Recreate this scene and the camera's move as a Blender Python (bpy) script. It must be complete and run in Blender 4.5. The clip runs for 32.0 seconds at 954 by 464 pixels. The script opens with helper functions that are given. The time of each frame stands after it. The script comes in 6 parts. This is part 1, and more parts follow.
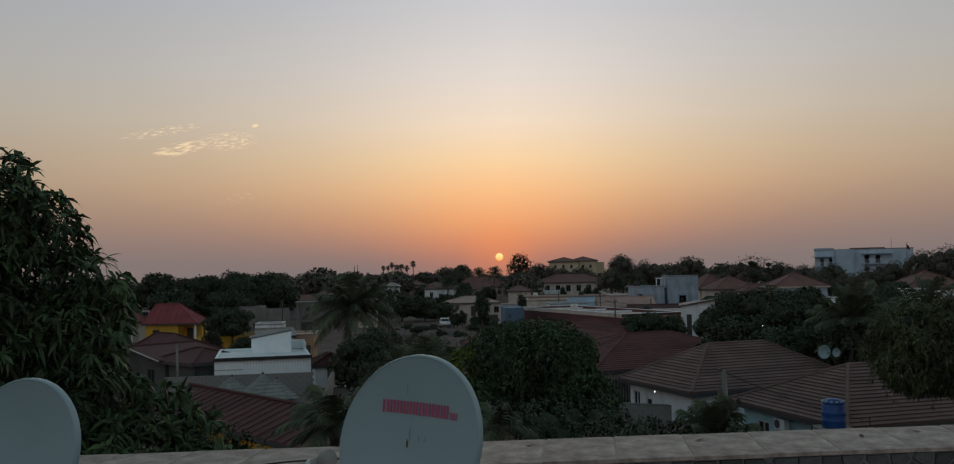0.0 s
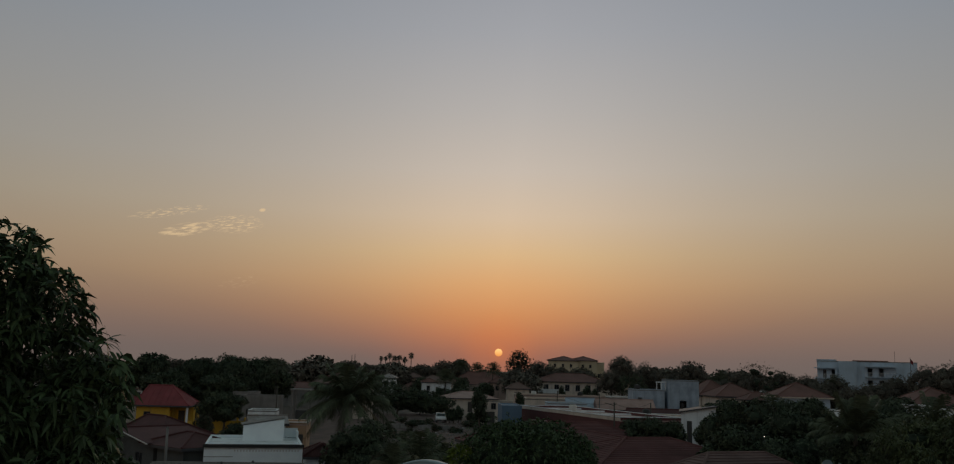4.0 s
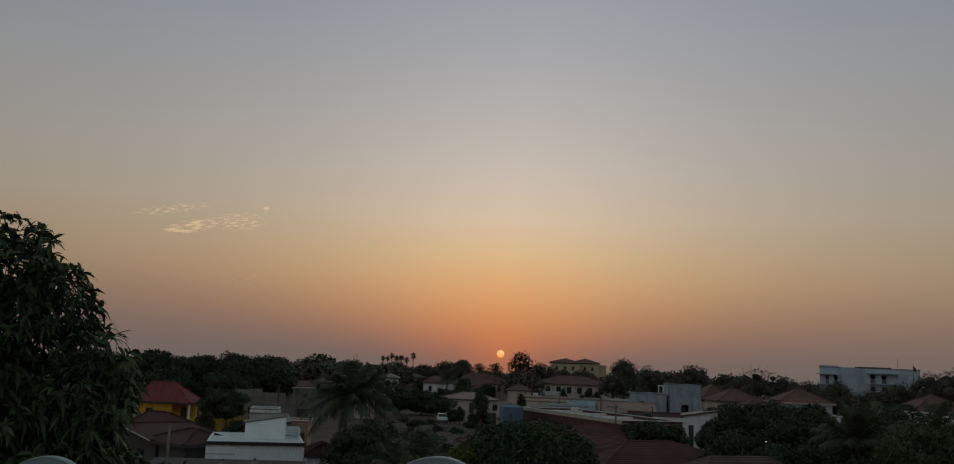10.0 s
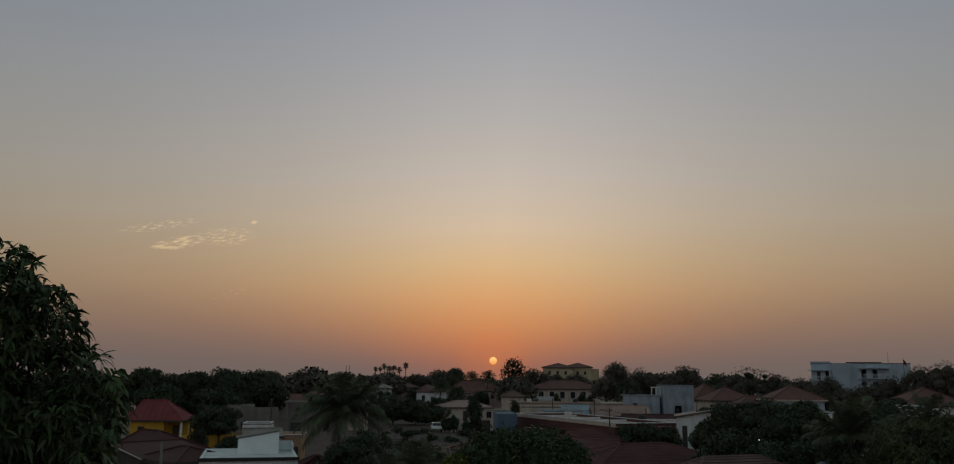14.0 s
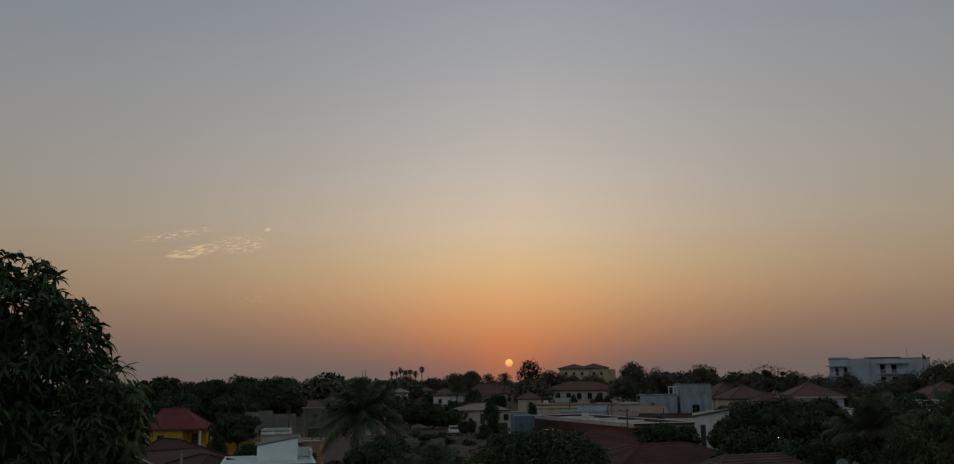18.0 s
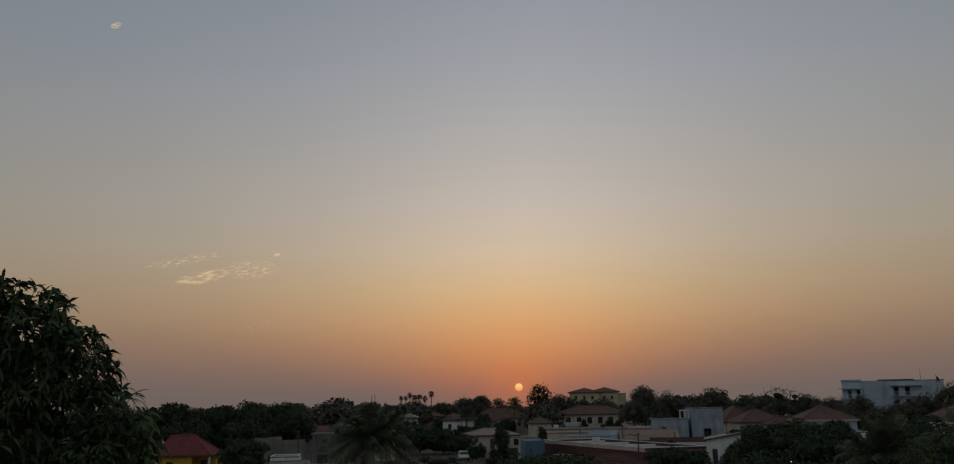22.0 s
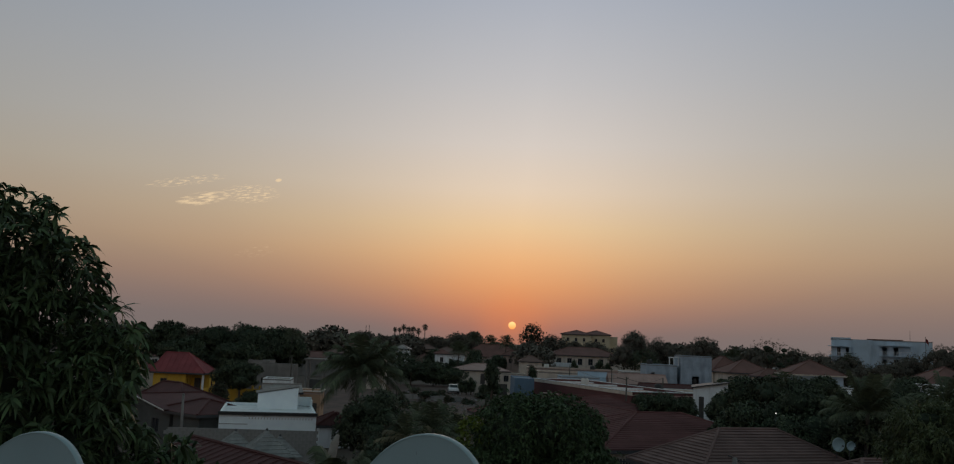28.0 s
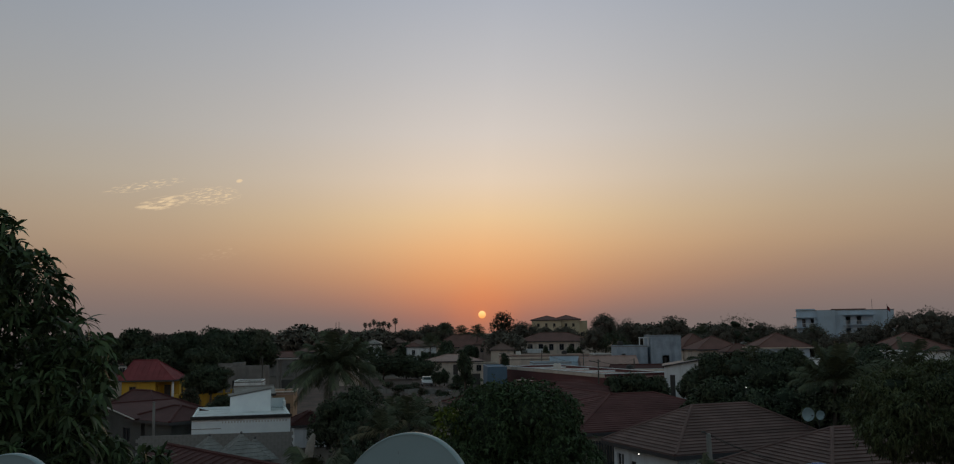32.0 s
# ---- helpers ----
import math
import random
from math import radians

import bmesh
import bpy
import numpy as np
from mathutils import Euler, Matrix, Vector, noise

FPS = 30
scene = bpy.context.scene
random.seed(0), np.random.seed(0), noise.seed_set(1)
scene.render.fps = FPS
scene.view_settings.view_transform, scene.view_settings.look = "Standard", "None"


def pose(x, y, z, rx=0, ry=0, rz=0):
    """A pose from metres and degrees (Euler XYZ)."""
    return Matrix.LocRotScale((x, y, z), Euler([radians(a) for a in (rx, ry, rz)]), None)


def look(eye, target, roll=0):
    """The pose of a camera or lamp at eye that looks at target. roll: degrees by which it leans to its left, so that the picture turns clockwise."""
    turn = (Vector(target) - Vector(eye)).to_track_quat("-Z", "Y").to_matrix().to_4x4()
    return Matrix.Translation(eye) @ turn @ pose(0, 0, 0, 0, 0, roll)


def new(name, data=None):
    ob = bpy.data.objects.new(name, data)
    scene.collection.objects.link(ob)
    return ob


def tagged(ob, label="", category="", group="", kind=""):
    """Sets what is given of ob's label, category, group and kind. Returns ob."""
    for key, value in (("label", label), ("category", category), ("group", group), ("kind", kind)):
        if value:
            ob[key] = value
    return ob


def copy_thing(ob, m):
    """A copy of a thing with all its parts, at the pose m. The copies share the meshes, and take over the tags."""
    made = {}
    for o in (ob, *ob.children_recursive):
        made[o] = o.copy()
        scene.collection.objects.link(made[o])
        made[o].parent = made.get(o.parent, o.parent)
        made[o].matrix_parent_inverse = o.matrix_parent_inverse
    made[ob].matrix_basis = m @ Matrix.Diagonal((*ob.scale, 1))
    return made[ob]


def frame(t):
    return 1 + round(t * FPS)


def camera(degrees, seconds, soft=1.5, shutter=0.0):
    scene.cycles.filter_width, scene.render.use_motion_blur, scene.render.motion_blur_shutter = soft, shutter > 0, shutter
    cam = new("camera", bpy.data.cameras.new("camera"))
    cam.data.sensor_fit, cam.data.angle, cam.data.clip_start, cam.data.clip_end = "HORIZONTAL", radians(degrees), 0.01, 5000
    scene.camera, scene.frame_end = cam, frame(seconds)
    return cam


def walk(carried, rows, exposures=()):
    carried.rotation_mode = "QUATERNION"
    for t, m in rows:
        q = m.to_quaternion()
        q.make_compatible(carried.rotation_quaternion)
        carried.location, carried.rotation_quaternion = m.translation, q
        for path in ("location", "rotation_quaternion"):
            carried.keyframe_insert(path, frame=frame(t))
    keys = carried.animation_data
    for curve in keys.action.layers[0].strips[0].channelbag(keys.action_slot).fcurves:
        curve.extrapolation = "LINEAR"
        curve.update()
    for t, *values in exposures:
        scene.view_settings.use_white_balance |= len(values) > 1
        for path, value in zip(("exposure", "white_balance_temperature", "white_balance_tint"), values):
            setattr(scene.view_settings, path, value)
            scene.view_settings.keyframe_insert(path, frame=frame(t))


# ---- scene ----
# ---------------------------------------------------------------- camera
cam = camera(57.6, 32.0, soft=1.15)
EXPOSURES = [(0, 0.03, 6450, 10), (1, 0.02, 6500, 10), (1.5, -0.22, 6750, 10), (2, -0.48, 6950, 10), (3, -0.50, 6950, 10), (5.5, -0.36, 6850, 10), (6, -0.29, 6750, 10), (7, -0.03, 6500, 10), (8, -0.01, 6500, 10), (8.5, -0.13, 6600, 10),
             (9, -0.35, 6750, 10), (10, -0.46, 6900, 10), (14, -0.49, 6900, 10), (21, -0.51, 6850, 10), (25.5, -0.47, 6850, 10), (27.5, -0.19, 6500, 10), (32, -0.20, 6500, 10)]
PATH = [
    (0, (0.071, 0.262, 8.945), (0.0712, 2.2599, 9.0425), -1.12),
    (0.5, (0.101, 0.247, 8.961), (0.1049, 2.2444, 9.0709), -1.61),
    (1, (0.088, 0.212, 8.986), (0.0986, 2.2002, 9.1992), -1.11),
    (1.5, (0.057, 0.186, 9.003), (0.0673, 2.1599, 9.3236), -0.60),
    (2, (0.047, 0.211, 8.992), (0.0550, 2.1868, 9.3020), 0.80),
    (2.5, (0.033, 0.188, 8.984), (0.0350, 2.1648, 9.2880), 1.20),
    (3, (0.020, 0.202, 8.980), (0.0190, 2.1789, 9.2830), 1.40),
    (3.5, (0.018, 0.222, 8.987), (0.0150, 2.1969, 9.3030), 1.50),
    (5.5, (0.003, 0.234, 8.971), (-0.0120, 2.2125, 9.2624), 1.74),
    (6, (0.020, 0.212, 8.964), (0.0013, 2.1925, 9.2456), 1.93),
    (6.5, (0.004, 0.191, 8.933), (-0.0225, 2.1824, 9.1191), 3.45),
    (7, (-0.009, 0.190, 8.933), (-0.0386, 2.1811, 9.1149), 4.20),
    (7.5, (-0.013, 0.197, 8.933), (-0.0448, 2.1891, 9.1091), 4.27),
    (8, (-0.022, 0.190, 8.955), (-0.0572, 2.1808, 9.1387), 4.35),
    (8.5, (-0.010, 0.177, 8.975), (-0.0468, 2.1596, 9.2392), 3.98),
    (9, (0.006, 0.199, 8.979), (-0.0282, 2.1771, 9.2693), 3.67),
    (9.5, (-0.048, 0.134, 9.008), (-0.0789, 2.1086, 9.3224), 2.88),
    (10, (-0.028, 0.173, 8.975), (-0.0426, 2.1478, 9.2896), 2.38),
    (10.5, (0.011, 0.218, 8.976), (0.0027, 2.1926, 9.2928), 2.29),
    (11, (0.031, 0.212, 8.969), (0.0600, 2.1864, 9.2869), 2.20),
    (11.5, (0.002, 0.218, 8.978), (0.0300, 2.1927, 9.2940), 2.20),
    (12, (-0.005, 0.150, 8.995), (0.0210, 2.1247, 9.3110), 2.00),
    (12.5, (0.006, 0.158, 8.996), (0.0290, 2.1332, 9.3089), 2.00),
    (13, (0.008, 0.145, 9.003), (0.0330, 2.1199, 9.3180), 1.50),
    (13.5, (0.035, 0.131, 8.991), (0.0550, 2.1038, 9.3190), 1.20),
    (14, (0.040, 0.135, 8.986), (0.0510, 2.1072, 9.3180), 0.50),
    (14.5, (0.023, 0.137, 8.999), (0.0230, 2.1096, 9.3291), -0.20),
    (16.5, (0.026, 0.190, 8.990), (0.0160, 2.1631, 9.3170), -0.80),
    (17, (0.003, 0.167, 9.017), (-0.0100, 2.1399, 9.3450), -0.70),
    (17.5, (-0.016, 0.106, 9.024), (-0.0320, 2.0785, 9.3539), -0.70),
    (18, (0.014, 0.064, 9.013), (-0.0050, 2.0351, 9.3510), -0.60),
    (18.5, (0.041, 0.036, 9.009), (0.0180, 2.0059, 9.3542), -0.40),
    (19, (0.025, 0.045, 9.011), (0.0000, 2.0127, 9.3680), -0.40),
    (19.5, (0.034, 0.033, 9.024), (0.0060, 2.0002, 9.3838), -0.40),
    (20, (0.016, 0.045, 9.023), (-0.0140, 2.0106, 9.3909), -0.60),
    (20.5, (0.032, 0.052, 9.030), (-0.0020, 2.0178, 9.3970), -0.60),
    (21, (0.036, 0.072, 9.019), (0.0060, 2.0340, 9.4060), -0.70),
    (21.5, (0.048, 0.058, 9.021), (0.0140, 2.0185, 9.4151), -0.90),
    (22, (0.032, 0.021, 9.021), (-0.0060, 1.9818, 9.4130), -0.90),
    (22.5, (0.033, 0.044, 9.009), (0.0010, 2.0059, 9.3960), -0.80),
    (23, (-0.004, 0.055, 9.012), (-0.0380, 2.0165, 9.4009), -0.00),
    (23.5, (-0.044, 0.107, 9.003), (-0.0770, 2.0709, 9.3800), 1.10),
    (24, (-0.057, 0.149, 9.005), (-0.0880, 2.1179, 9.3550), 3.10),
    (24.5, (-0.070, 0.144, 9.003), (-0.0940, 2.1125, 9.3559), 3.50),
    (25, (-0.066, 0.133, 9.002), (-0.0940, 2.1025, 9.3491), 3.40),
    (25.5, (-0.042, 0.030, 8.982), (-0.0710, 2.0032, 9.3070), 3.00),
    (27.5, (-0.017, 0.199, 8.981), (-0.0530, 2.1826, 9.2315), 3.19),
    (28, (0.046, 0.233, 8.999), (0.0073, 2.2168, 9.2484), 2.48),
    (28.5, (0.021, 0.195, 9.015), (-0.0218, 2.1798, 9.2564), 1.69),
    (29, (0.040, 0.208, 9.010), (-0.0019, 2.1934, 9.2466), 0.80),
    (29.5, (0.030, 0.205, 9.020), (-0.0060, 2.1910, 9.2526), 0.11),
    (30, (0.027, 0.177, 9.023), (-0.0061, 2.1632, 9.2535), -0.08),
    (30.5, (0.050, 0.175, 9.026), (0.0116, 2.1617, 9.2529), 0.03),
    (31, (0.032, 0.222, 9.033), (0.0073, 2.2086, 9.2641), -0.16),
    (31.5, (0.040, 0.225, 9.017), (0.0351, 2.2108, 9.2573), -0.36),
    (32, (0.024, 0.247, 9.018), (0.0648, 2.2330, 9.2465), -0.65),
]
walk(cam, [(t, look(eye, target, roll)) for t, eye, target, roll in PATH], exposures=EXPOSURES)

# ---------------------------------------------------------------- world and sun
SUN_AZ, SUN_EL = radians(1.45), radians(1.12)
SUN_DIR = Vector((math.sin(SUN_AZ) * math.cos(SUN_EL), math.cos(SUN_AZ) * math.cos(SUN_EL), math.sin(SUN_EL)))


def lin(r, g, b):
    return tuple((c / 255 / 12.92 if c < 11 else ((c / 255 + 0.055) / 1.055) ** 2.4) for c in (r, g, b)) + (1.0,)


class Nodes:
    """Short hand for a node tree."""

    def __init__(self, tree):
        self.tree = tree

    def add(self, kind, **values):
        n = self.tree.nodes.new(kind)
        for k, v in values.items():
            setattr(n, k, v)
        return n

    def put(self, socket, value):
        if hasattr(value, "is_output"):
            self.tree.links.new(value, socket)
        elif value is not None:
            socket.default_value = value

    def calc(self, op, a, b=None, c=None, clamp=False):
        n = self.add("ShaderNodeMath", operation=op, use_clamp=clamp)
        for s, v in zip(n.inputs, (a, b, c)):
            self.put(s, v)
        return n.outputs[0]

    def ramp(self, fac, stops, mode="LINEAR"):
        n = self.add("ShaderNodeValToRGB")
        n.color_ramp.interpolation = mode
        e = n.color_ramp.elements
        while len(e) < len(stops):
            e.new(0.5)
        for el, (p, c) in zip(e, stops):
            el.position = p
            el.color = c if len(c) == 4 else (*c, 1)
        self.put(n.inputs[0], fac)
        return n.outputs[0]

    def mix(self, fac, a, b, blend="MIX"):
        n = self.add("ShaderNodeMix", data_type="RGBA", blend_type=blend)
        self.put(n.inputs[0], fac)
        self.put(n.inputs[6], a)
        self.put(n.inputs[7], b)
        return n.outputs[2]

    def noise(self, vec, scale, detail=4.0, rough=0.55, kind="ShaderNodeTexNoise"):
        n = self.add(kind)
        self.put(n.inputs["Vector"], vec)
        n.inputs["Scale"].default_value = scale
        if "Detail" in n.inputs:
            n.inputs["Detail"].default_value = detail
            n.inputs["Roughness"].default_value = rough
        return n.outputs[0]


world = bpy.data.worlds.new("evening_sky")
scene.world = world
world.use_nodes = True
world.node_tree.nodes.clear()
W = Nodes(world.node_tree)
w_dir = W.add("ShaderNodeTexCoord").outputs["Generated"]
w_xyz = W.add("ShaderNodeSeparateXYZ")
W.put(w_xyz.inputs[0], w_dir)
wx, wy, wz = w_xyz.outputs
w_el = W.calc("MULTIPLY", W.calc("ARCSINE", wz), 180 / math.pi)
w_az = W.calc("MULTIPLY", W.calc("ARCTAN2", wx, wy), 180 / math.pi)
w_h = W.calc("DIVIDE", w_el, 90.0)
w_low = W.calc("MULTIPLY_ADD", W.calc("MINIMUM", W.calc("MAXIMUM", w_el, 0.0), 6.0), 0.18, 0.38)
w_wide = W.calc("MULTIPLY_ADD", W.calc("MAXIMUM", W.calc("SUBTRACT", w_el, 6.0), 0.0), 0.05, w_low)
w_mid = W.calc("MULTIPLY_ADD", W.calc("MAXIMUM", W.calc("SUBTRACT", w_el, 5.0), 0.0), 0.11, math.degrees(SUN_AZ))
w_side = W.calc("DIVIDE", W.calc("DIVIDE", W.calc("ABSOLUTE", W.calc("SUBTRACT", w_az, w_mid)), w_wide), 180.0)
# dusty evening air: towards the sun and away from it, by height over the horizon
SKY_SUN = [(0, (150, 114, 108)), (1, (176, 119, 103)), (2.2, (202, 134, 103)), (3.6, (219, 157, 113)), (5.5, (231, 184, 136)),
           (7.5, (233, 204, 162)), (10, (230, 213, 192)), (13, (218, 211, 204)), (17, (200, 200, 202)), (22, (180, 186, 197)),
           (30, (153, 163, 180)), (50, (110, 131, 130)), (90, (98, 122, 124))]
SKY_SIDE = [(0, (128, 116, 113)), (1, (130, 117, 114)), (2.2, (138, 121, 115)), (3.6, (150, 129, 117)), (5.5, (162, 142, 124)),
            (7.5, (168, 151, 134)), (10, (167, 159, 146)), (13, (160, 159, 155)), (17, (151, 155, 159)), (22, (138, 149, 162)),
            (30, (122, 138, 155)), (50, (110, 131, 130)), (90, (98, 122, 124))]
sky_sun = W.ramp(w_h, [(e / 90, lin(*c)) for e, c in SKY_SUN])
sky_side = W.ramp(w_h, [(e / 90, lin(*c)) for e, c in SKY_SIDE])
glow = W.ramp(w_side, [(a / 180, (v, v, v)) for a, v in ((0, 1), (2.5, 0.9), (5, 0.73), (8, 0.53), (13, 0.29), (19, 0.12), (27, 0.04), (40, 0))])
sky = W.mix(glow, sky_side, sky_sun)
# thin evening clouds
uv = W.add("ShaderNodeCombineXYZ")
W.put(uv.inputs[0], W.calc("ADD", W.calc("MULTIPLY", w_az, 0.50), W.calc("MULTIPLY", w_el, 0.3)))
W.put(uv.inputs[1], W.calc("SUBTRACT", W.calc("MULTIPLY", w_el, 2.5), W.calc("MULTIPLY", w_az, 0.52)))
streaks = W.noise(uv.outputs[0], 2.3, 5.0, 0.60)
dabs = W.noise(uv.outputs[0], 4.6, 4.0, 0.55)


def cloud(base, body, az, el, half_az, half_el, low, high, strength, lean=12.0):
    """A patch of thin cloud, leaning up to the right."""
    x = W.calc("SUBTRACT", w_az, az)
    y = W.calc("SUBTRACT", w_el, el)
    c, q = math.cos(radians(lean)), math.sin(radians(lean))
    along = W.calc("ADD", W.calc("MULTIPLY", x, c), W.calc("MULTIPLY", y, q))
    over = W.calc("SUBTRACT", W.calc("MULTIPLY", y, c), W.calc("MULTIPLY", x, q))
    du = W.calc("POWER", W.calc("ABSOLUTE", W.calc("DIVIDE", along, half_az)), 2.0)
    dv = W.calc("POWER", W.calc("ABSOLUTE", W.calc("DIVIDE", over, half_el)), 2.0)
    mask = W.calc("SUBTRACT", 1.0, W.calc("ADD", du, dv), clamp=True)
    lump = W.ramp(body, [(low, (0, 0, 0)), (high, (1, 1, 1))])
    fac = W.calc("MULTIPLY", W.calc("MULTIPLY", W.calc("POWER", mask, 0.5), lump), strength)
    return W.mix(fac, base, lin(247, 218, 176))


sky = cloud(sky, streaks, -18.9, 8.2, 1.7, 0.42, 0.44, 0.62, 0.95)
sky = cloud(sky, dabs, -16.0, 8.75, 1.9, 0.62, 0.49, 0.64, 0.8, 4.0)
sky = cloud(sky, dabs, -20.0, 9.2, 2.6, 0.30, 0.50, 0.66, 0.75)
sky = cloud(sky, dabs, -14.3, 9.75, 0.22, 0.12, 0.10, 0.40, 0.8)
sky = cloud(sky, dabs, -15.3, 5.1, 1.5, 0.4, 0.52, 0.70, 0.22)
sky = cloud(sky, dabs, -24.95, 23.15, 0.36, 0.19, 0.40, 0.58, 0.9, 20.0)
# the sun's disc behind the haze
w_dot = W.add("ShaderNodeVectorMath", operation="DOT_PRODUCT")
W.put(w_dot.inputs[0], w_dir)
w_dot.inputs[1].default_value = SUN_DIR
w_ang = W.calc("MULTIPLY", W.calc("ARCCOSINE", w_dot.outputs["Value"]), 180 / math.pi)
disc = W.ramp(w_ang, [(0.0, (1, 1, 1)), (0.215, (1, 1, 1)), (0.27, (0, 0, 0))])
halo = W.ramp(W.calc("DIVIDE", w_ang, 9.0), [(0.0, (1, 1, 1)), (0.1, (0.62, 0.62, 0.62)), (0.35, (0.2, 0.2, 0.2)), (1.0, (0, 0, 0))], "EASE")
sky = W.mix(W.calc("MULTIPLY", halo, 0.46), sky, lin(242, 138, 82))
disc_low = W.calc("MULTIPLY_ADD", W.calc("SUBTRACT", w_el, math.degrees(SUN_EL)), 2.0, 0.55, clamp=True)
sky = W.mix(disc, sky, W.mix(disc_low, (1.15, 0.42, 0.10, 1), (1.5, 0.92, 0.36, 1)))
haze_bg = W.add("ShaderNodeBackground")
W.put(haze_bg.inputs[0], sky)
haze_bg.inputs[1].default_value = 1.0
air = W.add("ShaderNodeTexSky", sky_type="NISHITA", sun_disc=False, sun_elevation=SUN_EL, sun_rotation=SUN_AZ,
            dust_density=4.0, air_density=1.0, altitude=10.0)
air_bg = W.add("ShaderNodeBackground")
W.put(air_bg.inputs[0], air.outputs[0])
air_bg.inputs[1].default_value = 0.012
both = W.add("ShaderNodeAddShader")
W.put(both.inputs[0], haze_bg.outputs[0])
W.put(both.inputs[1], air_bg.outputs[0])
W.put(W.add("ShaderNodeOutputWorld").inputs[0], both.outputs[0])

sun = new("sun", bpy.data.lights.new("sun", "SUN"))
sun.data.energy, sun.data.angle, sun.data.color = 0.08, radians(0.6), (1.0, 0.52, 0.24)
sun.matrix_world = look((0, 0, 0), -SUN_DIR)


# ---------------------------------------------------------------- materials
def material(name, colour, rough=0.8, vary=0.25, scale=3.0, fine=40.0, bump=0.15, metal=0.0, stain=None, per_piece=0.0,
             per_leaf=0.0, gloss=0.5, second=None):
    """A painted, fired, cast or grown surface: broad blotches, fine grain, relief."""
    m = bpy.data.materials.new(name)
    m.use_nodes = True
    n = Nodes(m.node_tree)
    bsdf = m.node_tree.nodes["Principled BSDF"]
    at = n.add("ShaderNodeTexCoord").outputs["Object"]
    broad = n.noise(at, scale, 5.0, 0.6)
    grain = n.noise(at, fine, 3.0, 0.6)
    dark = tuple(c * (1 - vary) for c in colour)
    light = tuple(min(1, c * (1 + vary)) for c in colour)
    c = n.ramp(broad, [(0.3, dark), (0.7, second or light)])
    g = n.ramp(grain, [(0.25, (1 - vary * 0.6,) * 3), (0.75, (1 + 0 * vary,) * 3)])
    c = n.mix(1.0, c, g, "MULTIPLY")
    if stain:
        st = n.add("ShaderNodeMapping")
        n.put(st.inputs[0], at)
        st.inputs["Scale"].default_value = (2.2, 2.2, 0.35)
        s = n.ramp(n.noise(st.outputs[0], scale * 0.8, 6.0, 0.65), [(0.5, (0, 0, 0)), (0.72, (1, 1, 1))])
        c = n.mix(n.calc("MULTIPLY", s, 0.75), c, (*stain, 1))
    if per_piece:
        r = n.add("ShaderNodeObjectInfo").outputs["Random"]
        c = n.mix(1.0, c, n.ramp(r, [(0, (1 - per_piece,) * 3), (1, (1 + per_piece * 0.4,) * 3)]), "MULTIPLY")
    if per_leaf:
        r = n.add("ShaderNodeNewGeometry").outputs["Random Per Island"]
        c = n.mix(1.0, c, n.ramp(r, [(0, (1 - per_leaf,) * 3), (1, (1 + per_leaf, 1 + per_leaf, 1 + per_leaf * 0.5))]), "MULTIPLY")
    n.put(bsdf.inputs["Base Color"], c)
    rr = n.ramp(grain, [(0.3, (max(0, rough - 0.1),) * 3), (0.7, (min(1, rough + 0.1),) * 3)])
    n.put(bsdf.inputs["Roughness"], rr)
    bsdf.inputs["Metallic"].default_value = metal
    bsdf.inputs["Specular IOR Level"].default_value = gloss
    if bump:
        b = n.add("ShaderNodeBump")
        b.inputs["Strength"].default_value = bump
        b.inputs["Distance"].default_value = 0.02
        n.put(b.inputs["Height"], grain)
        n.put(bsdf.inputs["Normal"], b.outputs[0])
    return m


def lamp_material(name, colour, strength):
    m = bpy.data.materials.new(name)
    m.use_nodes = True
    b = m.node_tree.nodes["Principled BSDF"]
    b.inputs["Emission Color"].default_value = (*colour, 1)
    b.inputs["Emission Strength"].default_value = strength
    return m


def glass_material(name, colour):
    m = bpy.data.materials.new(name)
    m.use_nodes = True
    b = m.node_tree.nodes["Principled BSDF"]
    b.inputs["Base Color"].default_value = (*colour, 1)
    b.inputs["Roughness"].default_value = 0.08
    return m


M = {}
M["soil"] = material("sandy_soil", (0.125, 0.086, 0.066), 0.95, 0.35, 0.15, 6.0, 0.3, second=(0.082, 0.066, 0.050))
M["dirt"] = material("reddish_dirt", (0.085, 0.056, 0.046), 0.95, 0.45, 0.35, 7.0, 0.6, second=(0.150, 0.092, 0.074))
M["white"] = material("white_wall_paint", (0.76, 0.80, 0.82), 0.8, 0.10, 0.6, 30, 0.1, stain=(0.42, 0.42, 0.42))
M["white_tile"] = material("white_wall_panel", (0.83, 0.91, 0.97), 0.6, 0.08, 0.8, 40, 0.08)
M["cream"] = material("cream_wall_paint", (0.62, 0.54, 0.46), 0.85, 0.14, 0.5, 25, 0.1, stain=(0.34, 0.30, 0.27))
M["pink"] = material("pinkish_render", (0.52, 0.38, 0.33), 0.85, 0.14, 0.4, 25, 0.1, stain=(0.33, 0.25, 0.22))
M["yellow"] = material("yellow_wall_paint", (0.62, 0.37, 0.04), 0.8, 0.12, 0.5, 25, 0.1, stain=(0.40, 0.25, 0.05))
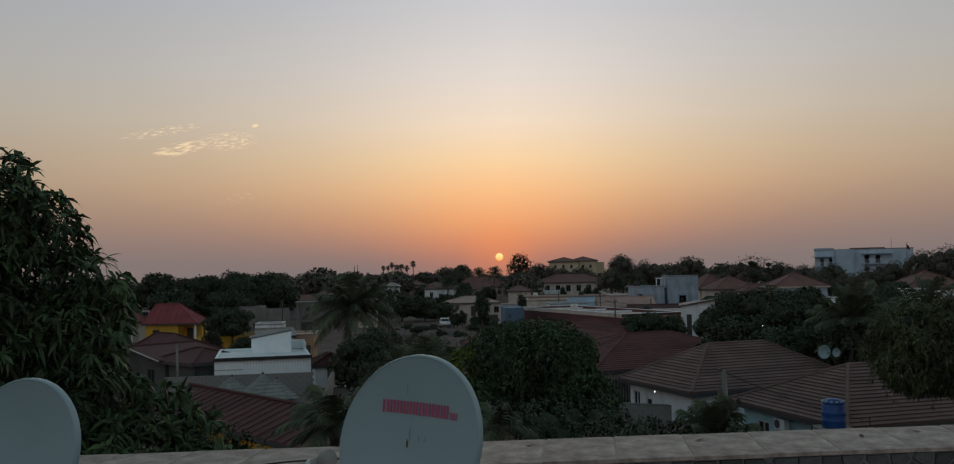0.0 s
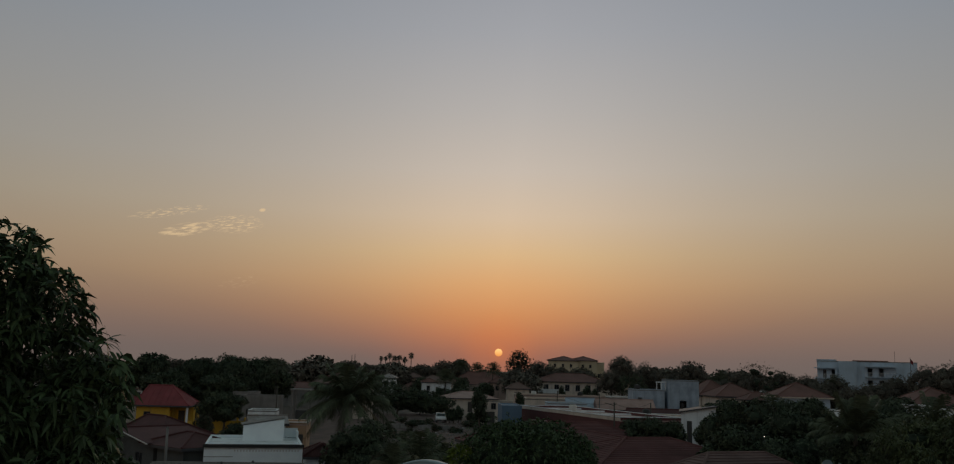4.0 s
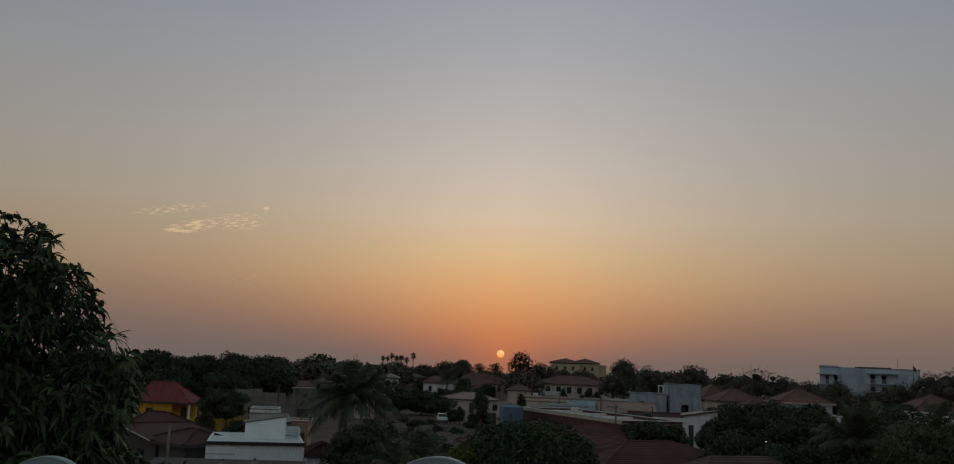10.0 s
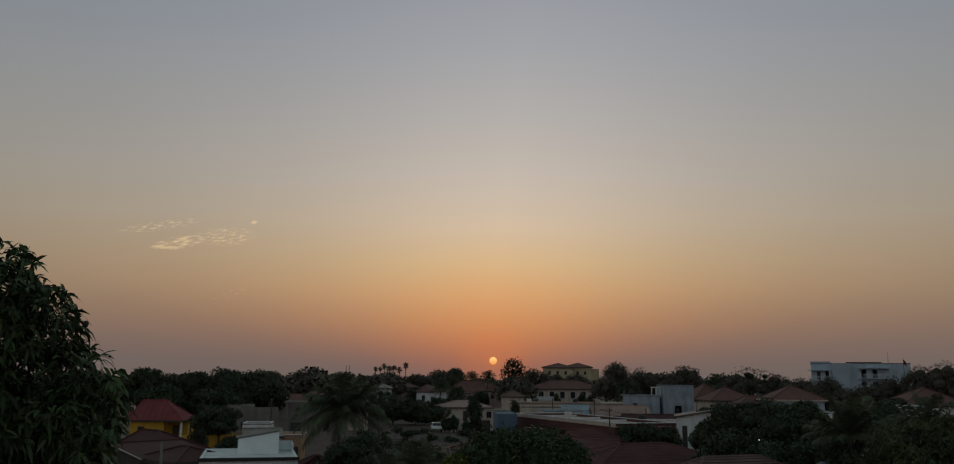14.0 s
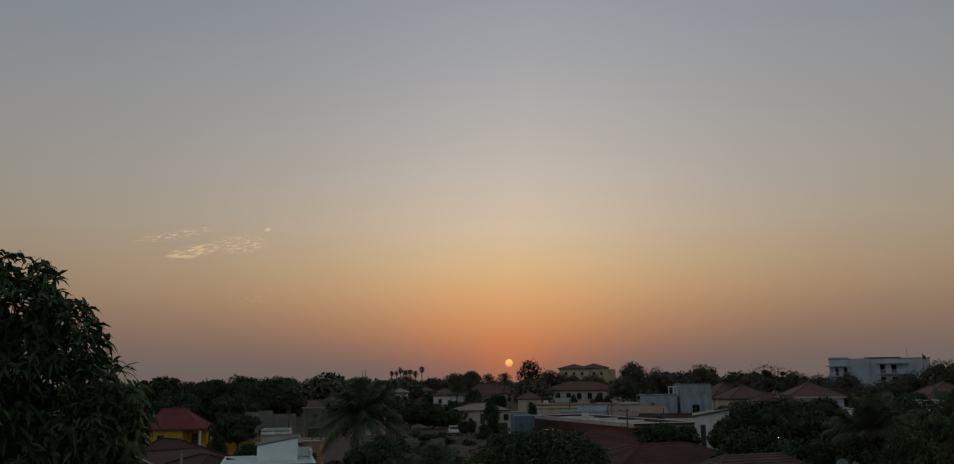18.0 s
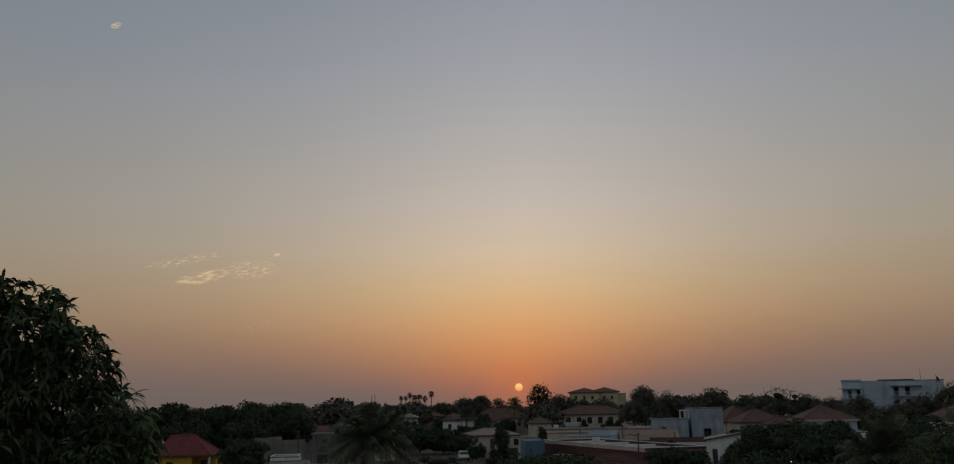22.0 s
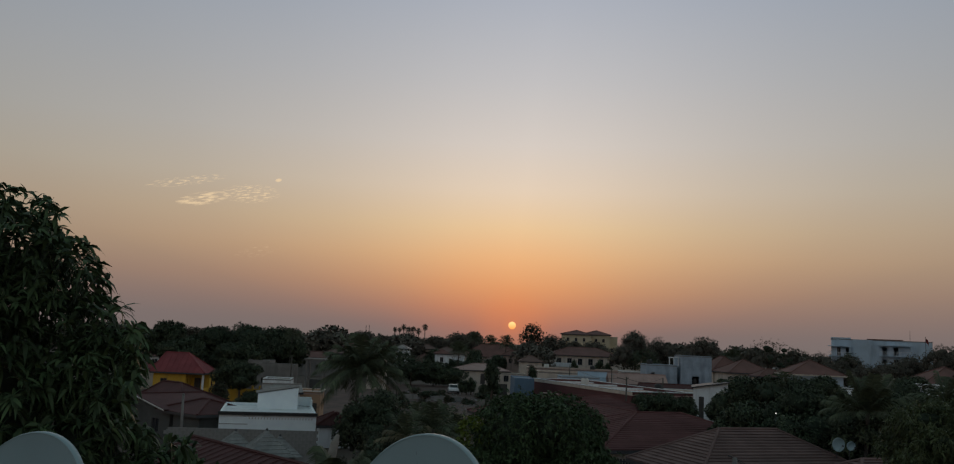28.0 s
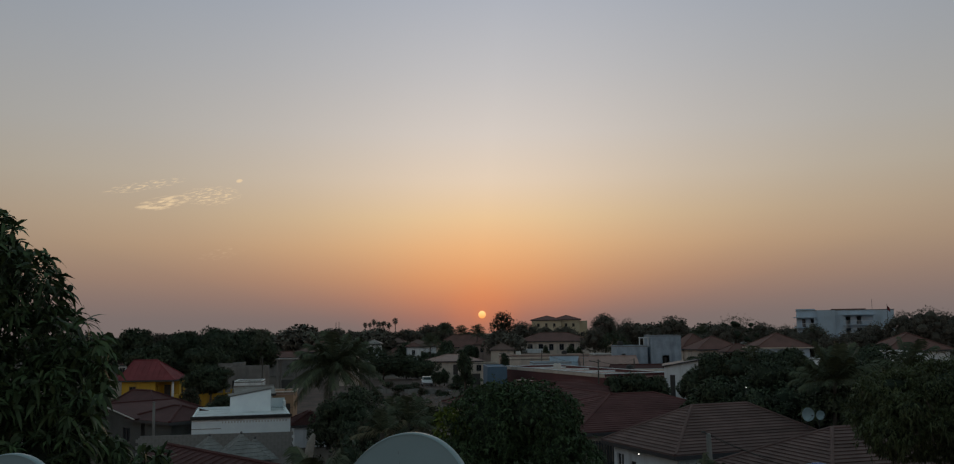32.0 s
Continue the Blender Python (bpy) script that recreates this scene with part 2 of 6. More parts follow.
M["pale_yellow"] = material("pale_yellow_paint", (0.58, 0.50, 0.35), 0.8, 0.1, 0.3, 20, 0.1)
M["ochre"] = material("ochre_wall_paint", (0.42, 0.27, 0.17), 0.8, 0.12, 0.5, 25, 0.1)
M["blue_grey"] = material("weathered_blue_render", (0.34, 0.41, 0.49), 0.9, 0.3, 0.5, 20, 0.15, stain=(0.15, 0.185, 0.235))
M["blue"] = material("blue_wall_paint", (0.10, 0.175, 0.26), 0.8, 0.15, 0.5, 25, 0.1, stain=(0.09, 0.15, 0.22))
M["pale_blue"] = material("pale_blue_paint", (0.45, 0.56, 0.66), 0.8, 0.1, 0.4, 25, 0.1, stain=(0.32, 0.38, 0.44))
M["turquoise"] = material("turquoise_wall_paint", (0.34, 0.58, 0.64), 0.8, 0.1, 0.6, 25, 0.1)
M["concrete"] = material("bare_concrete", (0.215, 0.208, 0.198), 0.92, 0.22, 0.6, 25, 0.2, stain=(0.13, 0.128, 0.12))
M["block"] = material("concrete_block", (0.27, 0.268, 0.258), 0.95, 0.2, 0.9, 30, 0.2, per_piece=0.05, stain=(0.11, 0.108, 0.10))
M["maroon"] = material("maroon_roof_sheet", (0.096, 0.037, 0.036), 0.7, 0.22, 0.5, 40, 0.15, per_piece=0.14, gloss=0.2)
M["red_roof"] = material("red_roof_sheet", (0.27, 0.066, 0.074), 0.7, 0.18, 0.5, 40, 0.12, per_piece=0.06, gloss=0.2)
M["brown_tile"] = material("brown_stone_coated_tile", (0.190, 0.124, 0.116), 0.85, 0.2, 0.6, 60, 0.3, per_piece=0.16, gloss=0.2)
M["red_tile"] = material("red_stone_coated_tile", (0.155, 0.067, 0.065), 0.85, 0.2, 0.6, 60, 0.3, per_piece=0.14, gloss=0.2)
M["dull_red"] = material("dull_red_tile", (0.165, 0.078, 0.066), 0.85, 0.22, 0.4, 40, 0.25, per_piece=0.14)
M["far_roof"] = material("faded_roof", (0.17, 0.105, 0.09), 0.85, 0.22, 0.2, 20, 0.2)
M["tin"] = material("weathered_tin", (0.34, 0.31, 0.30), 0.55, 0.22, 0.7, 30, 0.12, metal=0.3, stain=(0.20, 0.14, 0.11))
M["pink_tin"] = material("faded_pink_sheet", (0.42, 0.28, 0.25), 0.7, 0.18, 0.5, 30, 0.12, stain=(0.30, 0.20, 0.17))
M["blue_tin"] = material("pale_blue_sheet", (0.36, 0.44, 0.54), 0.6, 0.15, 0.5, 30, 0.12)
M["maroon_wall"] = material("maroon_wall_paint", (0.125, 0.042, 0.042), 0.8, 0.15, 0.4, 25, 0.1, stain=(0.10, 0.04, 0.04))
M["thatch"] = material("grey_mesh_thatch", (0.27, 0.275, 0.27), 0.9, 0.3, 2.0, 30, 0.4)
M["frame"] = material("dark_window_frame", (0.05, 0.05, 0.055), 0.5, 0.1, 2, 30, 0.0)
M["white_frame"] = material("white_window_frame", (0.66, 0.68, 0.70), 0.5, 0.08, 2, 30, 0.0)
M["glass"] = glass_material("dark_glass", (0.02, 0.024, 0.03))
M["door"] = material("dark_metal_door", (0.06, 0.055, 0.05), 0.5, 0.2, 2, 30, 0.05)
M["bark"] = material("bark", (0.11, 0.085, 0.065), 0.95, 0.3, 3, 40, 0.6)
M["pale_bark"] = material("pale_dead_bark", (0.30, 0.28, 0.25), 0.95, 0.3, 3, 40, 0.5)
M["palm_bark"] = material("palm_bark", (0.085, 0.077, 0.065), 0.95, 0.3, 3, 40, 0.5)
M["mango"] = material("mango_leaf", (0.066, 0.104, 0.054), 0.58, 0.25, 1.2, 12, 0, per_leaf=0.5, gloss=0.2)
M["leaf"] = material("broad_leaf", (0.085, 0.112, 0.070), 0.6, 0.3, 0.4, 6, 0, per_leaf=0.4, gloss=0.3)
M["bright_leaf"] = material("yellow_green_leaf", (0.12, 0.16, 0.025), 0.6, 0.3, 0.6, 8, 0, per_leaf=0.4, gloss=0.3)
M["dry_leaf"] = material("dusty_leaf", (0.105, 0.100, 0.073), 0.7, 0.3, 0.4, 6, 0, per_leaf=0.4, gloss=0.25)
M["twig_leaf"] = material("thin_reddish_leaf", (0.095, 0.082, 0.060), 0.7, 0.3, 0.5, 6, 0, per_leaf=0.5, gloss=0.2, second=(0.060, 0.080, 0.045))
M["frond"] = material("palm_frond", (0.090, 0.108, 0.072), 0.65, 0.25, 0.8, 10, 0, per_leaf=0.35, gloss=0.2)
M["old_frond"] = material("old_palm_frond", (0.16, 0.14, 0.09), 0.7, 0.25, 0.8, 10, 0, per_leaf=0.3, gloss=0.3)
# Far leaves are paler than near ones: distance haze is put into the colour.
M["far_leaf"] = material("hazed_far_leaf", (0.195, 0.178, 0.150), 0.9, 0.3, 0.2, 3, 0, per_leaf=0.15, gloss=0.2)
M["fig_leaf"] = material("thin_fig_leaf", (0.084, 0.104, 0.052), 0.6, 0.3, 0.6, 8, 0, per_leaf=0.4, gloss=0.25)
# Paler than the near inner foliage, again with haze in the colour.
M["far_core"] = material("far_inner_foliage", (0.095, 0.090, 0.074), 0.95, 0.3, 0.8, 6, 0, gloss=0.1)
M["dark_block"] = material("dark_weathered_render", (0.088, 0.094, 0.09), 0.92, 0.25, 0.6, 25, 0.2)
# Darker than the leaves; tone raised slightly to stand in for haze over the darks.
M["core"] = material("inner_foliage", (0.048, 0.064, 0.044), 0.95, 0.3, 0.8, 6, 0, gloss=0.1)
M["coping"] = material("coping_tile", (0.37, 0.275, 0.24), 0.75, 0.38, 9.0, 45, 0.4, per_piece=0.08, stain=(0.24, 0.19, 0.165), second=(0.62, 0.51, 0.455))
M["joint"] = material("pale_joint_mortar", (0.45, 0.38, 0.34), 0.9, 0.25, 14, 60, 0.3)
M["grout"] = material("pale_grout", (0.17, 0.175, 0.175), 0.9, 0.2, 5, 60, 0.2)
M["stone"] = material("dark_facing_stone", (0.078, 0.094, 0.10), 0.7, 0.4, 9, 60, 0.5, per_piece=0.5, second=(0.13, 0.135, 0.13))
M["floor"] = material("terrace_floor_tile", (0.32, 0.28, 0.25), 0.7, 0.15, 1.2, 30, 0.1, per_piece=0.08)
M["dish"] = material("grey_enamel", (0.288, 0.40, 0.436), 0.42, 0.05, 2.0, 60, 0.02, stain=None)
M["dish_red"] = material("red_print", (0.46, 0.085, 0.175), 0.5, 0.12, 8, 80, 0)
M["steel"] = material("galvanised_steel", (0.42, 0.43, 0.44), 0.45, 0.15, 6, 60, 0.05, metal=0.7)
M["black"] = material("black_rubber", (0.02, 0.02, 0.02), 0.6, 0.2, 8, 60, 0)
M["grey_plastic"] = material("weathered_grey_plastic", (0.27, 0.26, 0.25), 0.55, 0.2, 12, 60, 0.05)
M["plastic"] = material("off_white_plastic", (0.58, 0.57, 0.54), 0.5, 0.08, 5, 60, 0)
M["tank_blue"] = material("blue_plastic_tank", (0.015, 0.085, 0.30), 0.45, 0.15, 2, 30, 0.03)
M["car_paint"] = material("white_car_paint", (0.62, 0.63, 0.64), 0.3, 0.04, 2, 30, 0)
M["faint_rust"] = material("faint_rust_streak", (0.21, 0.25, 0.26), 0.8, 0.2, 20, 80, 0)
M["rust"] = material("rust_streak", (0.10, 0.06, 0.045), 0.8, 0.3, 20, 80, 0)
M["flag"] = material("red_cloth", (0.20, 0.03, 0.03), 0.9, 0.15, 3, 40, 0)
M["lamp"] = lamp_material("lit_bulb", (1.0, 0.96, 0.88), 1.6)


# ---------------------------------------------------------------- mesh helpers
class Geo:
    """Gathers faces for one mesh."""

    def __init__(self):
        self.v, self.f = [], []

    def poly(self, pts):
        b = len(self.v)
        self.v += [tuple(p) for p in pts]
        self.f.append(tuple(range(b, b + len(pts))))
        return self

    def box(self, c, s, rz=0.0, m=None):
        b = len(self.v)
        cs, sn = math.cos(rz), math.sin(rz)
        for z in (-0.5, 0.5):
            for x, y in ((-0.5, -0.5), (0.5, -0.5), (0.5, 0.5), (-0.5, 0.5)):
                p = (c[0] + x * s[0] * cs - y * s[1] * sn, c[1] + x * s[0] * sn + y * s[1] * cs, c[2] + z * s[2])
                self.v.append(tuple(m @ Vector(p)) if m else p)
        for q in ((0, 3, 2, 1), (4, 5, 6, 7), (0, 1, 5, 4), (1, 2, 6, 5), (2, 3, 7, 6), (3, 0, 4, 7)):
            self.f.append(tuple(b + i for i in q))
        return self

    def bevel_box(self, c, s, r, rz=0.0):
        """A box with its upright and top edges rounded off."""
        cs, sn = math.cos(rz), math.sin(rz)
        rings = [(-0.5 * s[2], 0.0), (0.5 * s[2] - r, 0.0), (0.5 * s[2] - r * 0.3, r * 0.3), (0.5 * s[2], r)]
        base = len(self.v)
        for z, inset in rings:
            hx, hy = s[0] / 2 - inset, s[1] / 2 - inset
            for x, y in ((-hx + r, -hy), (hx - r, -hy), (hx, -hy + r), (hx, hy - r), (hx - r, hy), (-hx + r, hy), (-hx, hy - r), (-hx, -hy + r)):
                self.v.append((c[0] + x * cs - y * sn, c[1] + x * sn + y * cs, c[2] + z))
        for k in range(len(rings) - 1):
            for i in range(8):
                j = (i + 1) % 8
                self.f.append((base + k * 8 + i, base + k * 8 + j, base + k * 8 + 8 + j, base + k * 8 + 8 + i))
        self.f.append(tuple(base + 7 - i for i in range(8)))
        self.f.append(tuple(base + 8 * (len(rings) - 1) + i for i in range(8)))
        return self

    def tube(self, pts, radii, n=8, caps=True):
        pts = [Vector(p) for p in pts]
        base = len(self.v)
        for i, (p, r) in enumerate(zip(pts, radii)):
            d = (pts[min(i + 1, len(pts) - 1)] - pts[max(i - 1, 0)]).normalized()
            a = d.orthogonal().normalized() if i == 0 else (a - d * a.dot(d)).normalized()
            b = d.cross(a)
            for k in range(n):
                w = 2 * math.pi * k / n
                self.v.append(tuple(p + (a * math.cos(w) + b * math.sin(w)) * r))
        for i in range(len(pts) - 1):
            for k in range(n):
                j = (k + 1) % n
                self.f.append((base + i * n + k, base + i * n + j, base + i * n + n + j, base + i * n + n + k))
        if caps:
            self.f.append(tuple(base + n - 1 - k for k in range(n)))
            self.f.append(tuple(base + (len(pts) - 1) * n + k for k in range(n)))
        return self

    def lathe(self, profile, n=20, at=(0, 0, 0)):
        base = len(self.v)
        for r, z in profile:
            for k in range(n):
                w = 2 * math.pi * k / n
                self.v.append((at[0] + r * math.cos(w), at[1] + r * math.sin(w), at[2] + z))
        for i in range(len(profile) - 1):
            for k in range(n):
                j = (k + 1) % n
                self.f.append((base + i * n + k, base + i * n + j, base + i * n + n + j, base + i * n + n + k))
        self.f.append(tuple(base + n - 1 - k for k in range(n)))
        self.f.append(tuple(base + (len(profile) - 1) * n + k for k in range(n)))
        return self

    def mesh(self, name, mat, smooth=False):
        me = bpy.data.meshes.new(name)
        me.from_pydata(self.v, [], self.f)
        me.materials.append(M[mat])
        if smooth:
            me.polygons.foreach_set("use_smooth", [True] * len(me.polygons))
        return me


def part(name, geo, mat, parent, label="", smooth=False):
    """One mesh under a thing or under a part."""
    ob = new(name, geo if isinstance(geo, bpy.types.Mesh) else geo.mesh(name, mat, smooth))
    ob.parent = parent
    if label:
        tagged(ob, label)
    return ob


def thing(name, x, y, z=0.0, rz=0.0, label="", category="", group="", kind=""):
    ob = new(name)
    ob.matrix_basis = pose(x, y, z, 0, 0, rz)
    ob.empty_display_size = 0.2
    return tagged(ob, label, category, group, kind)


def single(name, geo, mat, label, category, m=None, group="", kind="", smooth=False):
    """A thing that is one mesh."""
    ob = new(name, geo.mesh(name, mat, smooth))
    if m is not None:
        ob.matrix_basis = m
    return tagged(ob, label, category, group, kind)


def tri_mesh(name, verts, faces, mat):
    """A mesh from arrays: verts n x 3, faces of one size m x k."""
    me = bpy.data.meshes.new(name)
    k = faces.shape[1]
    me.vertices.add(len(verts))
    me.vertices.foreach_set("co", np.ascontiguousarray(verts, dtype=np.float32).ravel())
    me.loops.add(faces.size)
    me.loops.foreach_set("vertex_index", np.ascontiguousarray(faces, dtype=np.int32).ravel())
    me.polygons.add(len(faces))
    me.polygons.foreach_set("loop_start", np.arange(0, faces.size, k, dtype=np.int32))
    me.polygons.foreach_set("loop_total", np.full(len(faces), k, dtype=np.int32))
    me.materials.append(M[mat])
    me.update()
    me.validate()
    return me


# ---------------------------------------------------------------- plants
def unit(a):
    return a / np.maximum(np.linalg.norm(a, axis=-1, keepdims=True), 1e-6)


def blades(base, way, length, width, droop, rng, plain=False):
    """Leaves as bent, pointed blades of three faces each: where they start, which way they go. plain: one pointed face."""
    n = len(base)
    side = unit(np.cross(way, rng.normal(size=(n, 3)) * 0.5 + np.array((0, 0, 1.0))))
    l = length[:, None]
    down = np.array((0, 0, -1.0)) * np.asarray(droop)[:, None] * l
    w = width[:, None] * side
    if plain:
        low = base + way * l * 0.45 + down * 0.1
        tip = base + way * l * 0.95 + down * 0.6
        v = np.stack([base, low + w * 0.5, tip, low - w * 0.5], 1).reshape(-1, 3)
        return v, np.arange(n * 4).reshape(n, 4)
    low = base + way * l * 0.30 + down * 0.05
    mid = base + way * l * 0.62 + down * 0.28
    tip = base + way * l * 0.92 + down * 0.80
    v = np.stack([base - w * 0.10, base + w * 0.10, low - w * 0.46, low + w * 0.46, mid - w * 0.42, mid + w * 0.42, tip - w * 0.03, tip + w * 0.03], 1).reshape(-1, 3)
    o = (np.arange(n) * 8)[:, None]
    f = np.concatenate([o + np.array([[0, 1, 3, 2]]), o + np.array([[2, 3, 5, 4]]), o + np.array([[4, 5, 7, 6]])])
    return v, f


def crown_mesh(name, blobs, tufts, tuft, leaf, width, mat, seed, droop=0.5, inner=0.72, up=0.1, rosette=False, shoots=0.1):
    """A crown of many leaves in tufts over uneven lobes. blobs: centre and radii."""
    rng = np.random.default_rng(seed)
    plain = not rosette or leaf < 0.2
    blobs = np.array(blobs, dtype=float)
    c, r = blobs[:, :3], blobs[:, 3:]
    area = r.prod(1) ** (2 / 3)
    pick = rng.choice(len(blobs), tufts, p=area / area.sum())
    n = unit(rng.normal(size=(tufts, 3)))
    wave = 0.5 + 0.25 * (np.sin(n @ np.array((5.1, 3.3, 4.7)) + pick) + np.sin(n @ np.array((-7.7, 8.9, 6.1)) + 2.0 * pick))
    reach = (0.84 + 0.2 * wave) * (1 - 0.2 * rng.random(tufts) ** 2) + shoots * rng.random(tufts) * (rng.random(tufts) > 0.86)
    p = c[pick] + n * r[pick] * reach[:, None]
    keep = np.ones(tufts, bool)
    for k in range(len(blobs)):
        inside = (((p - c[k]) / r[k]) ** 2).sum(1) < inner ** 2
        keep &= ~(inside & (pick != k))
    p, n = p[keep], n[keep]
    twig = unit(n + rng.normal(size=n.shape) * 0.45 + np.array((0, 0, 0.25)))
    p = np.repeat(p, tuft, 0)
    n = np.repeat(n, tuft, 0)
    way = unit(n * 0.6 + rng.normal(size=n.shape) * 0.75 + np.array((0, 0, up - 0.25 * droop)))
    if rosette:
        axis = np.repeat(twig, tuft, 0)
        spin = unit(np.cross(axis, rng.normal(size=axis.shape)))
        way = unit(spin + axis * rng.uniform(-0.15, 0.75, (len(p), 1)) + np.array((0, 0, up - 0.25 * droop)))
        p = p - axis * (leaf * 0.35 * rng.random((len(p), 1)))
    p = p + rng.normal(size=p.shape) * leaf * (0.04 if rosette else 0.12)
    v, f = blades(p, way, leaf * rng.uniform(0.65, 1.2, len(p)), width * rng.uniform(0.7, 1.2, len(p)), droop * rng.uniform(0.4, 1.4, len(p)), rng, plain)
    out = unit(n + np.array((0, 0, 0.25)))
    a, b, c = v[f[:, 0]], v[f[:, 1]], v[f[:, 2]]
    away = out if plain else np.concatenate([out, out, out])
    back = (np.cross(b - a, c - a) * away).sum(1) < 0
    f = np.where(back[:, None], f[:, ::-1], f)
    me = tri_mesh(name, v, f, mat)
    if mat in ("far_leaf", "leaf", "dry_leaf", "twig_leaf"):
        soft = unit(np.repeat(out, 4 if plain else 8, 0) + rng.normal(size=v.shape) * 0.35)
        me.normals_split_custom_set_from_vertices([tuple(q) for q in soft])
    return me


def core_geo(blobs, scale, seed):
    """The dense, dark inside of a crown: twigs and leaves too close to tell apart."""
    rng = np.random.default_rng(seed)
    g = Geo()
    for x, y, z, a, b, c in blobs:
        base = len(g.v)
        rows, cols = 7, 10
        for i in range(rows + 1):
            th = math.pi * i / rows
            for k in range(cols):
                ph = 2 * math.pi * k / cols
                q = scale * rng.uniform(0.82, 1.08)
                g.v.append((x + a * q * math.sin(th) * math.cos(ph), y + b * q * math.sin(th) * math.sin(ph), z + c * q * math.cos(th)))
        for i in range(rows):
            for k in range(cols):
                j = (k + 1) % cols
                g.f.append((base + i * cols + k, base + i * cols + cols + k, base + i * cols + cols + j, base + i * cols + j))
    return g


def lobes(rng, x, y, z, rx, ry, rz, count, size=0.5):
    """Uneven lobes over an ellipsoid, some standing out, with gaps between them."""
    out = [(x, y, z - rz * 0.1, rx * 0.70, ry * 0.70, rz * 0.70), (x, y, z + rz * 0.48, rx * 0.52, ry * 0.52, rz * 0.50)]
    for k in range(count):
        w = k * 2.399963 + rng.uniform(-0.5, 0.5)
        h = -0.75 + 1.7 * (k + 0.5) / count
        q = math.sqrt(max(0.04, 1 - min(0.97, abs(h)) ** 2))
        s = size * rng.choice((0.5, 0.7, 0.8, 0.95, 1.05))
        d = rng.uniform(0.55, 0.8)
        out.append((x + rx * d * q * math.cos(w), y + ry * d * q * math.sin(w), z + rz * 0.66 * h * rng.uniform(0.85, 1.1), rx * s, ry * s, rz * s * rng.uniform(0.8, 1.1)))
    return out


def limbs_geo(rng, height, spread, radius, top, count=6):
    """Trunk and limbs, tapering into the crown."""
    trunk = Geo().tube([(0, 0, 0), (0.05, 0.02, height * 0.5), (0.1, -0.05, height)], [radius, radius * 0.8, radius * 0.65], 8)
    limbs = Geo()
    for k in range(count):
        w = 2 * math.pi * k / count + rng.uniform(-0.4, 0.4)
        e = (spread * math.cos(w), spread * math.sin(w), height + (top - height) * rng.uniform(0.5, 0.95))
        m = (e[0] * 0.45, e[1] * 0.45, height + (e[2] - height) * 0.55)
        limbs.tube([(0.08, -0.03, height * 0.93), m, e], [radius * 0.5, radius * 0.3, radius * 0.08], 6)
    return trunk, limbs


def broadleaf(name, x, y, height, rx, rz, seed, tufts=1500, leaf=0.35, width=0.16, mat="leaf", tuft=5, label="", droop=0.4, z=0.0, lob=9, ry=None, group="", airy=0.0, rosette=False):
    """A broad-leaved tree, its crown as wide as 2 rx and as deep as 2 rz."""
    rng = random.Random(seed)
    t = thing(name, x, y, z, 0, label, "tree", group)
    ry = ry or rx
    cz = height - rz * 0.97
    tufts, leaf, width = int(tufts * (1.9 - 0.7 * min(1.4, airy))), leaf * (0.95 if leaf >= 0.42 else 0.74), width * (1.0 if leaf >= 0.42 else 0.85)
    far = mat == "far_leaf" or leaf >= 0.39
    bl = lobes(rng, 0, 0, cz, rx, ry, rz, lob, (0.58 if far else 0.5) - 0.14 * min(1, airy))
    trunk, limbs = limbs_geo(rng, max(0.8, cz - rz * 0.6), rx * 0.55, 0.05 + height * 0.022, cz + rz * 0.5)
    part("trunk", trunk, "bark", t, smooth=True)
    part("branchwork", limbs, "bark", t, smooth=True)
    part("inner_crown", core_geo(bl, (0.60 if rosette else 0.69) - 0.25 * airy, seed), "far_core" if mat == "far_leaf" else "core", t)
    part("crown", crown_mesh("crown", bl, tufts, tuft, leaf, width, mat, seed, droop, 0.72, 0.1, rosette, 0.12 + 0.4 * airy), mat, t)
    return t


def frond(g, rng, origin, w, rise, length, leaflets, leaflet, sag):
    """One palm frond: a bent rachis with hanging leaflets on both sides."""
    o = Vector(origin)
    out = Vector((math.cos(w), math.sin(w), 0))
    side = Vector((-math.sin(w), math.cos(w), 0))
    pts = []
    for i in range(9):
        s = i / 8
        pts.append(o + out * (length * (s * math.cos(rise) * (1 - 0.18 * s * s))) + Vector((0, 0, length * (s * math.sin(rise) - sag * s * s))))
    g.tube(pts, [0.05 * (1 - 0.85 * i / 8) * length / 3.5 for i in range(9)], 4, False)
    for i in range(leaflets):
        s = 0.12 + 0.87 * i / leaflets
        a = min(7, int(s * 8))
        p = pts[a].lerp(pts[a + 1], s * 8 - a)
        d = (pts[a + 1] - pts[a]).normalized()
        ll = leaflet * (0.45 + 1.1 * math.sin(math.pi * (0.12 + 0.8 * s))) * rng.uniform(0.8, 1.1) * 0.75
        for q in (-1, 1):
            e = (side * q * 0.72 + d * 0.65 + Vector((0, 0, -0.42 + rng.uniform(-0.2, 0.15)))).normalized() * ll
            mid = p + e * 0.55 + Vector((0, 0, 0.03 * ll))
            b = d * (0.028 * length / 3.5 + 0.012)
            base = len(g.v)
            g.v += [tuple(p - b), tuple(p + b), tuple(mid - b * 0.8), tuple(mid + b * 0.8), tuple(p + e + Vector((0, 0, -0.22 * ll)))]
            g.f += [(base, base + 1, base + 3, base + 2), (base + 2, base + 3, base + 4)]
    return g


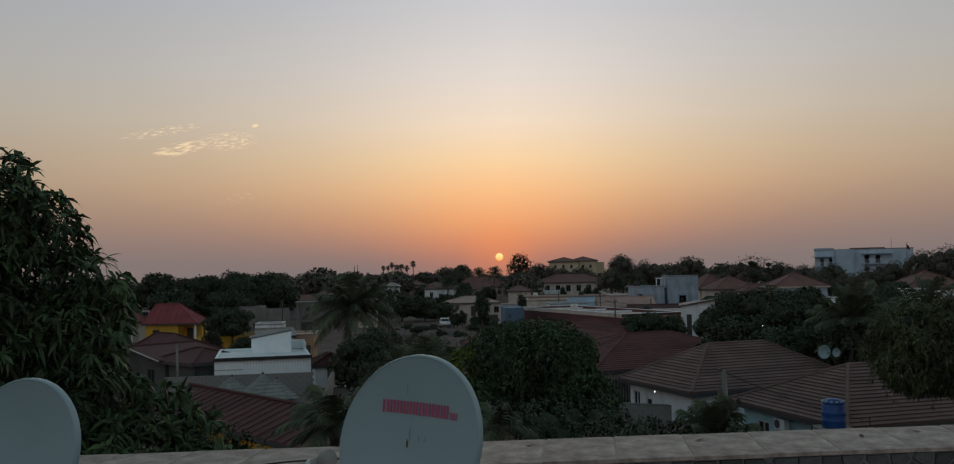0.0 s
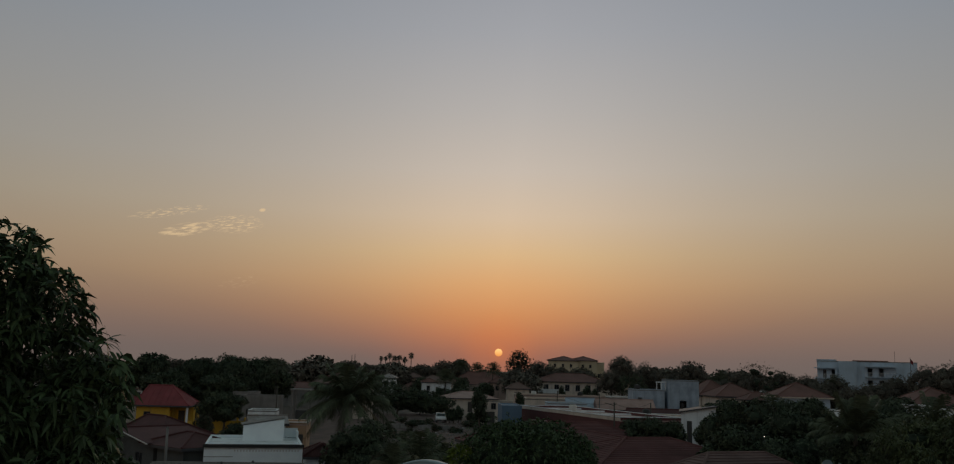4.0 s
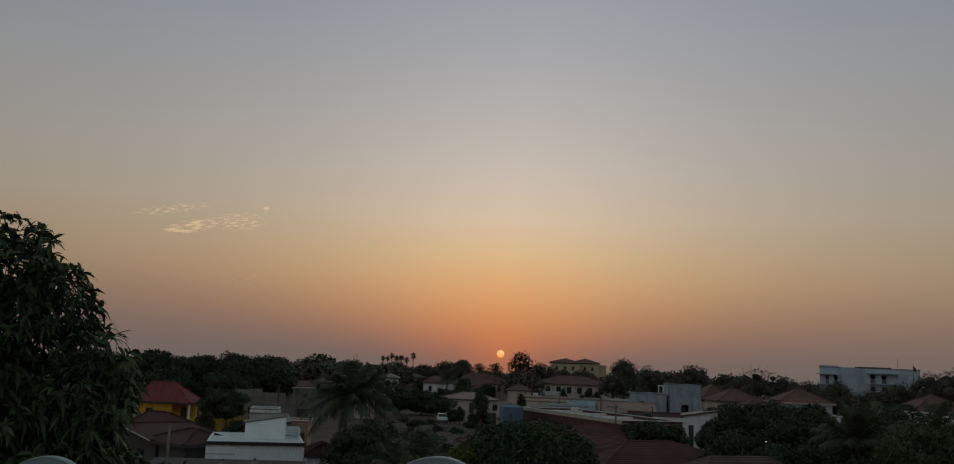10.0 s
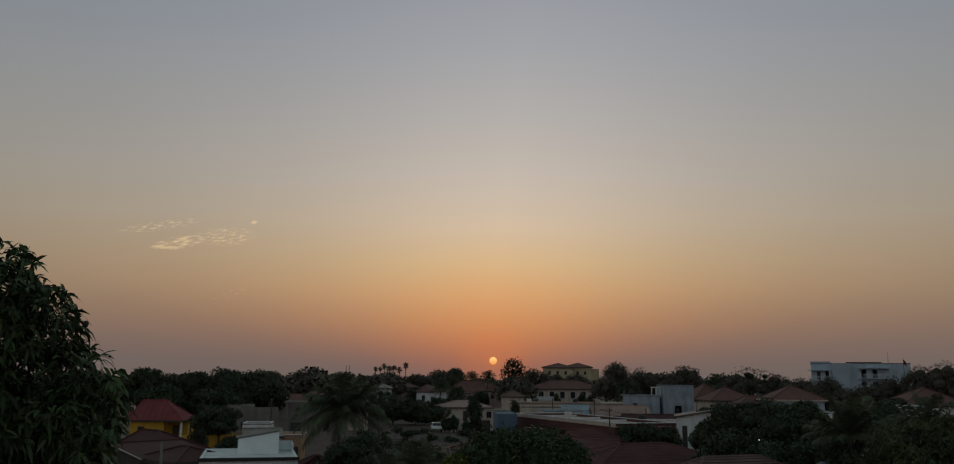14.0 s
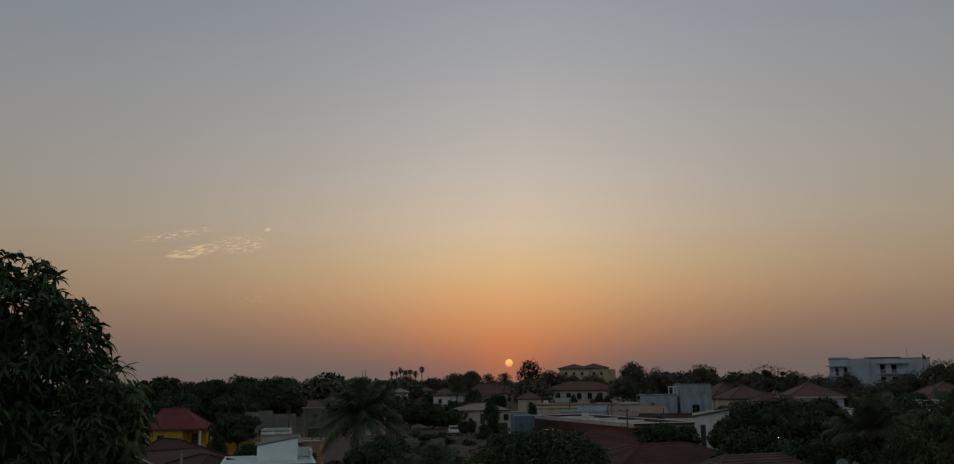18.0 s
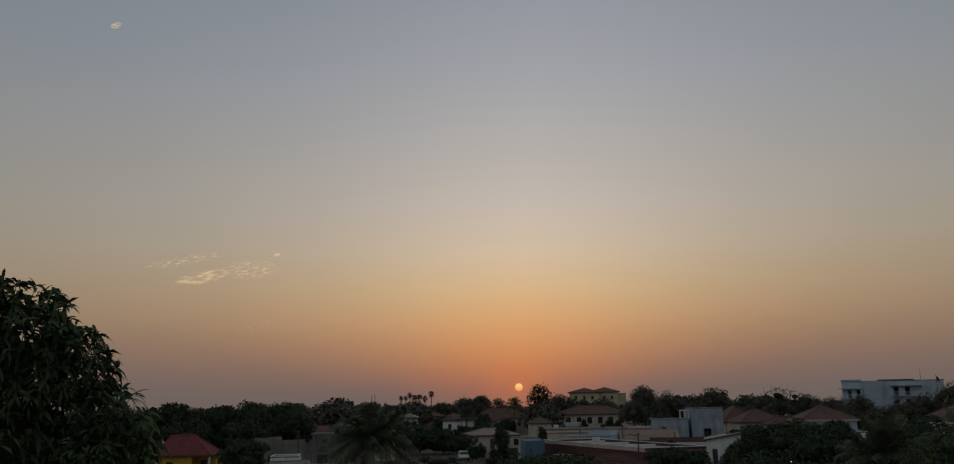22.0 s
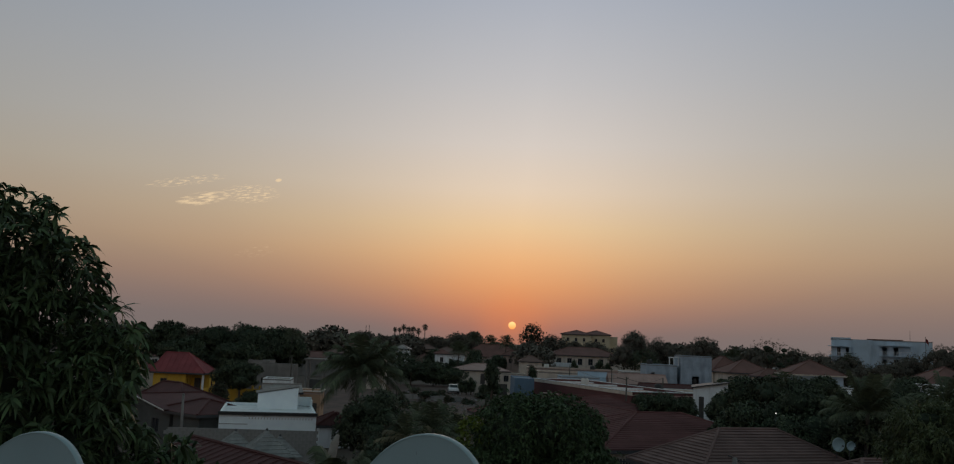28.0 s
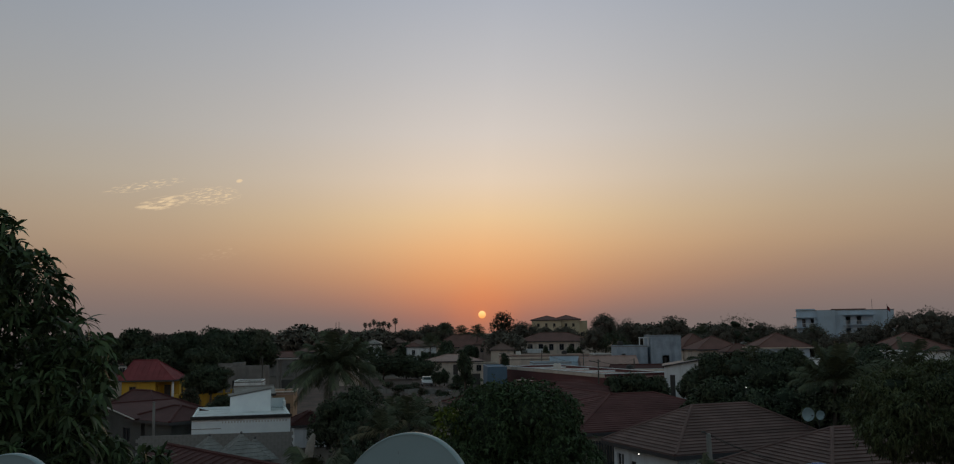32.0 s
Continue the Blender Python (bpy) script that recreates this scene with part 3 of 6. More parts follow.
def palm(name, x, y, height, length, seed, count=22, leaflets=26, leaflet=0.7, label="", z=0.0, lean=(0.3, 0.2), dead=3, low=-0.35, sag=0.42, group="", high=1.3):
    rng = random.Random(seed)
    t = thing(name, x, y, z, 0, label, "palm tree", group)
    top = (lean[0], lean[1], height)
    part("trunk", Geo().tube([(0, 0, 0), (lean[0] * 0.15, lean[1] * 0.15, height * 0.35), (lean[0] * 0.55, lean[1] * 0.55, height * 0.72), top],
                             [0.2, 0.15, 0.13, 0.12], 8), "palm_bark", t, smooth=True)
    for k in range(count):
        rise = high + (low - high) * (k / count) ** 0.8 + rng.uniform(-0.1, 0.1)
        g = frond(Geo(), rng, top, k * 2.399963 + rng.uniform(-0.25, 0.25), rise, length * rng.uniform(0.85, 1.1), leaflets, leaflet, sag * rng.uniform(0.8, 1.3))
        part("frond", g, "old_frond" if k >= count - dead else "frond", t)
    return t


def fan_palm(name, x, y, height, radius, seed, label="", group=""):
    """A tall palm with a round head of fan leaves, far away."""
    rng = np.random.default_rng(seed)
    t = thing(name, x, y, 0, 0, label, "palm tree", group)
    part("trunk", Geo().tube([(0, 0, 0), (0.1, 0, height * 0.6), (0, 0, height)], [0.34, 0.26, 0.3], 7), "palm_bark", t, smooth=True)
    n = 150
    d = unit(rng.normal(size=(n, 3)) + np.array((0, 0, 0.15)))
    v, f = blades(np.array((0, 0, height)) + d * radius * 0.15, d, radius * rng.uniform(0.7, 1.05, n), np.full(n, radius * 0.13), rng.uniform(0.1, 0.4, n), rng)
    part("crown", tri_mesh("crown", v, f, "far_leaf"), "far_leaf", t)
    return t


# ---------------------------------------------------------------- houses
def wall_geo(length, height, thick, holes):
    """A wall along x from 0, y from 0 inwards, with openings (x0, x1, z0, z1) through it."""
    g = Geo()
    xs = sorted({0.0, length, *[h[0] for h in holes], *[h[1] for h in holes]})
    for a, b in zip(xs, xs[1:]):
        mid = (a + b) / 2
        zs = 0.0
        for h in sorted((h for h in holes if h[0] < mid < h[1]), key=lambda h: h[2]):
            if h[2] > zs + 1e-4:
                g.box((mid, thick / 2, (zs + h[2]) / 2), (b - a, thick, h[2] - zs))
            zs = h[3]
        if zs < height - 1e-4:
            g.box((mid, thick / 2, (zs + height) / 2), (b - a, thick, height - zs))
    return g


def opening(parent, m, h, kind, thick):
    """What sits in an opening: a window with frame and pane, or a door leaf. m: the wall's place in the thing."""
    x0, x1, z0, z1 = h
    w, hh = x1 - x0, z1 - z0
    cx, cz = (x0 + x1) / 2, (z0 + z1) / 2
    if kind == "dark":
        return
    fr = Geo()
    fm = "white_frame" if kind in ("white_window", "white_door") else "frame"
    b = 0.07
    for c, s in (((cx, 0.08, z0 + b / 2), (w, 0.08, b)), ((cx, 0.08, z1 - b / 2), (w, 0.08, b)), ((x0 + b / 2, 0.08, cz), (b, 0.08, hh - 2 * b)),
                 ((x1 - b / 2, 0.08, cz), (b, 0.08, hh - 2 * b)), ((cx, 0.08, cz), (b * 0.7, 0.06, hh - 2 * b))):
        fr.box(c, s)
    ob = part("door" if "door" in kind else "window", fr, fm, parent)
    ob.matrix_parent_inverse = Matrix.Identity(4)
    ob.matrix_basis = m
    if "door" in kind:
        leaf = part("leaf", Geo().box((cx, 0.1, cz), (w - 2 * b, 0.03, hh - 2 * b)), "door", ob)
    else:
        part("pane", Geo().box((cx - w / 4 + b / 8, 0.09, cz), (w / 2 - 1.3 * b, 0.015, hh - 2 * b)), "glass", ob)
        part("pane", Geo().box((cx + w / 4 - b / 8, 0.10, cz), (w / 2 - 1.3 * b, 0.015, hh - 2 * b)), "glass", ob)
        part("sill", Geo().box((cx, -0.03, z0 - 0.03), (w + 0.16, 0.14, 0.06)), "white" if fm == "white_frame" else "concrete", ob)


def walls(t, x0, y0, x1, y1, z0, height, mat, holes, thick=0.2):
    """Four walls of a block, local corners, with openings by side: s, e, n, w; each (from, to, low, high, kind)."""
    L, D = x1 - x0, y1 - y0
    frames = {"s": (pose(x0, y0, z0), L), "n": (pose(x1, y1, z0, 0, 0, 180), L),
              "e": (pose(x1, y0 + thick, z0, 0, 0, 90), D - 2 * thick), "w": (pose(x0, y1 - thick, z0, 0, 0, -90), D - 2 * thick)}
    for side, (m, length) in frames.items():
        hs = [h for h in holes.get(side, ()) if h[1] < length - 0.02]
        ob = part("wall", wall_geo(length, height, thick, [h[:4] for h in hs]), mat, t)
        ob.matrix_basis = m
        for h in hs:
            opening(t, m, h[:4], h[4], thick)


def roof_faces(x0, y0, x1, y1, eave, ridge, gable=False, ridge_cut=None):
    """The slopes of a hip or gable roof: eave from a to b, top from d to c."""
    L, D = x1 - x0, y1 - y0
    if L >= D:
        k = 0 if gable else (ridge_cut if ridge_cut is not None else D / 2)
        k0, k1 = k if isinstance(k, tuple) else (k, k)
        r0, r1 = Vector((x0 + k0, (y0 + y1) / 2, ridge)), Vector((x1 - k1, (y0 + y1) / 2, ridge))
    else:
        k = 0 if gable else (ridge_cut if ridge_cut is not None else L / 2)
        r0, r1 = Vector(((x0 + x1) / 2, y0 + k, ridge)), Vector(((x0 + x1) / 2, y1 - k, ridge))
    a, b, c, d = (Vector((x, y, eave)) for x, y in ((x0, y0), (x1, y0), (x1, y1), (x0, y1)))
    if L >= D:
        return [(a, b, r1, r0), (b, c, r1, r1), (c, d, r0, r1), (d, a, r0, r0)], (r0, r1)
    return [(a, b, r0, r0), (b, c, r1, r0), (c, d, r1, r1), (d, a, r0, r1)], (r0, r1)


def roof(t, x0, y0, x1, y1, eave, ridge, mat, gable=False, courses=0, ribs=0.0, caps=None, ridge_cut=None, sides=(0, 1, 2, 3), fascia="frame", lift=0.075):
    """A pitched roof with thickness, fascia boards, courses of tiles or ribs of sheet, and capped ridges."""
    faces, (r0, r1) = roof_faces(x0, y0, x1, y1, eave, ridge, gable, ridge_cut)
    g = Geo()
    drop = Vector((0, 0, -0.10))
    for a, b, c, d in faces:
        pts = [a, b, c] if (c - d).length < 1e-4 else [a, b, c, d]
        if (b - a).length < 1e-4:
            continue
        g.poly(pts)
        g.poly([p + drop for p in reversed(pts)])
        g.poly([a, a + drop, b + drop, b])
    top = part("roof", g, mat, t)
    fg = Geo()
    for a, b, *_ in faces:
        e = (b - a)
        fg.box(((a.x + b.x) / 2, (a.y + b.y) / 2, eave - 0.13), (e.length, 0.03, 0.2), math.atan2(e.y, e.x))
    part("fascia", fg, fascia, top)
    for k, (a, b, c, d) in enumerate(faces):
        if k not in sides:
            continue
        n = (b - a).cross(d - a).normalized()
        if courses:
            for i in range(courses):
                s0, s1 = i / courses, (i + 1) / courses + 0.15 / courses
                s1 = min(s1, 1.0)
                p, q = a.lerp(d, s0), b.lerp(c, s0)
                u, v = a.lerp(d, s1), b.lerp(c, s1)
                cg = Geo()
                hi, lo = n * lift, n * 0.006
                cg.poly([p + hi, q + hi, v + lo, u + lo] if (v - u).length > 1e-3 else [p + hi, q + hi, v + lo])
                cg.poly([p + hi * 0.55, q + hi * 0.55, q + hi, p + hi])
                part("course", cg, mat, top)
        if ribs:
            e = (b - a).normalized()
            up = (d - a) - e * (d - a).dot(e)
            s = ribs / 2
            la, lb = (d - a).dot(e), (c - a).dot(e)
            total = (b - a).length
            while s < total:
                t1 = 1.0
                if s < la:
                    t1 = s / la
                elif s > lb:
                    t1 = (total - s) / max(1e-6, total - lb)
                p0 = a + e * s + n * 0.02
                p1 = p0 + up * t1
                w = e * 0.035
                rg = Geo()
                rg.poly([p0 - w, p0 - w * 0.5 + n * 0.03, p1 - w * 0.5 + n * 0.03, p1 - w])
                rg.poly([p0 - w * 0.5 + n * 0.03, p0 + w * 0.5 + n * 0.03, p1 + w * 0.5 + n * 0.03, p1 - w * 0.5 + n * 0.03])
                rg.poly([p0 + w * 0.5 + n * 0.03, p0 + w, p1 + w, p1 + w * 0.5 + n * 0.03])
                rg.poly([p0 - w, p0 + w, p0 + w * 0.5 + n * 0.03, p0 - w * 0.5 + n * 0.03])
                part("rib", rg, mat, top)
                s += ribs
    up = Vector((0, 0, 0.04))
    lines = [(r0, r1)] if (r1 - r0).length > 0.01 else []
    if not gable:
        lines += [(faces[0][0], r0), (faces[0][1], faces[0][2]), (faces[2][0], r1), (faces[2][1], faces[2][3] if x1 - x0 < y1 - y0 else r0)]
    for p, q in lines:
        part("ridge_cap", Geo().tube([p + up * 0.6, q + up * 0.6], [0.085, 0.085], 6), caps or mat, top)
    return top


def row_of(count, length, w, z0, z1, kind="window", margin=0.9):
    """Evenly spaced openings along a wall."""
    step = (length - 2 * margin) / max(1, count)
    return [(margin + step * (i + 0.5) - w / 2, margin + step * (i + 0.5) + w / 2, z0, z1, kind) for i in range(count)]


def house(name, x, y, rz, L, D, eave, ridge, wall_mat, roof_mat, label, holes=None, over=0.5, gable=False, courses=0, ribs=0.0, z=0.0, caps=None, group="", ridge_cut=None, sides=(0, 1, 2, 3), fascia="frame", lift=0.075):
    """A one-storey house; x, y: its front left wall corner. The front runs along local x."""
    t = thing(name, x, y, z, rz, label, "house", group)
    if holes is None:
        holes = {"s": row_of(max(2, int(L / 3)), L, 1.1, 1.0, 2.2), "w": row_of(max(1, int(D / 4)), D - 0.4, 1.1, 1.0, 2.2), "e": row_of(max(1, int(D / 4)), D - 0.4, 1.1, 1.0, 2.2)}
    walls(t, 0, 0, L, D, 0, eave - 0.1, wall_mat, holes)
    roof(t, -over, -over, L + over, D + over, eave, ridge, roof_mat, gable, courses, ribs, caps, ridge_cut, sides, fascia, lift)
    if gable:
        g = Geo()
        for xx in (0.1, L - 0.1):
            g.poly([(xx, 0, eave - 0.1), (xx, D, eave - 0.1), (xx, D / 2, ridge - 0.1)])
        part("gable", g, wall_mat, t)
    return t


def flat_house(name, x, y, rz, L, D, height, wall_mat, label, holes=None, parapet=0.35, roof_mat="concrete", trim=None, z=0.0, group="", category="house"):
    """A flat-roofed block with a low parapet."""
    t = thing(name, x, y, z, rz, label, category, group)
    walls(t, 0, 0, L, D, 0, height - parapet, wall_mat, holes or {})
    part("roof", Geo().box((L / 2, D / 2, height - parapet + 0.06), (L, D, 0.12)), roof_mat, t)
    for c, s in (((L / 2, 0.08, 0), (L, 0.16)), ((L / 2, D - 0.08, 0), (L, 0.16)), ((0.08, D / 2, 0), (0.16, D - 0.32)), ((L - 0.08, D / 2, 0), (0.16, D - 0.32))):
        part("parapet", Geo().box((c[0], c[1], height - parapet / 2 + 0.062), (s[0], s[1], parapet - 0.124)), wall_mat, t)
    if trim:
        g = Geo()
        g.box((L / 2, -0.02, height + 0.03), (L + 0.12, 0.26, 0.07)).box((L / 2, D + 0.02, height + 0.03), (L + 0.12, 0.26, 0.07))
        g.box((-0.02, D / 2, height + 0.03), (0.26, D - 0.22, 0.07)).box((L + 0.02, D / 2, height + 0.03), (0.26, D - 0.22, 0.07))
        part("edge_trim", g, trim, t)
    return t


# ---------------------------------------------------------------- ground
g = Geo()
gx = [-4600, -2000, -900, -400, -150, -60, 0, 60, 150, 400, 900, 2000, 4600]
gy = [-1500, -200, 0, 60, 120, 200, 300, 500, 900, 1600, 2800, 4600]
for yy in gy:
    for xx in gx:
        g.v.append((xx, yy, 0.0))
for j in range(len(gy) - 1):
    for i in range(len(gx) - 1):
        a = j * len(gx) + i
        g.f.append((a, a + 1, a + 1 + len(gx), a + len(gx)))
single("ground", g, "soil", "bare sandy ground between the houses", "ground", kind="structure")

# ---------------------------------------------------------------- own terrace
PAR = pose(0.5, 4.43, 0, 0, 0, 4.6)
COPING_Z = 8.12
tagged(new("floor", Geo().box((0, 0.2, 7.17), (16, 8.0, 0.16)).mesh("floor", "floor")), "tiled roof terrace floor", "floor", kind="structure")
own = Geo().box((0, 0.2, 3.54), (15.6, 7.8, 7.08))
single("wall_south", own, "cream", "rendered walls of the building under the terrace", "wall", kind="structure")
par = new("parapet_wall", Geo().box((0, -0.075, 7.675), (13.0, 0.45, 0.85)).mesh("parapet_wall", "grout"))
par.matrix_basis = PAR
tagged(par, "low parapet wall faced with dark irregular stones and pale coping tiles", "wall", kind="structure")
tile = Geo().bevel_box((0, 0, 0), (0.334, 0.52, 0.018), 0.003)
tile.v = [(x + 0.2 * y, y, z) for x, y, z in tile.v]
tile = tile.mesh("coping_tile", "coping")
bed = Geo().box((0, 0, 0), (12.6, 0.512, 0.014))
ob = part("mortar_bed", bed, "joint", par, "pale mortar in the joints of the coping")
ob.matrix_basis = pose(0, -0.053, COPING_Z - 0.0105)
for k in range(-18, 19):
    ob = part("coping_tile", tile, "coping", par)
    ob.matrix_basis = pose(k * 0.342 + 0.03, -0.053, COPING_Z - 0.009 + 0.0012 * math.sin(k * 2.3), 0, 0, 0)
rng = random.Random(5)
SW, SH = 0.112, 0.082
seeds = {(i, j): ((i + (0.5 if j % 2 else 0) + rng.uniform(-0.3, 0.3)) * SW, 8.075 - (j + rng.uniform(-0.28, 0.28)) * SH) for i in range(-17, 31) for j in range(-1, 7)}
for (i, j), (cx, cz) in seeds.items():
    if j < 0 or j > 5 or i < -16 or i > 29:
        continue
    ring = [(-0.2, -0.2), (0.2, -0.2), (0.2, min(0.2, 8.098 - cz)), (-0.2, min(0.2, 8.098 - cz))]
    for di in (-2, -1, 0, 1, 2):
        for dj in (-2, -1, 0, 1, 2):
            o = seeds.get((i + di, j + dj))
            if o is None or (di == 0 and dj == 0):
                continue
            nx, nz = o[0] - cx, o[1] - cz
            far = (nx * nx + nz * nz) / 2
            cut = []
            for k in range(len(ring)):
                p, q = ring[k], ring[(k + 1) % len(ring)]
                u, w = p[0] * nx + p[1] * nz - far, q[0] * nx + q[1] * nz - far
                if u <= 0:
                    cut.append(p)
                if u * w < 0:
                    f = u / (u - w)
                    cut.append((p[0] + (q[0] - p[0]) * f, p[1] + (q[1] - p[1]) * f))
            ring = cut or ring
    sz, out = rng.uniform(0.84, 0.94), rng.uniform(0.006, 0.014)
    sg = Geo()
    n = len(ring)
    sg.poly([(a * sz * 0.92, -out, b * sz * 0.92) for a, b in ring])
    for k in range(n):
        (a, b), (c, d) = ring[k], ring[(k + 1) % n]
        sg.poly([(a * sz, 0, b * sz), (c * sz, 0, d * sz), (c * sz * 0.92, -out, d * sz * 0.92), (a * sz * 0.92, -out, b * sz * 0.92)])
    ob = part("stone", sg, "stone", par)
    ob.matrix_basis = pose(cx, -0.301, cz)


def satellite_dish(name, centre, half_w, half_h, yaw, tilt, roll, floor_z, label, lettered):
    """An offset dish on a short pole, its bowl towards the viewer. Local -y is the way it faces."""
    t = thing(name, centre[0], centre[1], floor_z, 0, label, "satellite dish")
    up = centre[2] - floor_z
    face = pose(0, 0, up) @ pose(0, 0, 0, tilt, 0, yaw)
    m = face @ pose(0, 0, 0, 0, roll, 0)
    level = face @ pose(0, 0, 0, 0, 2.3, 0)
    turn = radians(roll - 2.3)
    depth = 0.055
    bowl, rim, back = Geo(), Geo(), Geo()
    n, rows = 56, 9
    for i in range(1, rows + 1):
        q = i / rows
        for k in range(n):
            w = 2 * math.pi * k / n
            bowl.v.append((half_w * q * math.cos(w), depth * (1 - q * q), half_h * q * math.sin(w)))
    bowl.v.append((0, depth, 0))
    last = len(bowl.v) - 1
    for k in range(n):
        bowl.f.append((last, (k + 1) % n, k))
    for i in range(rows - 1):
        for k in range(n):
            j = (k + 1) % n
            bowl.f.append((i * n + k, i * n + j, i * n + n + j, i * n + n + k))
    back.v = [(x * 1.0, y + 0.006, z) for x, y, z in bowl.v]
    back.f = [tuple(reversed(f)) for f in bowl.f]
    sec = [(1.0, -0.002), (1.015, -0.004), (1.027, 0.004), (1.032, 0.024), (1.01, 0.026), (1.0, 0.02)]
    for k in range(n):
        w = 2 * math.pi * k / n
        for s, d in sec:
            rim.v.append((half_w * s * math.cos(w), d, half_h * s * math.sin(w)))
    for k in range(n):
        j = (k + 1) % n
        for i in range(len(sec)):
            b = (i + 1) % len(sec)
            rim.f.append((k * 6 + i, k * 6 + b, j * 6 + b, j * 6 + i))
    b = part("bowl", bowl, "dish", t, smooth=True)
    b.matrix_basis = m
    bk = part("back", back, "steel", t, smooth=True)
    bk.matrix_basis = m
    r = part("rim", rim, "dish", t, "folded rim", smooth=True)
    r.matrix_basis = m
    arm = part("arm", Geo().tube([(0, 0.03, -half_h * 1.02), (0, -0.15, -half_h * 1.02), (-0.03, -0.40, -half_h * 0.7), (-0.06, -0.495, -0.045)], [0.012] * 4, 8), "steel", t)
    arm.matrix_basis = level
    lnb = part("receiver", Geo().tube([(-0.13, -0.50, -0.068), (0, -0.49, -0.003)], [0.019, 0.019], 12)
               .tube([(0, -0.49, -0.003), (0.012, -0.489, 0.002), (0.034, -0.487, 0.012), (0.040, -0.4865, 0.015)], [0.024, 0.031, 0.033, 0.028], 16), "grey_plastic", t, "weathered grey plastic receiver", smooth=True)
    part("receiver_collar", Geo().tube([(-0.045, -0.4938, -0.0255), (-0.03, -0.4925, -0.018)], [0.0235, 0.0235], 14), "plastic", t, "paler collar").matrix_basis = level
    lnb.matrix_basis = level
    br = part("bracket", Geo().box((0, 0.12, -0.05), (0.10, 0.1, 0.16)), "steel", t)
    br.matrix_basis = level
    part("pole", Geo().tube([(0, 0.09, 0), (0, 0.09, up * 0.8), (0, 0.12, up - 0.02)], [0.024] * 3, 12), "steel", t, smooth=True)
    part("base_plate", Geo().bevel_box((0, 0.07, 0.008), (0.22, 0.22, 0.016), 0.004), "steel", t)
    def bowl_y(x, z):
        u, w = x * math.cos(turn) - z * math.sin(turn), x * math.sin(turn) + z * math.cos(turn)
        return depth * (1 - (u / half_w) ** 2 - (w / half_h) ** 2)

    if lettered:
        # the printed mark: a row of slanted bars, the last two small
        bars = [(-0.143, 0.0095, 0.050)] + [(-0.126 + 0.0145 * k, 0.0093, 0.050) for k in range(20)] + [(0.168 + 0.0095 * k, 0.005, 0.027) for k in range(4)]
        for x, w, h in bars:
            mark = Geo()
            for k in range(3):
                z0, z1 = 0.107 + h * k / 3, 0.107 + h * (k + 1) / 3
                edge = [(x + 0.12 * (z0 - 0.107), z0), (x + w + 0.12 * (z0 - 0.107), z0), (x + w + 0.12 * (z1 - 0.107), z1), (x + 0.12 * (z1 - 0.107), z1)]
                mark.poly([(c, bowl_y(c, d) - 0.003, d) for c, d in edge])
            part("printed_bar", mark, "dish_red", t, "red printed bar").matrix_basis = level
        for x, z, h, w in ((-0.032, -0.004, 0.035, 0.009), (-0.022, 0.035, 0.05, 0.004), (0.02, 0.02, 0.03, 0.006), (0.05, 0.02, 0.02, 0.004), (-0.03, 0.21, 0.05, 0.003), (-0.033, 0.26, 0.014, 0.003)):
            pts = [(x, z + h / 2), (x - w / 2, z), (x - w * 0.3, z - h / 2), (x + w * 0.4, z - h / 2), (x + w / 2, z)]
            sg = Geo().poly([(a, bowl_y(a, c) - 0.002, c) for a, c in pts])
            st = part("rust_stain", sg, "faint_rust" if z > 0.1 or x > -0.03 else "rust", t, "thin rust streak")
            st.matrix_basis = level
    else:
        for x, z, h, w in ((0.033, -0.072, 0.03, 0.010), (0.028, -0.095, 0.022, 0.005), (0.05, -0.04, 0.018, 0.003)):
            pts = [(x, z + h / 2), (x - w / 2, z), (x - w * 0.3, z - h / 2), (x + w * 0.4, z - h / 2), (x + w / 2, z)]
            st = part("rust_stain", Geo().poly([(a, bowl_y(a, c) - 0.002, c) for a, c in pts]), "rust", t, "thin rust streak")
            st.matrix_basis = level
    return t


satellite_dish("satellite_dish", (-0.2144, 3.60, 8.3042), 0.294, 0.348, -30, -4, 36.2, 7.25, "grey enamelled satellite dish with a red printed mark", True)
satellite_dish("satellite_dish", (-1.7858, 3.75, 8.2617), 0.276, 0.3344, -22.7, -4, 54.7, 7.25, "plain grey enamelled satellite dish by the parapet", False)
pts = [PAR @ Vector((x, -0.17 + 0.035 * math.sin(x * 5.5) + 0.02 * math.sin(x * 13), COPING_Z + 0.006 + 0.012 * max(0, math.sin(x * 4.4)))) for x in np.linspace(-3.4, -0.62, 60)]
single("cable", Geo().tube(pts, [0.0045] * len(pts), 6), "black", "black cable lying along the coping tiles", "cable", smooth=True)

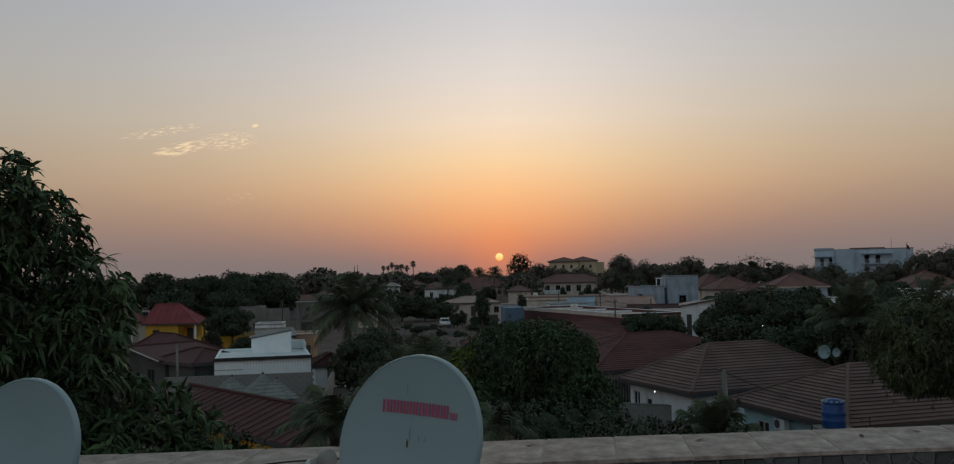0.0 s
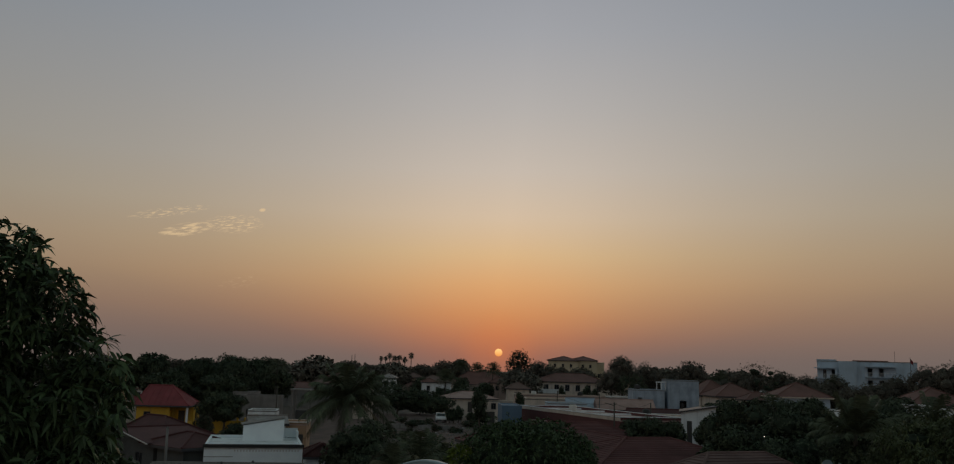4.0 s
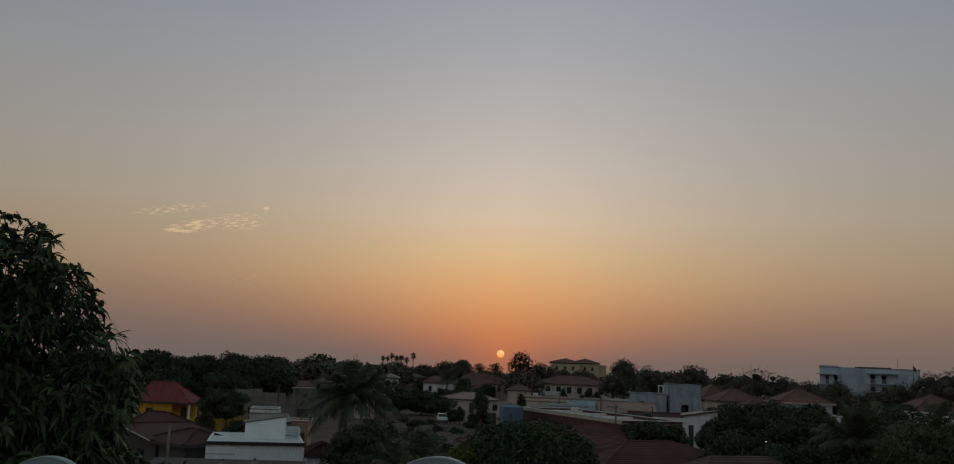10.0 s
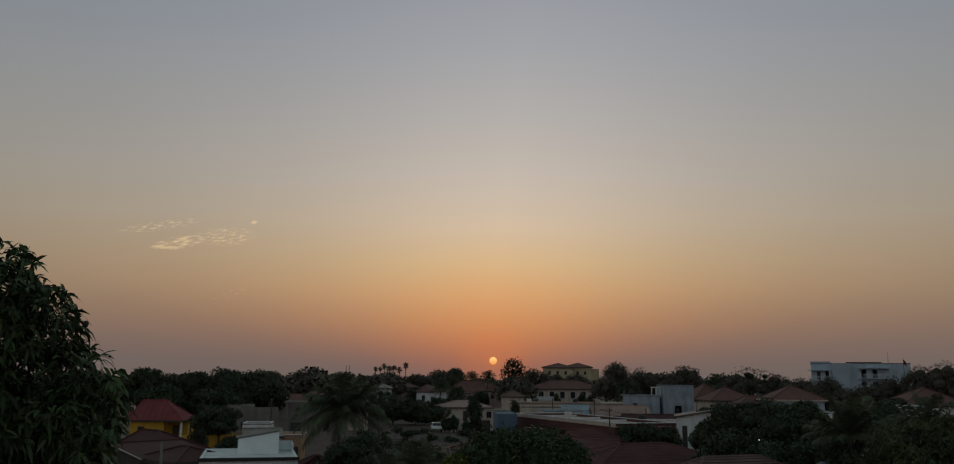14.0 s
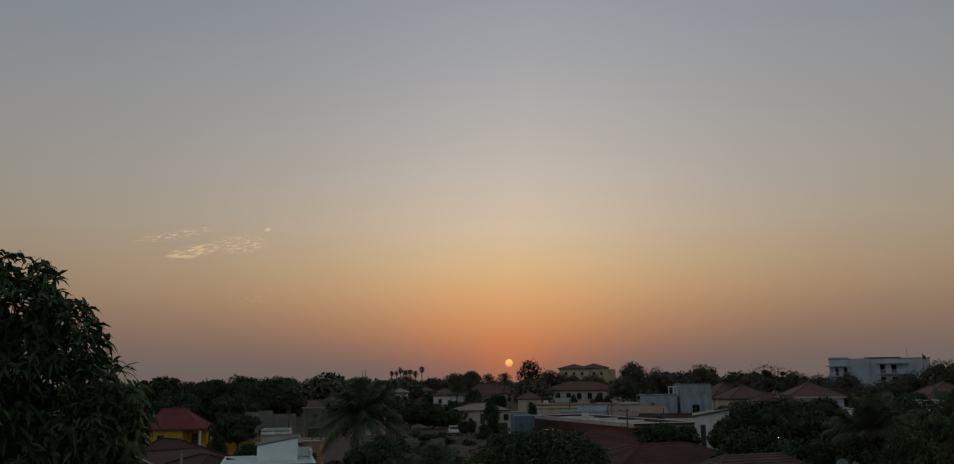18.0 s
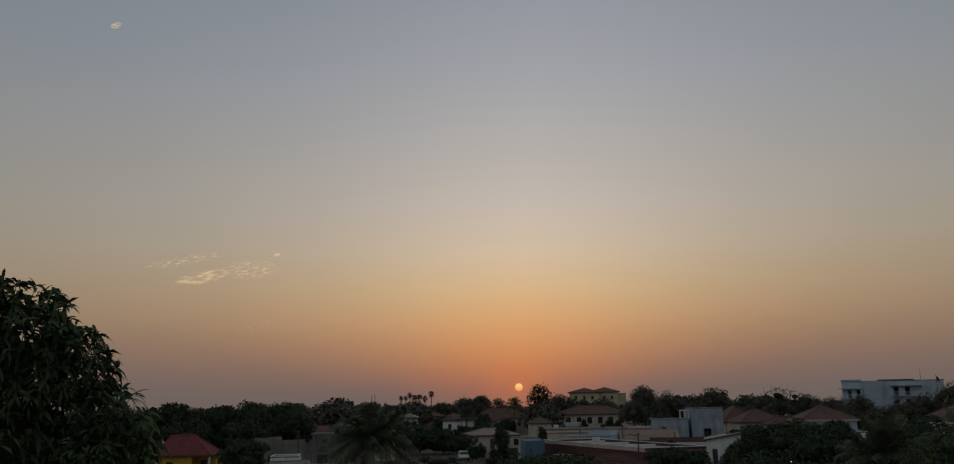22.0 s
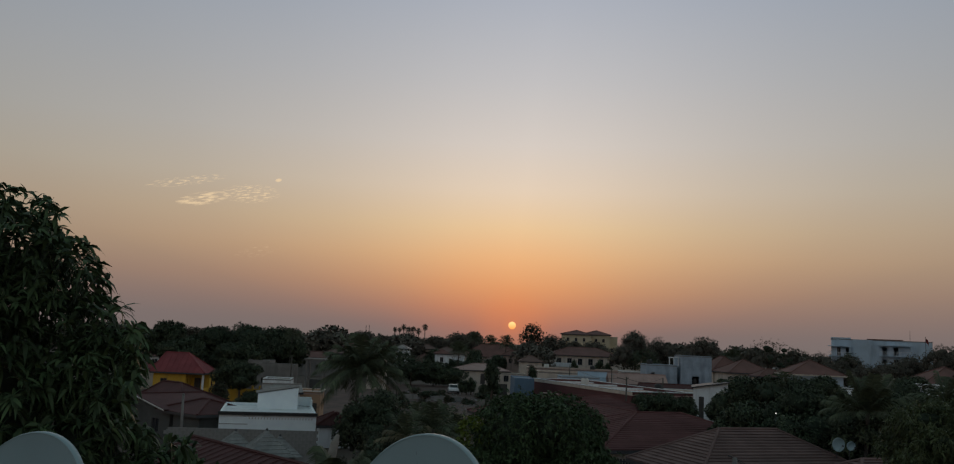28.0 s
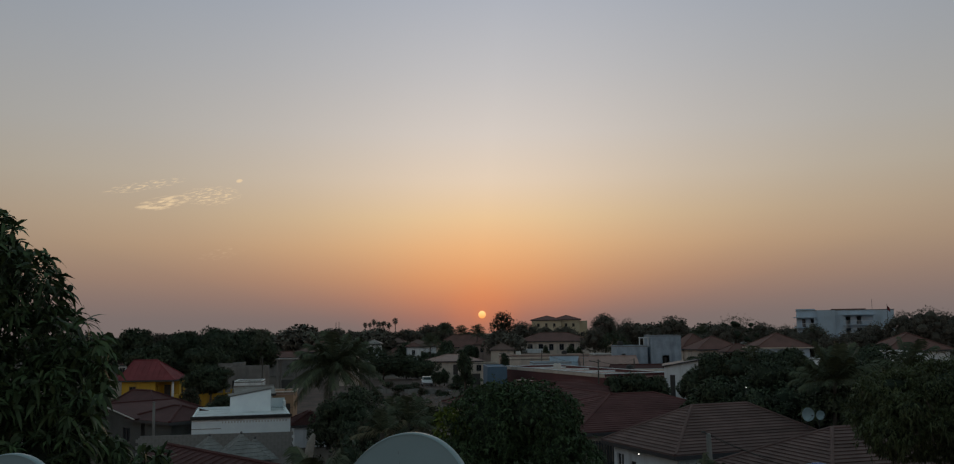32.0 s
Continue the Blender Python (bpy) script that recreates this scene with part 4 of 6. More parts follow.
# ---------------------------------------------------------------- trees near the terrace
rng = random.Random(11)
bl = [(-6.8, 11.2, 7.7, 2.2, 2.2, 2.5), (-6.75, 11.0, 9.66, 1.2, 1.5, 1.15), (-6.45, 11.0, 10.16, 0.52, 0.5, 0.42), (-5.95, 11.0, 9.98, 0.46, 0.45, 0.48), (-4.48, 10.9, 8.74, 0.32, 0.4, 0.30), (-5.62, 11.0, 9.42, 0.60, 0.6, 0.70), (-5.24, 11.0, 8.84, 0.56, 0.7, 0.64), (-4.80, 10.9, 8.34, 0.54, 0.8, 0.60),
      (-4.8, 10.8, 7.3, 0.76, 1.1, 0.85), (-4.35, 10.6, 6.6, 0.88, 1.1, 0.78), (-3.75, 10.5, 6.15, 0.84, 1.0, 0.72), (-5.5, 10.2, 6.4, 1.4, 1.2, 1.5), (-7.8, 10.6, 8.6, 1.6, 1.4, 1.6), (-5.0, 11.0, 4.6, 2.0, 1.8, 1.6), (-4.0, 10.6, 7.0, 0.68, 0.9, 0.56), (-3.5, 10.5, 6.6, 0.68, 0.9, 0.52), (-3.55, 10.4, 6.0, 0.8, 0.9, 0.7), (-4.3, 10.4, 5.6, 1.0, 0.9, 0.8)]
BX, BY = -6.6, 12.2
mt = thing("mango_tree", BX, BY, 0, 0, "tall dense mango tree with long drooping dark leaves", "tree")
loc = [(x - BX, y - BY, z, a, b, c) for x, y, z, a, b, c in bl]
tr, lm = limbs_geo(rng, 4.2, 1.6, 0.3, 9.0, 8)
part("trunk", tr, "bark", mt, smooth=True)
part("branchwork", lm, "bark", mt, smooth=True)
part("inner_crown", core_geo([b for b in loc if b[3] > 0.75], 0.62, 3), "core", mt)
part("crown", crown_mesh("crown", [b for b in loc if b[2] < 8.7], 5800, 12, 0.215, 0.046, "mango", 21, 0.55, 0.66, 0.2, True, 0.10), "mango", mt)
part("upper_crown", crown_mesh("upper_crown", [b for b in loc if b[2] >= 8.7], 560, 12, 0.215, 0.046, "mango", 22, 0.55, 0.66, 0.2, True, 0.10), "mango", mt, "open top of the crown with sky between the leaves")
# twigs with a rosette of leaves at the tip, standing out of the crown
EDGE = [(-6.9, 10.72), (-5.9, 10.70), (-5.40, 10.48), (-5.36, 10.24), (-5.03, 10.16), (-4.78, 9.9), (-4.68, 9.62), (-4.51, 9.32), (-4.18, 9.11), (-4.06, 8.82), (-4.12, 8.44), (-4.28, 8.15), (-4.21, 7.86), (-3.62, 7.74), (-3.3, 7.51), (-2.99, 7.18), (-2.9, 6.9)]
tw_rng = np.random.default_rng(8)
tips, ways = [], []
hub = np.array((-6.6, 7.2))
for k in range(len(EDGE) - 1):
    a, b = np.array(EDGE[k]), np.array(EDGE[k + 1])
    for m in range(max(3, int(np.linalg.norm(b - a) * 24))):
        q = a + (b - a) * tw_rng.random()
        out = unit(q - hub)
        depth = 10.8 + tw_rng.normal() * 0.45
        s_ = depth / 10.8
        q = q - out * (0.02 + 0.50 * tw_rng.random() ** 1.3)
        tip = np.array((q[0] * s_, depth, 8.95 + (q[1] - 8.95) * s_))
        way = unit(np.array((out[0], tw_rng.normal() * 0.35, out[1] + 0.25)) + tw_rng.normal(size=3) * 0.25)
        root = tip - way * tw_rng.uniform(0.35, 0.6) - np.array((0, 0, 0.06))
        org = np.array((BX, BY, 0))
        part("twig", Geo().tube([root - org, (root * 0.5 + tip * 0.5) - org + np.array((0, 0, -0.02)), tip - org], [0.007, 0.005, 0.004], 4, False), "core", mt)
        tips.append(tip - org)
        ways.append(way)
tips, ways = np.array(tips), np.array(ways)
LEAVES = 13
p, axis = np.repeat(tips, LEAVES, 0), np.repeat(ways, LEAVES, 0)
spin = unit(np.cross(axis, tw_rng.normal(size=axis.shape)))
way = unit(spin + axis * tw_rng.uniform(-0.1, 0.9, (len(p), 1)) + np.array((0, 0, 0.10)))
p = p - axis * (0.10 * tw_rng.random((len(p), 1)))
v, f = blades(p, way, 0.225 * tw_rng.uniform(0.7, 1.2, len(p)), 0.052 * tw_rng.uniform(0.75, 1.2, len(p)), tw_rng.uniform(0.25, 0.95, len(p)), tw_rng)
part("outer_crown", tri_mesh("outer_crown", v, f, "mango"), "mango", mt)
fr = thing("mango_fruit", -4.62, 10.7, 9.60, 0, "small dark mango fruit hanging on a bare twig", "fruit")
part("stalk", Geo().tube([(-0.22, 0, -0.16), (-0.1, 0, 0.0), (0, 0, 0.03)], [0.006, 0.005, 0.004], 5), "bark", fr)
part("flesh", Geo().lathe([(0.008, 0.03), (0.026, 0.015), (0.032, -0.015), (0.022, -0.045), (0.006, -0.055)], 10), "core", fr, smooth=True)

broadleaf("mango_tree", 2.25, 34.4, 7.15, 3.0, 2.7, 37, 9500, 0.25, 0.078, "mango", 7, "round dense mango tree with dark drooping leaves", 0.6, lob=26, airy=0.2, rosette=True)
t = thing("shrub", -0.35, 33.6, 0, 0, "yellow-green leafy shrub beside the mango tree", "shrub")
bl = [(0, 0, 5.5, 0.7, 0.6, 0.75), (-0.3, 0, 4.6, 0.6, 0.6, 0.8), (0, 0.1, 3.6, 0.8, 0.6, 1.0)]
part("stem", Geo().tube([(0, 0, 0), (0.05, 0, 2.5), (0, 0, 5)], [0.09, 0.07, 0.03], 7), "bark", t)
part("crown", crown_mesh("crown", bl, 420, 6, 0.22, 0.07, "bright_leaf", 4, 0.5), "bright_leaf", t)
broadleaf("fig_tree", 16.0, 28.8, 8.0, 3.2, 1.9, 33, 6800, 0.27, 0.048, "fig_leaf", 8, "green tree with thin hanging leaves beside the tiled roofs", 0.75, lob=20, ry=2.4, airy=1.0)

# coconut palms, near and far
palm("coconut_palm", -10.4, 70, 6.5, 4.8, 41, 44, 36, 0.9, "tall coconut palm with wide arching fronds", high=1.25, sag=0.30, dead=2, low=-0.35)
palm("coconut_palm", 20.1, 47.5, 6.1, 3.1, 42, 26, 34, 0.6, "coconut palm with arching fronds behind the tiled roof", high=1.5, sag=0.27, low=0.1, dead=0)
palm("coconut_palm", 26.6, 52.0, 6.5, 2.9, 43, 24, 28, 0.7, "coconut palm among dark trees", high=1.45, sag=0.40, low=-0.4)
palm("coconut_palm", 7.75, 30, 3.3, 2.0, 44, 22, 36, 0.55, "young coconut palm in front of the tiled house", high=1.45, dead=1, low=0.15, sag=0.30)
palm("coconut_palm", -3.85, 22, 5.25, 1.9, 45, 22, 36, 0.42, "young coconut palm beside the red roof", high=1.2, dead=2, low=-0.2, sag=0.36)
palm("coconut_palm", 0.24, 25, 4.57, 1.5, 46, 13, 26, 0.5, "young coconut palm in the shade of the mango tree", high=1.3)
palm("coconut_palm", -3.13, 48, 4.16, 2.3, 47, 18, 24, 0.6, "spiky young palm on the open lot", high=1.5, dead=2, sag=0.3)
t = thing("palm_stump", -4.11, 24, 0, 0, "pale leaning palm stump without leaves", "tree stump")
part("trunk", Geo().tube([(-0.12, 0, 0), (-0.06, 0, 4.59), (0.0, 0, 5.49), (0.12, 0, 6.12), (0.19, 0, 6.35)], [0.16, 0.14, 0.13, 0.11, 0.05], 9), "pale_bark", t, smooth=True)
broadleaf("tree", -7.7, 60, 5.11, 2.7, 2.2, 51, 2200, 0.26, 0.11, "leaf", 5, "dense dark bush beside the coconut palm")

# ---------------------------------------------------------------- houses near by
win = "window"
house("bungalow", 10.75, 43.95, 20.5, 9.9, 6.2, 2.9, 4.88, "white", "brown_tile", "white bungalow with a brown tiled hip roof",
      {"w": [(0.12, 0.82, 0.9, 2.3, "white_window"), (1.6, 2.05, 1.2, 2.0, win)], "s": [(0.9, 1.9, 1.0, 2.2, win), (4.4, 5.4, 1.0, 2.2, win)]}, courses=16, caps="brown_tile", sides=(0, 3), lift=0.06)
house("bungalow", 14.2, 33.85, 16.0, 13.2, 7.1, 2.9, 4.72, "turquoise", "brown_tile", "turquoise bungalow with a brown tiled hip roof",
      {"w": [(0.8, 1.7, 0.6, 2.2, "white_window"), (3.6, 4.2, 0.7, 1.9, win)], "s": row_of(3, 13.2, 1.2, 1.0, 2.2)}, courses=17, caps="brown_tile", sides=(0, 3), lift=0.06, ridge_cut=3.4)
house("bungalow", 7.2, 53.8, 20.0, 13.6, 10.2, 2.9, 4.65, "cream", "red_tile", "cream bungalow with a dark red tiled hip roof",
      {"w": [(6.5, 8.5, 0.8, 2.2, win), (2.5, 4.0, 0.8, 2.2, win)], "s": row_of(3, 13.6, 1.2, 1.0, 2.2)}, courses=19, caps="red_tile", sides=(0, 3), lift=0.05)
wing = thing("bungalow", *(pose(7.2, 53.8, 0, 0, 0, 20.0) @ Vector((0.0, 5.62, 0.0)))[:2], 0, 18.0, "rear wing of the bungalow under a dark red tiled roof", "house")
walls(wing, 0.03, 0, 10.2, 15.0, 0, 2.8, "cream", {"w": row_of(3, 14.6, 1.2, 1.0, 2.2)})
roof(wing, -0.5, -0.5, 10.7, 15.5, 2.93, 4.68, "red_tile", True, 19, 0.0, "red_tile", None, (3,), "frame", 0.05)
cross = thing("bungalow", 7.2, 53.8, 0, 20.0, "cross wing of the bungalow under a dark red hip roof", "house")
walls(cross, 0.5, 20.9, 15.5, 25.4, 0, 2.8, "cream", {"e": [(1.0, 2.2, 1.0, 2.2, win)]})
walls(cross, 11.2, 15.9, 15.5, 20.85, 0, 2.8, "cream", {"s": [(1.4, 2.6, 1.0, 2.2, win)]})
roof(cross, 0.0, 15.4, 16.0, 25.9, 2.95, 4.72, "red_tile", False, 17, 0.0, "red_tile", (5.2, 4.9), (0,), "frame", 0.05)

t = flat_house("flat_roofed_house", -18.05, 59.9, 14.0, 6.5, 8.6, 3.5, "white_tile", "white flat-roofed house with a sloping stair room on its roof", {"s": []}, 0.3, "white", None)
part("dark_edge", Geo().box((3.25, -0.07, 3.44), (6.66, 0.16, 0.22)), "black", t)
part("band", Geo().box((0.95, -0.012, 2.72), (1.9, 0.03, 0.035)), "concrete", t)
for k in range(22):
    part("vent", Geo().box((2.0 + k * 0.2, -0.006, 3.12), (0.07, 0.02, 0.12)), "plastic", t)
sr = Geo()
zl, zr = 4.42, 4.92
base = [(2.4, 5.6), (5.35, 5.6), (5.35, 8.3), (2.4, 8.3)]
sr.poly([(x, y, 3.3) for x, y in base[::-1]])
top = [(x, y, zl if x < 3 else zr) for x, y in base]
sr.poly(top)
for k in range(4):
    p, q = base[k], base[(k + 1) % 4]
    sr.poly([(*p, 3.3), (*q, 3.3), top[(k + 1) % 4], top[k]])
part("stair_room", sr, "white_tile", t, "white stair room with a sloping top")
part("stair_room_roof", Geo().poly([(2.3, 5.52, zl + 0.01), (5.42, 5.52, zr + 0.04), (5.42, 8.4, zr + 0.04), (2.2, 8.4, zl + 0.01)]).poly([(2.2, 8.4, zl + 0.05), (5.42, 8.4, zr + 0.08), (5.42, 5.52, zr + 0.08), (2.3, 5.52, zl + 0.05)][::-1]), "concrete", t)
part("rear_parapet", Geo().box((5.9, 8.52, 3.78), (1.2, 0.16, 0.55)).box((6.42, 7.6, 3.72), (0.16, 1.6, 0.4)), "white_tile", t)
t = thing("house", -46.15, 121, 0, 1, "yellow house with a red hip roof and shaded corner veranda", "house")
walls(t, 0, 0, 4.5, 5.4, 0, 2.9, "yellow", {"s": [(1.0, 1.9, 0.9, 2.1, win)], "e": [(0.3, 1.0, 0.1, 2.2, "dark")]})
walls(t, 4.51, 2.6, 7.0, 5.4, 0, 2.9, "yellow", {"s": [(0.4, 1.3, 0.05, 2.2, "door")], "e": [(0.7, 1.5, 1.0, 2.1, win)]})
roof(t, -0.4, -0.5, 7.2, 5.9, 3.0, 5.6, "red_roof", False, 0, 0.8, None, (1.0, 3.4))
part("veranda_post", Geo().bevel_box((6.85, 0.1, 1.44), (0.26, 0.26, 2.88), 0.03), "white", t, "white square veranda post")
part("veranda_wall", Geo().box((6.85, 1.4, 0.45), (0.16, 2.3, 0.9)), "yellow", t)
part("veranda_floor", Geo().box((5.75, 1.3, 0.12), (2.3, 2.5, 0.24)), "concrete", t)

t = thing("house", -27.7, 69.9, 0, -39, "dark grey house under maroon roofs with an arched veranda", "house")
walls(t, -3.6, 0, 4.9, 5.0, 0, 2.9, "dark_block", {"s": [(2.2, 3.2, 1.0, 2.1, win), (6.0, 7.0, 1.0, 2.1, win)]})
gx0, gx1, gy0, gy1, ge, gr = -4.1, 5.3, -0.8, 5.4, 2.92, 3.78
gm = (gx0 + gx1) / 2
rg = Geo()
for lift in (0.0, -0.1):
    rg.poly([(gx0, gy0, ge + lift), (gm, gy0, gr + lift), (gm, gy1, gr + lift), (gx0, gy1, ge + lift)][:: -1 if lift == 0 else 1])
    rg.poly([(gm, gy0, gr + lift), (gx1, gy0, ge + lift), (gx1, gy1, ge + lift), (gm, gy1, gr + lift)][:: -1 if lift == 0 else 1])
front_roof = part("roof", rg, "maroon", t)
part("gable", Geo().poly([(-3.6, 0.02, 2.9), (4.9, 0.02, 2.9), (gm, 0.02, gr - 0.12)]), "dark_block", t)
bg = Geo()
for xa in (gx0, gx1):
    bg.tube([(xa, gy0 - 0.02, ge - 0.05), (gm, gy0 - 0.02, gr - 0.05)], [0.05, 0.05], 4)
part("barge_board", bg, "plastic", front_roof, "pale barge board")
part("ridge_cap", Geo().tube([(gm, gy0, gr + 0.02), (gm, gy1, gr + 0.02)], [0.08, 0.08], 6), "maroon", front_roof)
roof(t, 3.6, -0.5, 9.3, 4.6, 2.85, 3.72, "maroon", False, 0, 0.0, None, (2.4, 2.4), (0, 1, 2, 3), "frame")
ag = wall_geo(4.2, 2.75, 0.22, [(0.25 + 1.32 * k, 1.27 + 1.32 * k, 0.0, 1.75) for k in range(3)])
arc = part("arcade", ag, "dark_block", t, "veranda wall with round arches")
arc.matrix_basis = pose(8.8, 0.1, 0, 0, 0, 90)
for k in range(3):
    ca = 0.76 + 1.32 * k
    sp = Geo()
    for a in range(6):
        w0, w1 = math.pi * a / 6, math.pi * (a + 1) / 6
        for yy in (0.0, 0.22):
            pp = [(ca + 0.51 * math.cos(w0), yy, 1.75 + 0.51 * math.sin(w0)), (ca + 0.51 * math.cos(w1), yy, 1.75 + 0.51 * math.sin(w1)),
                  (ca + 0.51 * math.cos(w1), yy, 2.28), (ca + 0.51 * math.cos(w0), yy, 2.28)]
            sp.poly(pp if yy else pp[::-1])
    part("arch", sp, "dark_block", arc)
part("wall", Geo().box((7.1, 0.1, 1.4), (3.4, 0.2, 2.8)), "dark_block", t)
part("wall", Geo().box((6.4, 4.3, 1.4), (4.6, 0.2, 2.8)), "dark_block", t)
t = house("house", -30.0, 76.2, -39, 7.2, 3.7, 2.95, 4.35, "dark_block", "maroon", "rear block of the grey house under a maroon hip roof", {"e": [(1.0, 2.0, 0.9, 2.1, win)]}, over=0.4, ridge_cut=(0.9, 4.3))
house("shed", -14.37, 40.07, -47.3, 14.6, 3.2, 3.2, 4.0, "yellow", "maroon", "yellow shed with a ribbed red sheet roof", {}, over=0.75, gable=True, ribs=0.62)


# ---------------------------------------------------------------- left of the street
broadleaf("tree", -55.57, 150, 10.25, 3.4, 3.6, 61, 2400, 0.42, 0.2, "leaf", 5, "large dark spreading tree behind the yellow house", group="dark trees", lob=18, airy=0.1)
broadleaf("tree", -52.73, 165, 9.41, 4.6, 3.6, 62, 2400, 0.42, 0.2, "leaf", 5, "large dark spreading tree behind the yellow house", group="dark trees", lob=18, airy=0.1)
broadleaf("tree", -45.34, 165, 10.08, 4.8, 4.2, 63, 2400, 0.42, 0.2, "leaf", 5, "large dark spreading tree behind the yellow house", group="dark trees", lob=18, airy=0.1)
broadleaf("tree", -41.97, 172, 9.91, 3.6, 4.2, 64, 2400, 0.42, 0.2, "leaf", 5, "large dark spreading tree behind the yellow house", group="dark trees", lob=18, airy=0.1)
broadleaf("tree", -48.43, 138, 7.38, 4.0, 2.6, 65, 1900, 0.42, 0.2, "leaf", 5, "dark leafy tree behind the yellow house", group="dark trees")
broadleaf("tree", -41.1, 142, 7.0, 4.4, 2.6, 66, 1900, 0.42, 0.2, "leaf", 5, "dark leafy tree behind the yellow house", group="dark trees")
palm("coconut_palm", -36.36, 160, 8.33, 2.8, 67, 20, 14, 0.9, "dark bushy palm behind the grey block building", dead=0, high=1.45, low=-0.2)
broadleaf("tree", -36.36, 162, 7.66, 2.6, 2.4, 68, 700, 0.45, 0.2, "leaf", 5, "dark tree under the bushy palm")
broadleaf("tree", -29.61, 105, 5.51, 2.8, 1.9, 69, 1300, 0.32, 0.14, "leaf", 5, "round dark tree beside the yellow house", lob=10)
broadleaf("bush", -22.55, 84, 3.38, 1.6, 1.3, 70, 700, 0.25, 0.1, "leaf", 5, "dark bush by the yellow garden wall")
broadleaf("bush", -26.7, 88, 3.85, 1.0, 1.0, 71, 420, 0.25, 0.1, "dry_leaf", 5, "dusty bush by the yellow garden wall")
flat_house("block_building", -34.52, 130, 4, 5.6, 5, 4.33, "concrete", "bare grey concrete building with a flat roof", {"s": [(1.0, 1.9, 1.2, 2.3, "dark")]}, 0.3)
flat_house("block_building", -37.81, 138, 4, 3.4, 5, 4.57, "concrete", "narrow bare concrete building", {}, 0.2)
flat_house("small_house", -24.52, 96, 8, 3.0, 4.0, 4.0, "white", "small white flat-roofed house", {}, 0.2)
house("shed", -22.09, 88, 20, 3.4, 2.6, 3.12, 3.79, "white", "tin", "small white shed with a weathered tin roof", {}, over=0.3, gable=True)
flat_house("small_house", -19.4, 90, 6, 2.4, 5, 3.12, "ochre", "low ochre house with a pale roof edge", {"s": [(1.4, 2.1, 0.1, 2.0, "door")]}, 0.25, "pink", "cream")
t = thing("unfinished_building", -27.07, 130, 0, 3, "unfinished concrete frame with a flat slab", "building")
for k, (xx, yy) in enumerate(((0.15, 0.15), (2.5, 0.15), (0.15, 3.4), (2.5, 3.4))):
    part("post", Geo().box((xx, yy, 5.39 / 2 - 0.1), (0.25, 0.25, 5.39 - 0.2)), "concrete", t)
part("slab", Geo().box((1.32, 1.77, 5.39 - 0.09), (3.0, 3.9, 0.2)), "concrete", t)
part("back_wall", Geo().box((1.32, 3.3, 1.1), (2.0, 0.15, 2.2)), "dark_block", t)
house("small_house", -41.87, 190, 4, 8, 6, 4.01, 5.2, "concrete", "dull_red", "low grey house with a faded red roof", {}, group="houses along the street")
house("small_house", -13.25, 71, 14, 2.6, 4, 1.82, 2.65, "white", "maroon", "small white house with a maroon roof beside the flat-roofed one", {}, over=0.3, ribs=0.5)
t = thing("garden_wall", -32.43, 108, 0, 3, "low yellow garden wall with posts", "wall")
for k in range(7):
    part("post", Geo().bevel_box((k * 0.9, 0, 1.2), (0.25, 0.25, 2.4), 0.03), "yellow", t)
    if k < 6:
        part("panel", Geo().box((k * 0.9 + 0.45, 0, 1.0), (0.65, 0.15, 2.0)), "yellow", t)
house("house", -52.74, 126, 2, 2.8, 6, 3.0, 4.4, "cream", "red_roof", "pale house with a red roof among mango branches", {"s": [(1.0, 2.0, 0.9, 2.0, "window")]}, ribs=0.8)

t = thing("lamp_post", -20.6, 60, 0, 0, "slim grey concrete post without a lamp", "post")
part("shaft", Geo().tube([(0, 0, 0), (0, 0, 2.4), (-0.03, 0, 4.52)], [0.11, 0.10, 0.085], 8), "concrete", t, smooth=True)
part("cap", Geo().lathe([(0.1, 0), (0.11, 0.05), (0.03, 0.09)], 10, (-0.03, 0, 4.52 - 0.01)), "concrete", t)

# block wall in front of the flat-roofed house, with single blocks told apart
bw = thing("block_wall", -20.6, 57.2, 0, 9, "grey concrete block wall in front of the flat-roofed house", "wall")
part("core", Geo().box((4.8, 0.1, 1.25), (9.6, 0.16, 2.5)), "block", bw)
blk = Geo().bevel_box((0, 0, 0), (0.477, 0.10, 0.207), 0.002).mesh("block", "block")
for j in range(5, 12):
    for i in range(20):
        ob = part("block", blk, "block", bw)
        ob.matrix_basis = pose(i * 0.48 + (0.24 if j % 2 else 0.0) + 0.1, 0.0, j * 0.21 + 0.22)


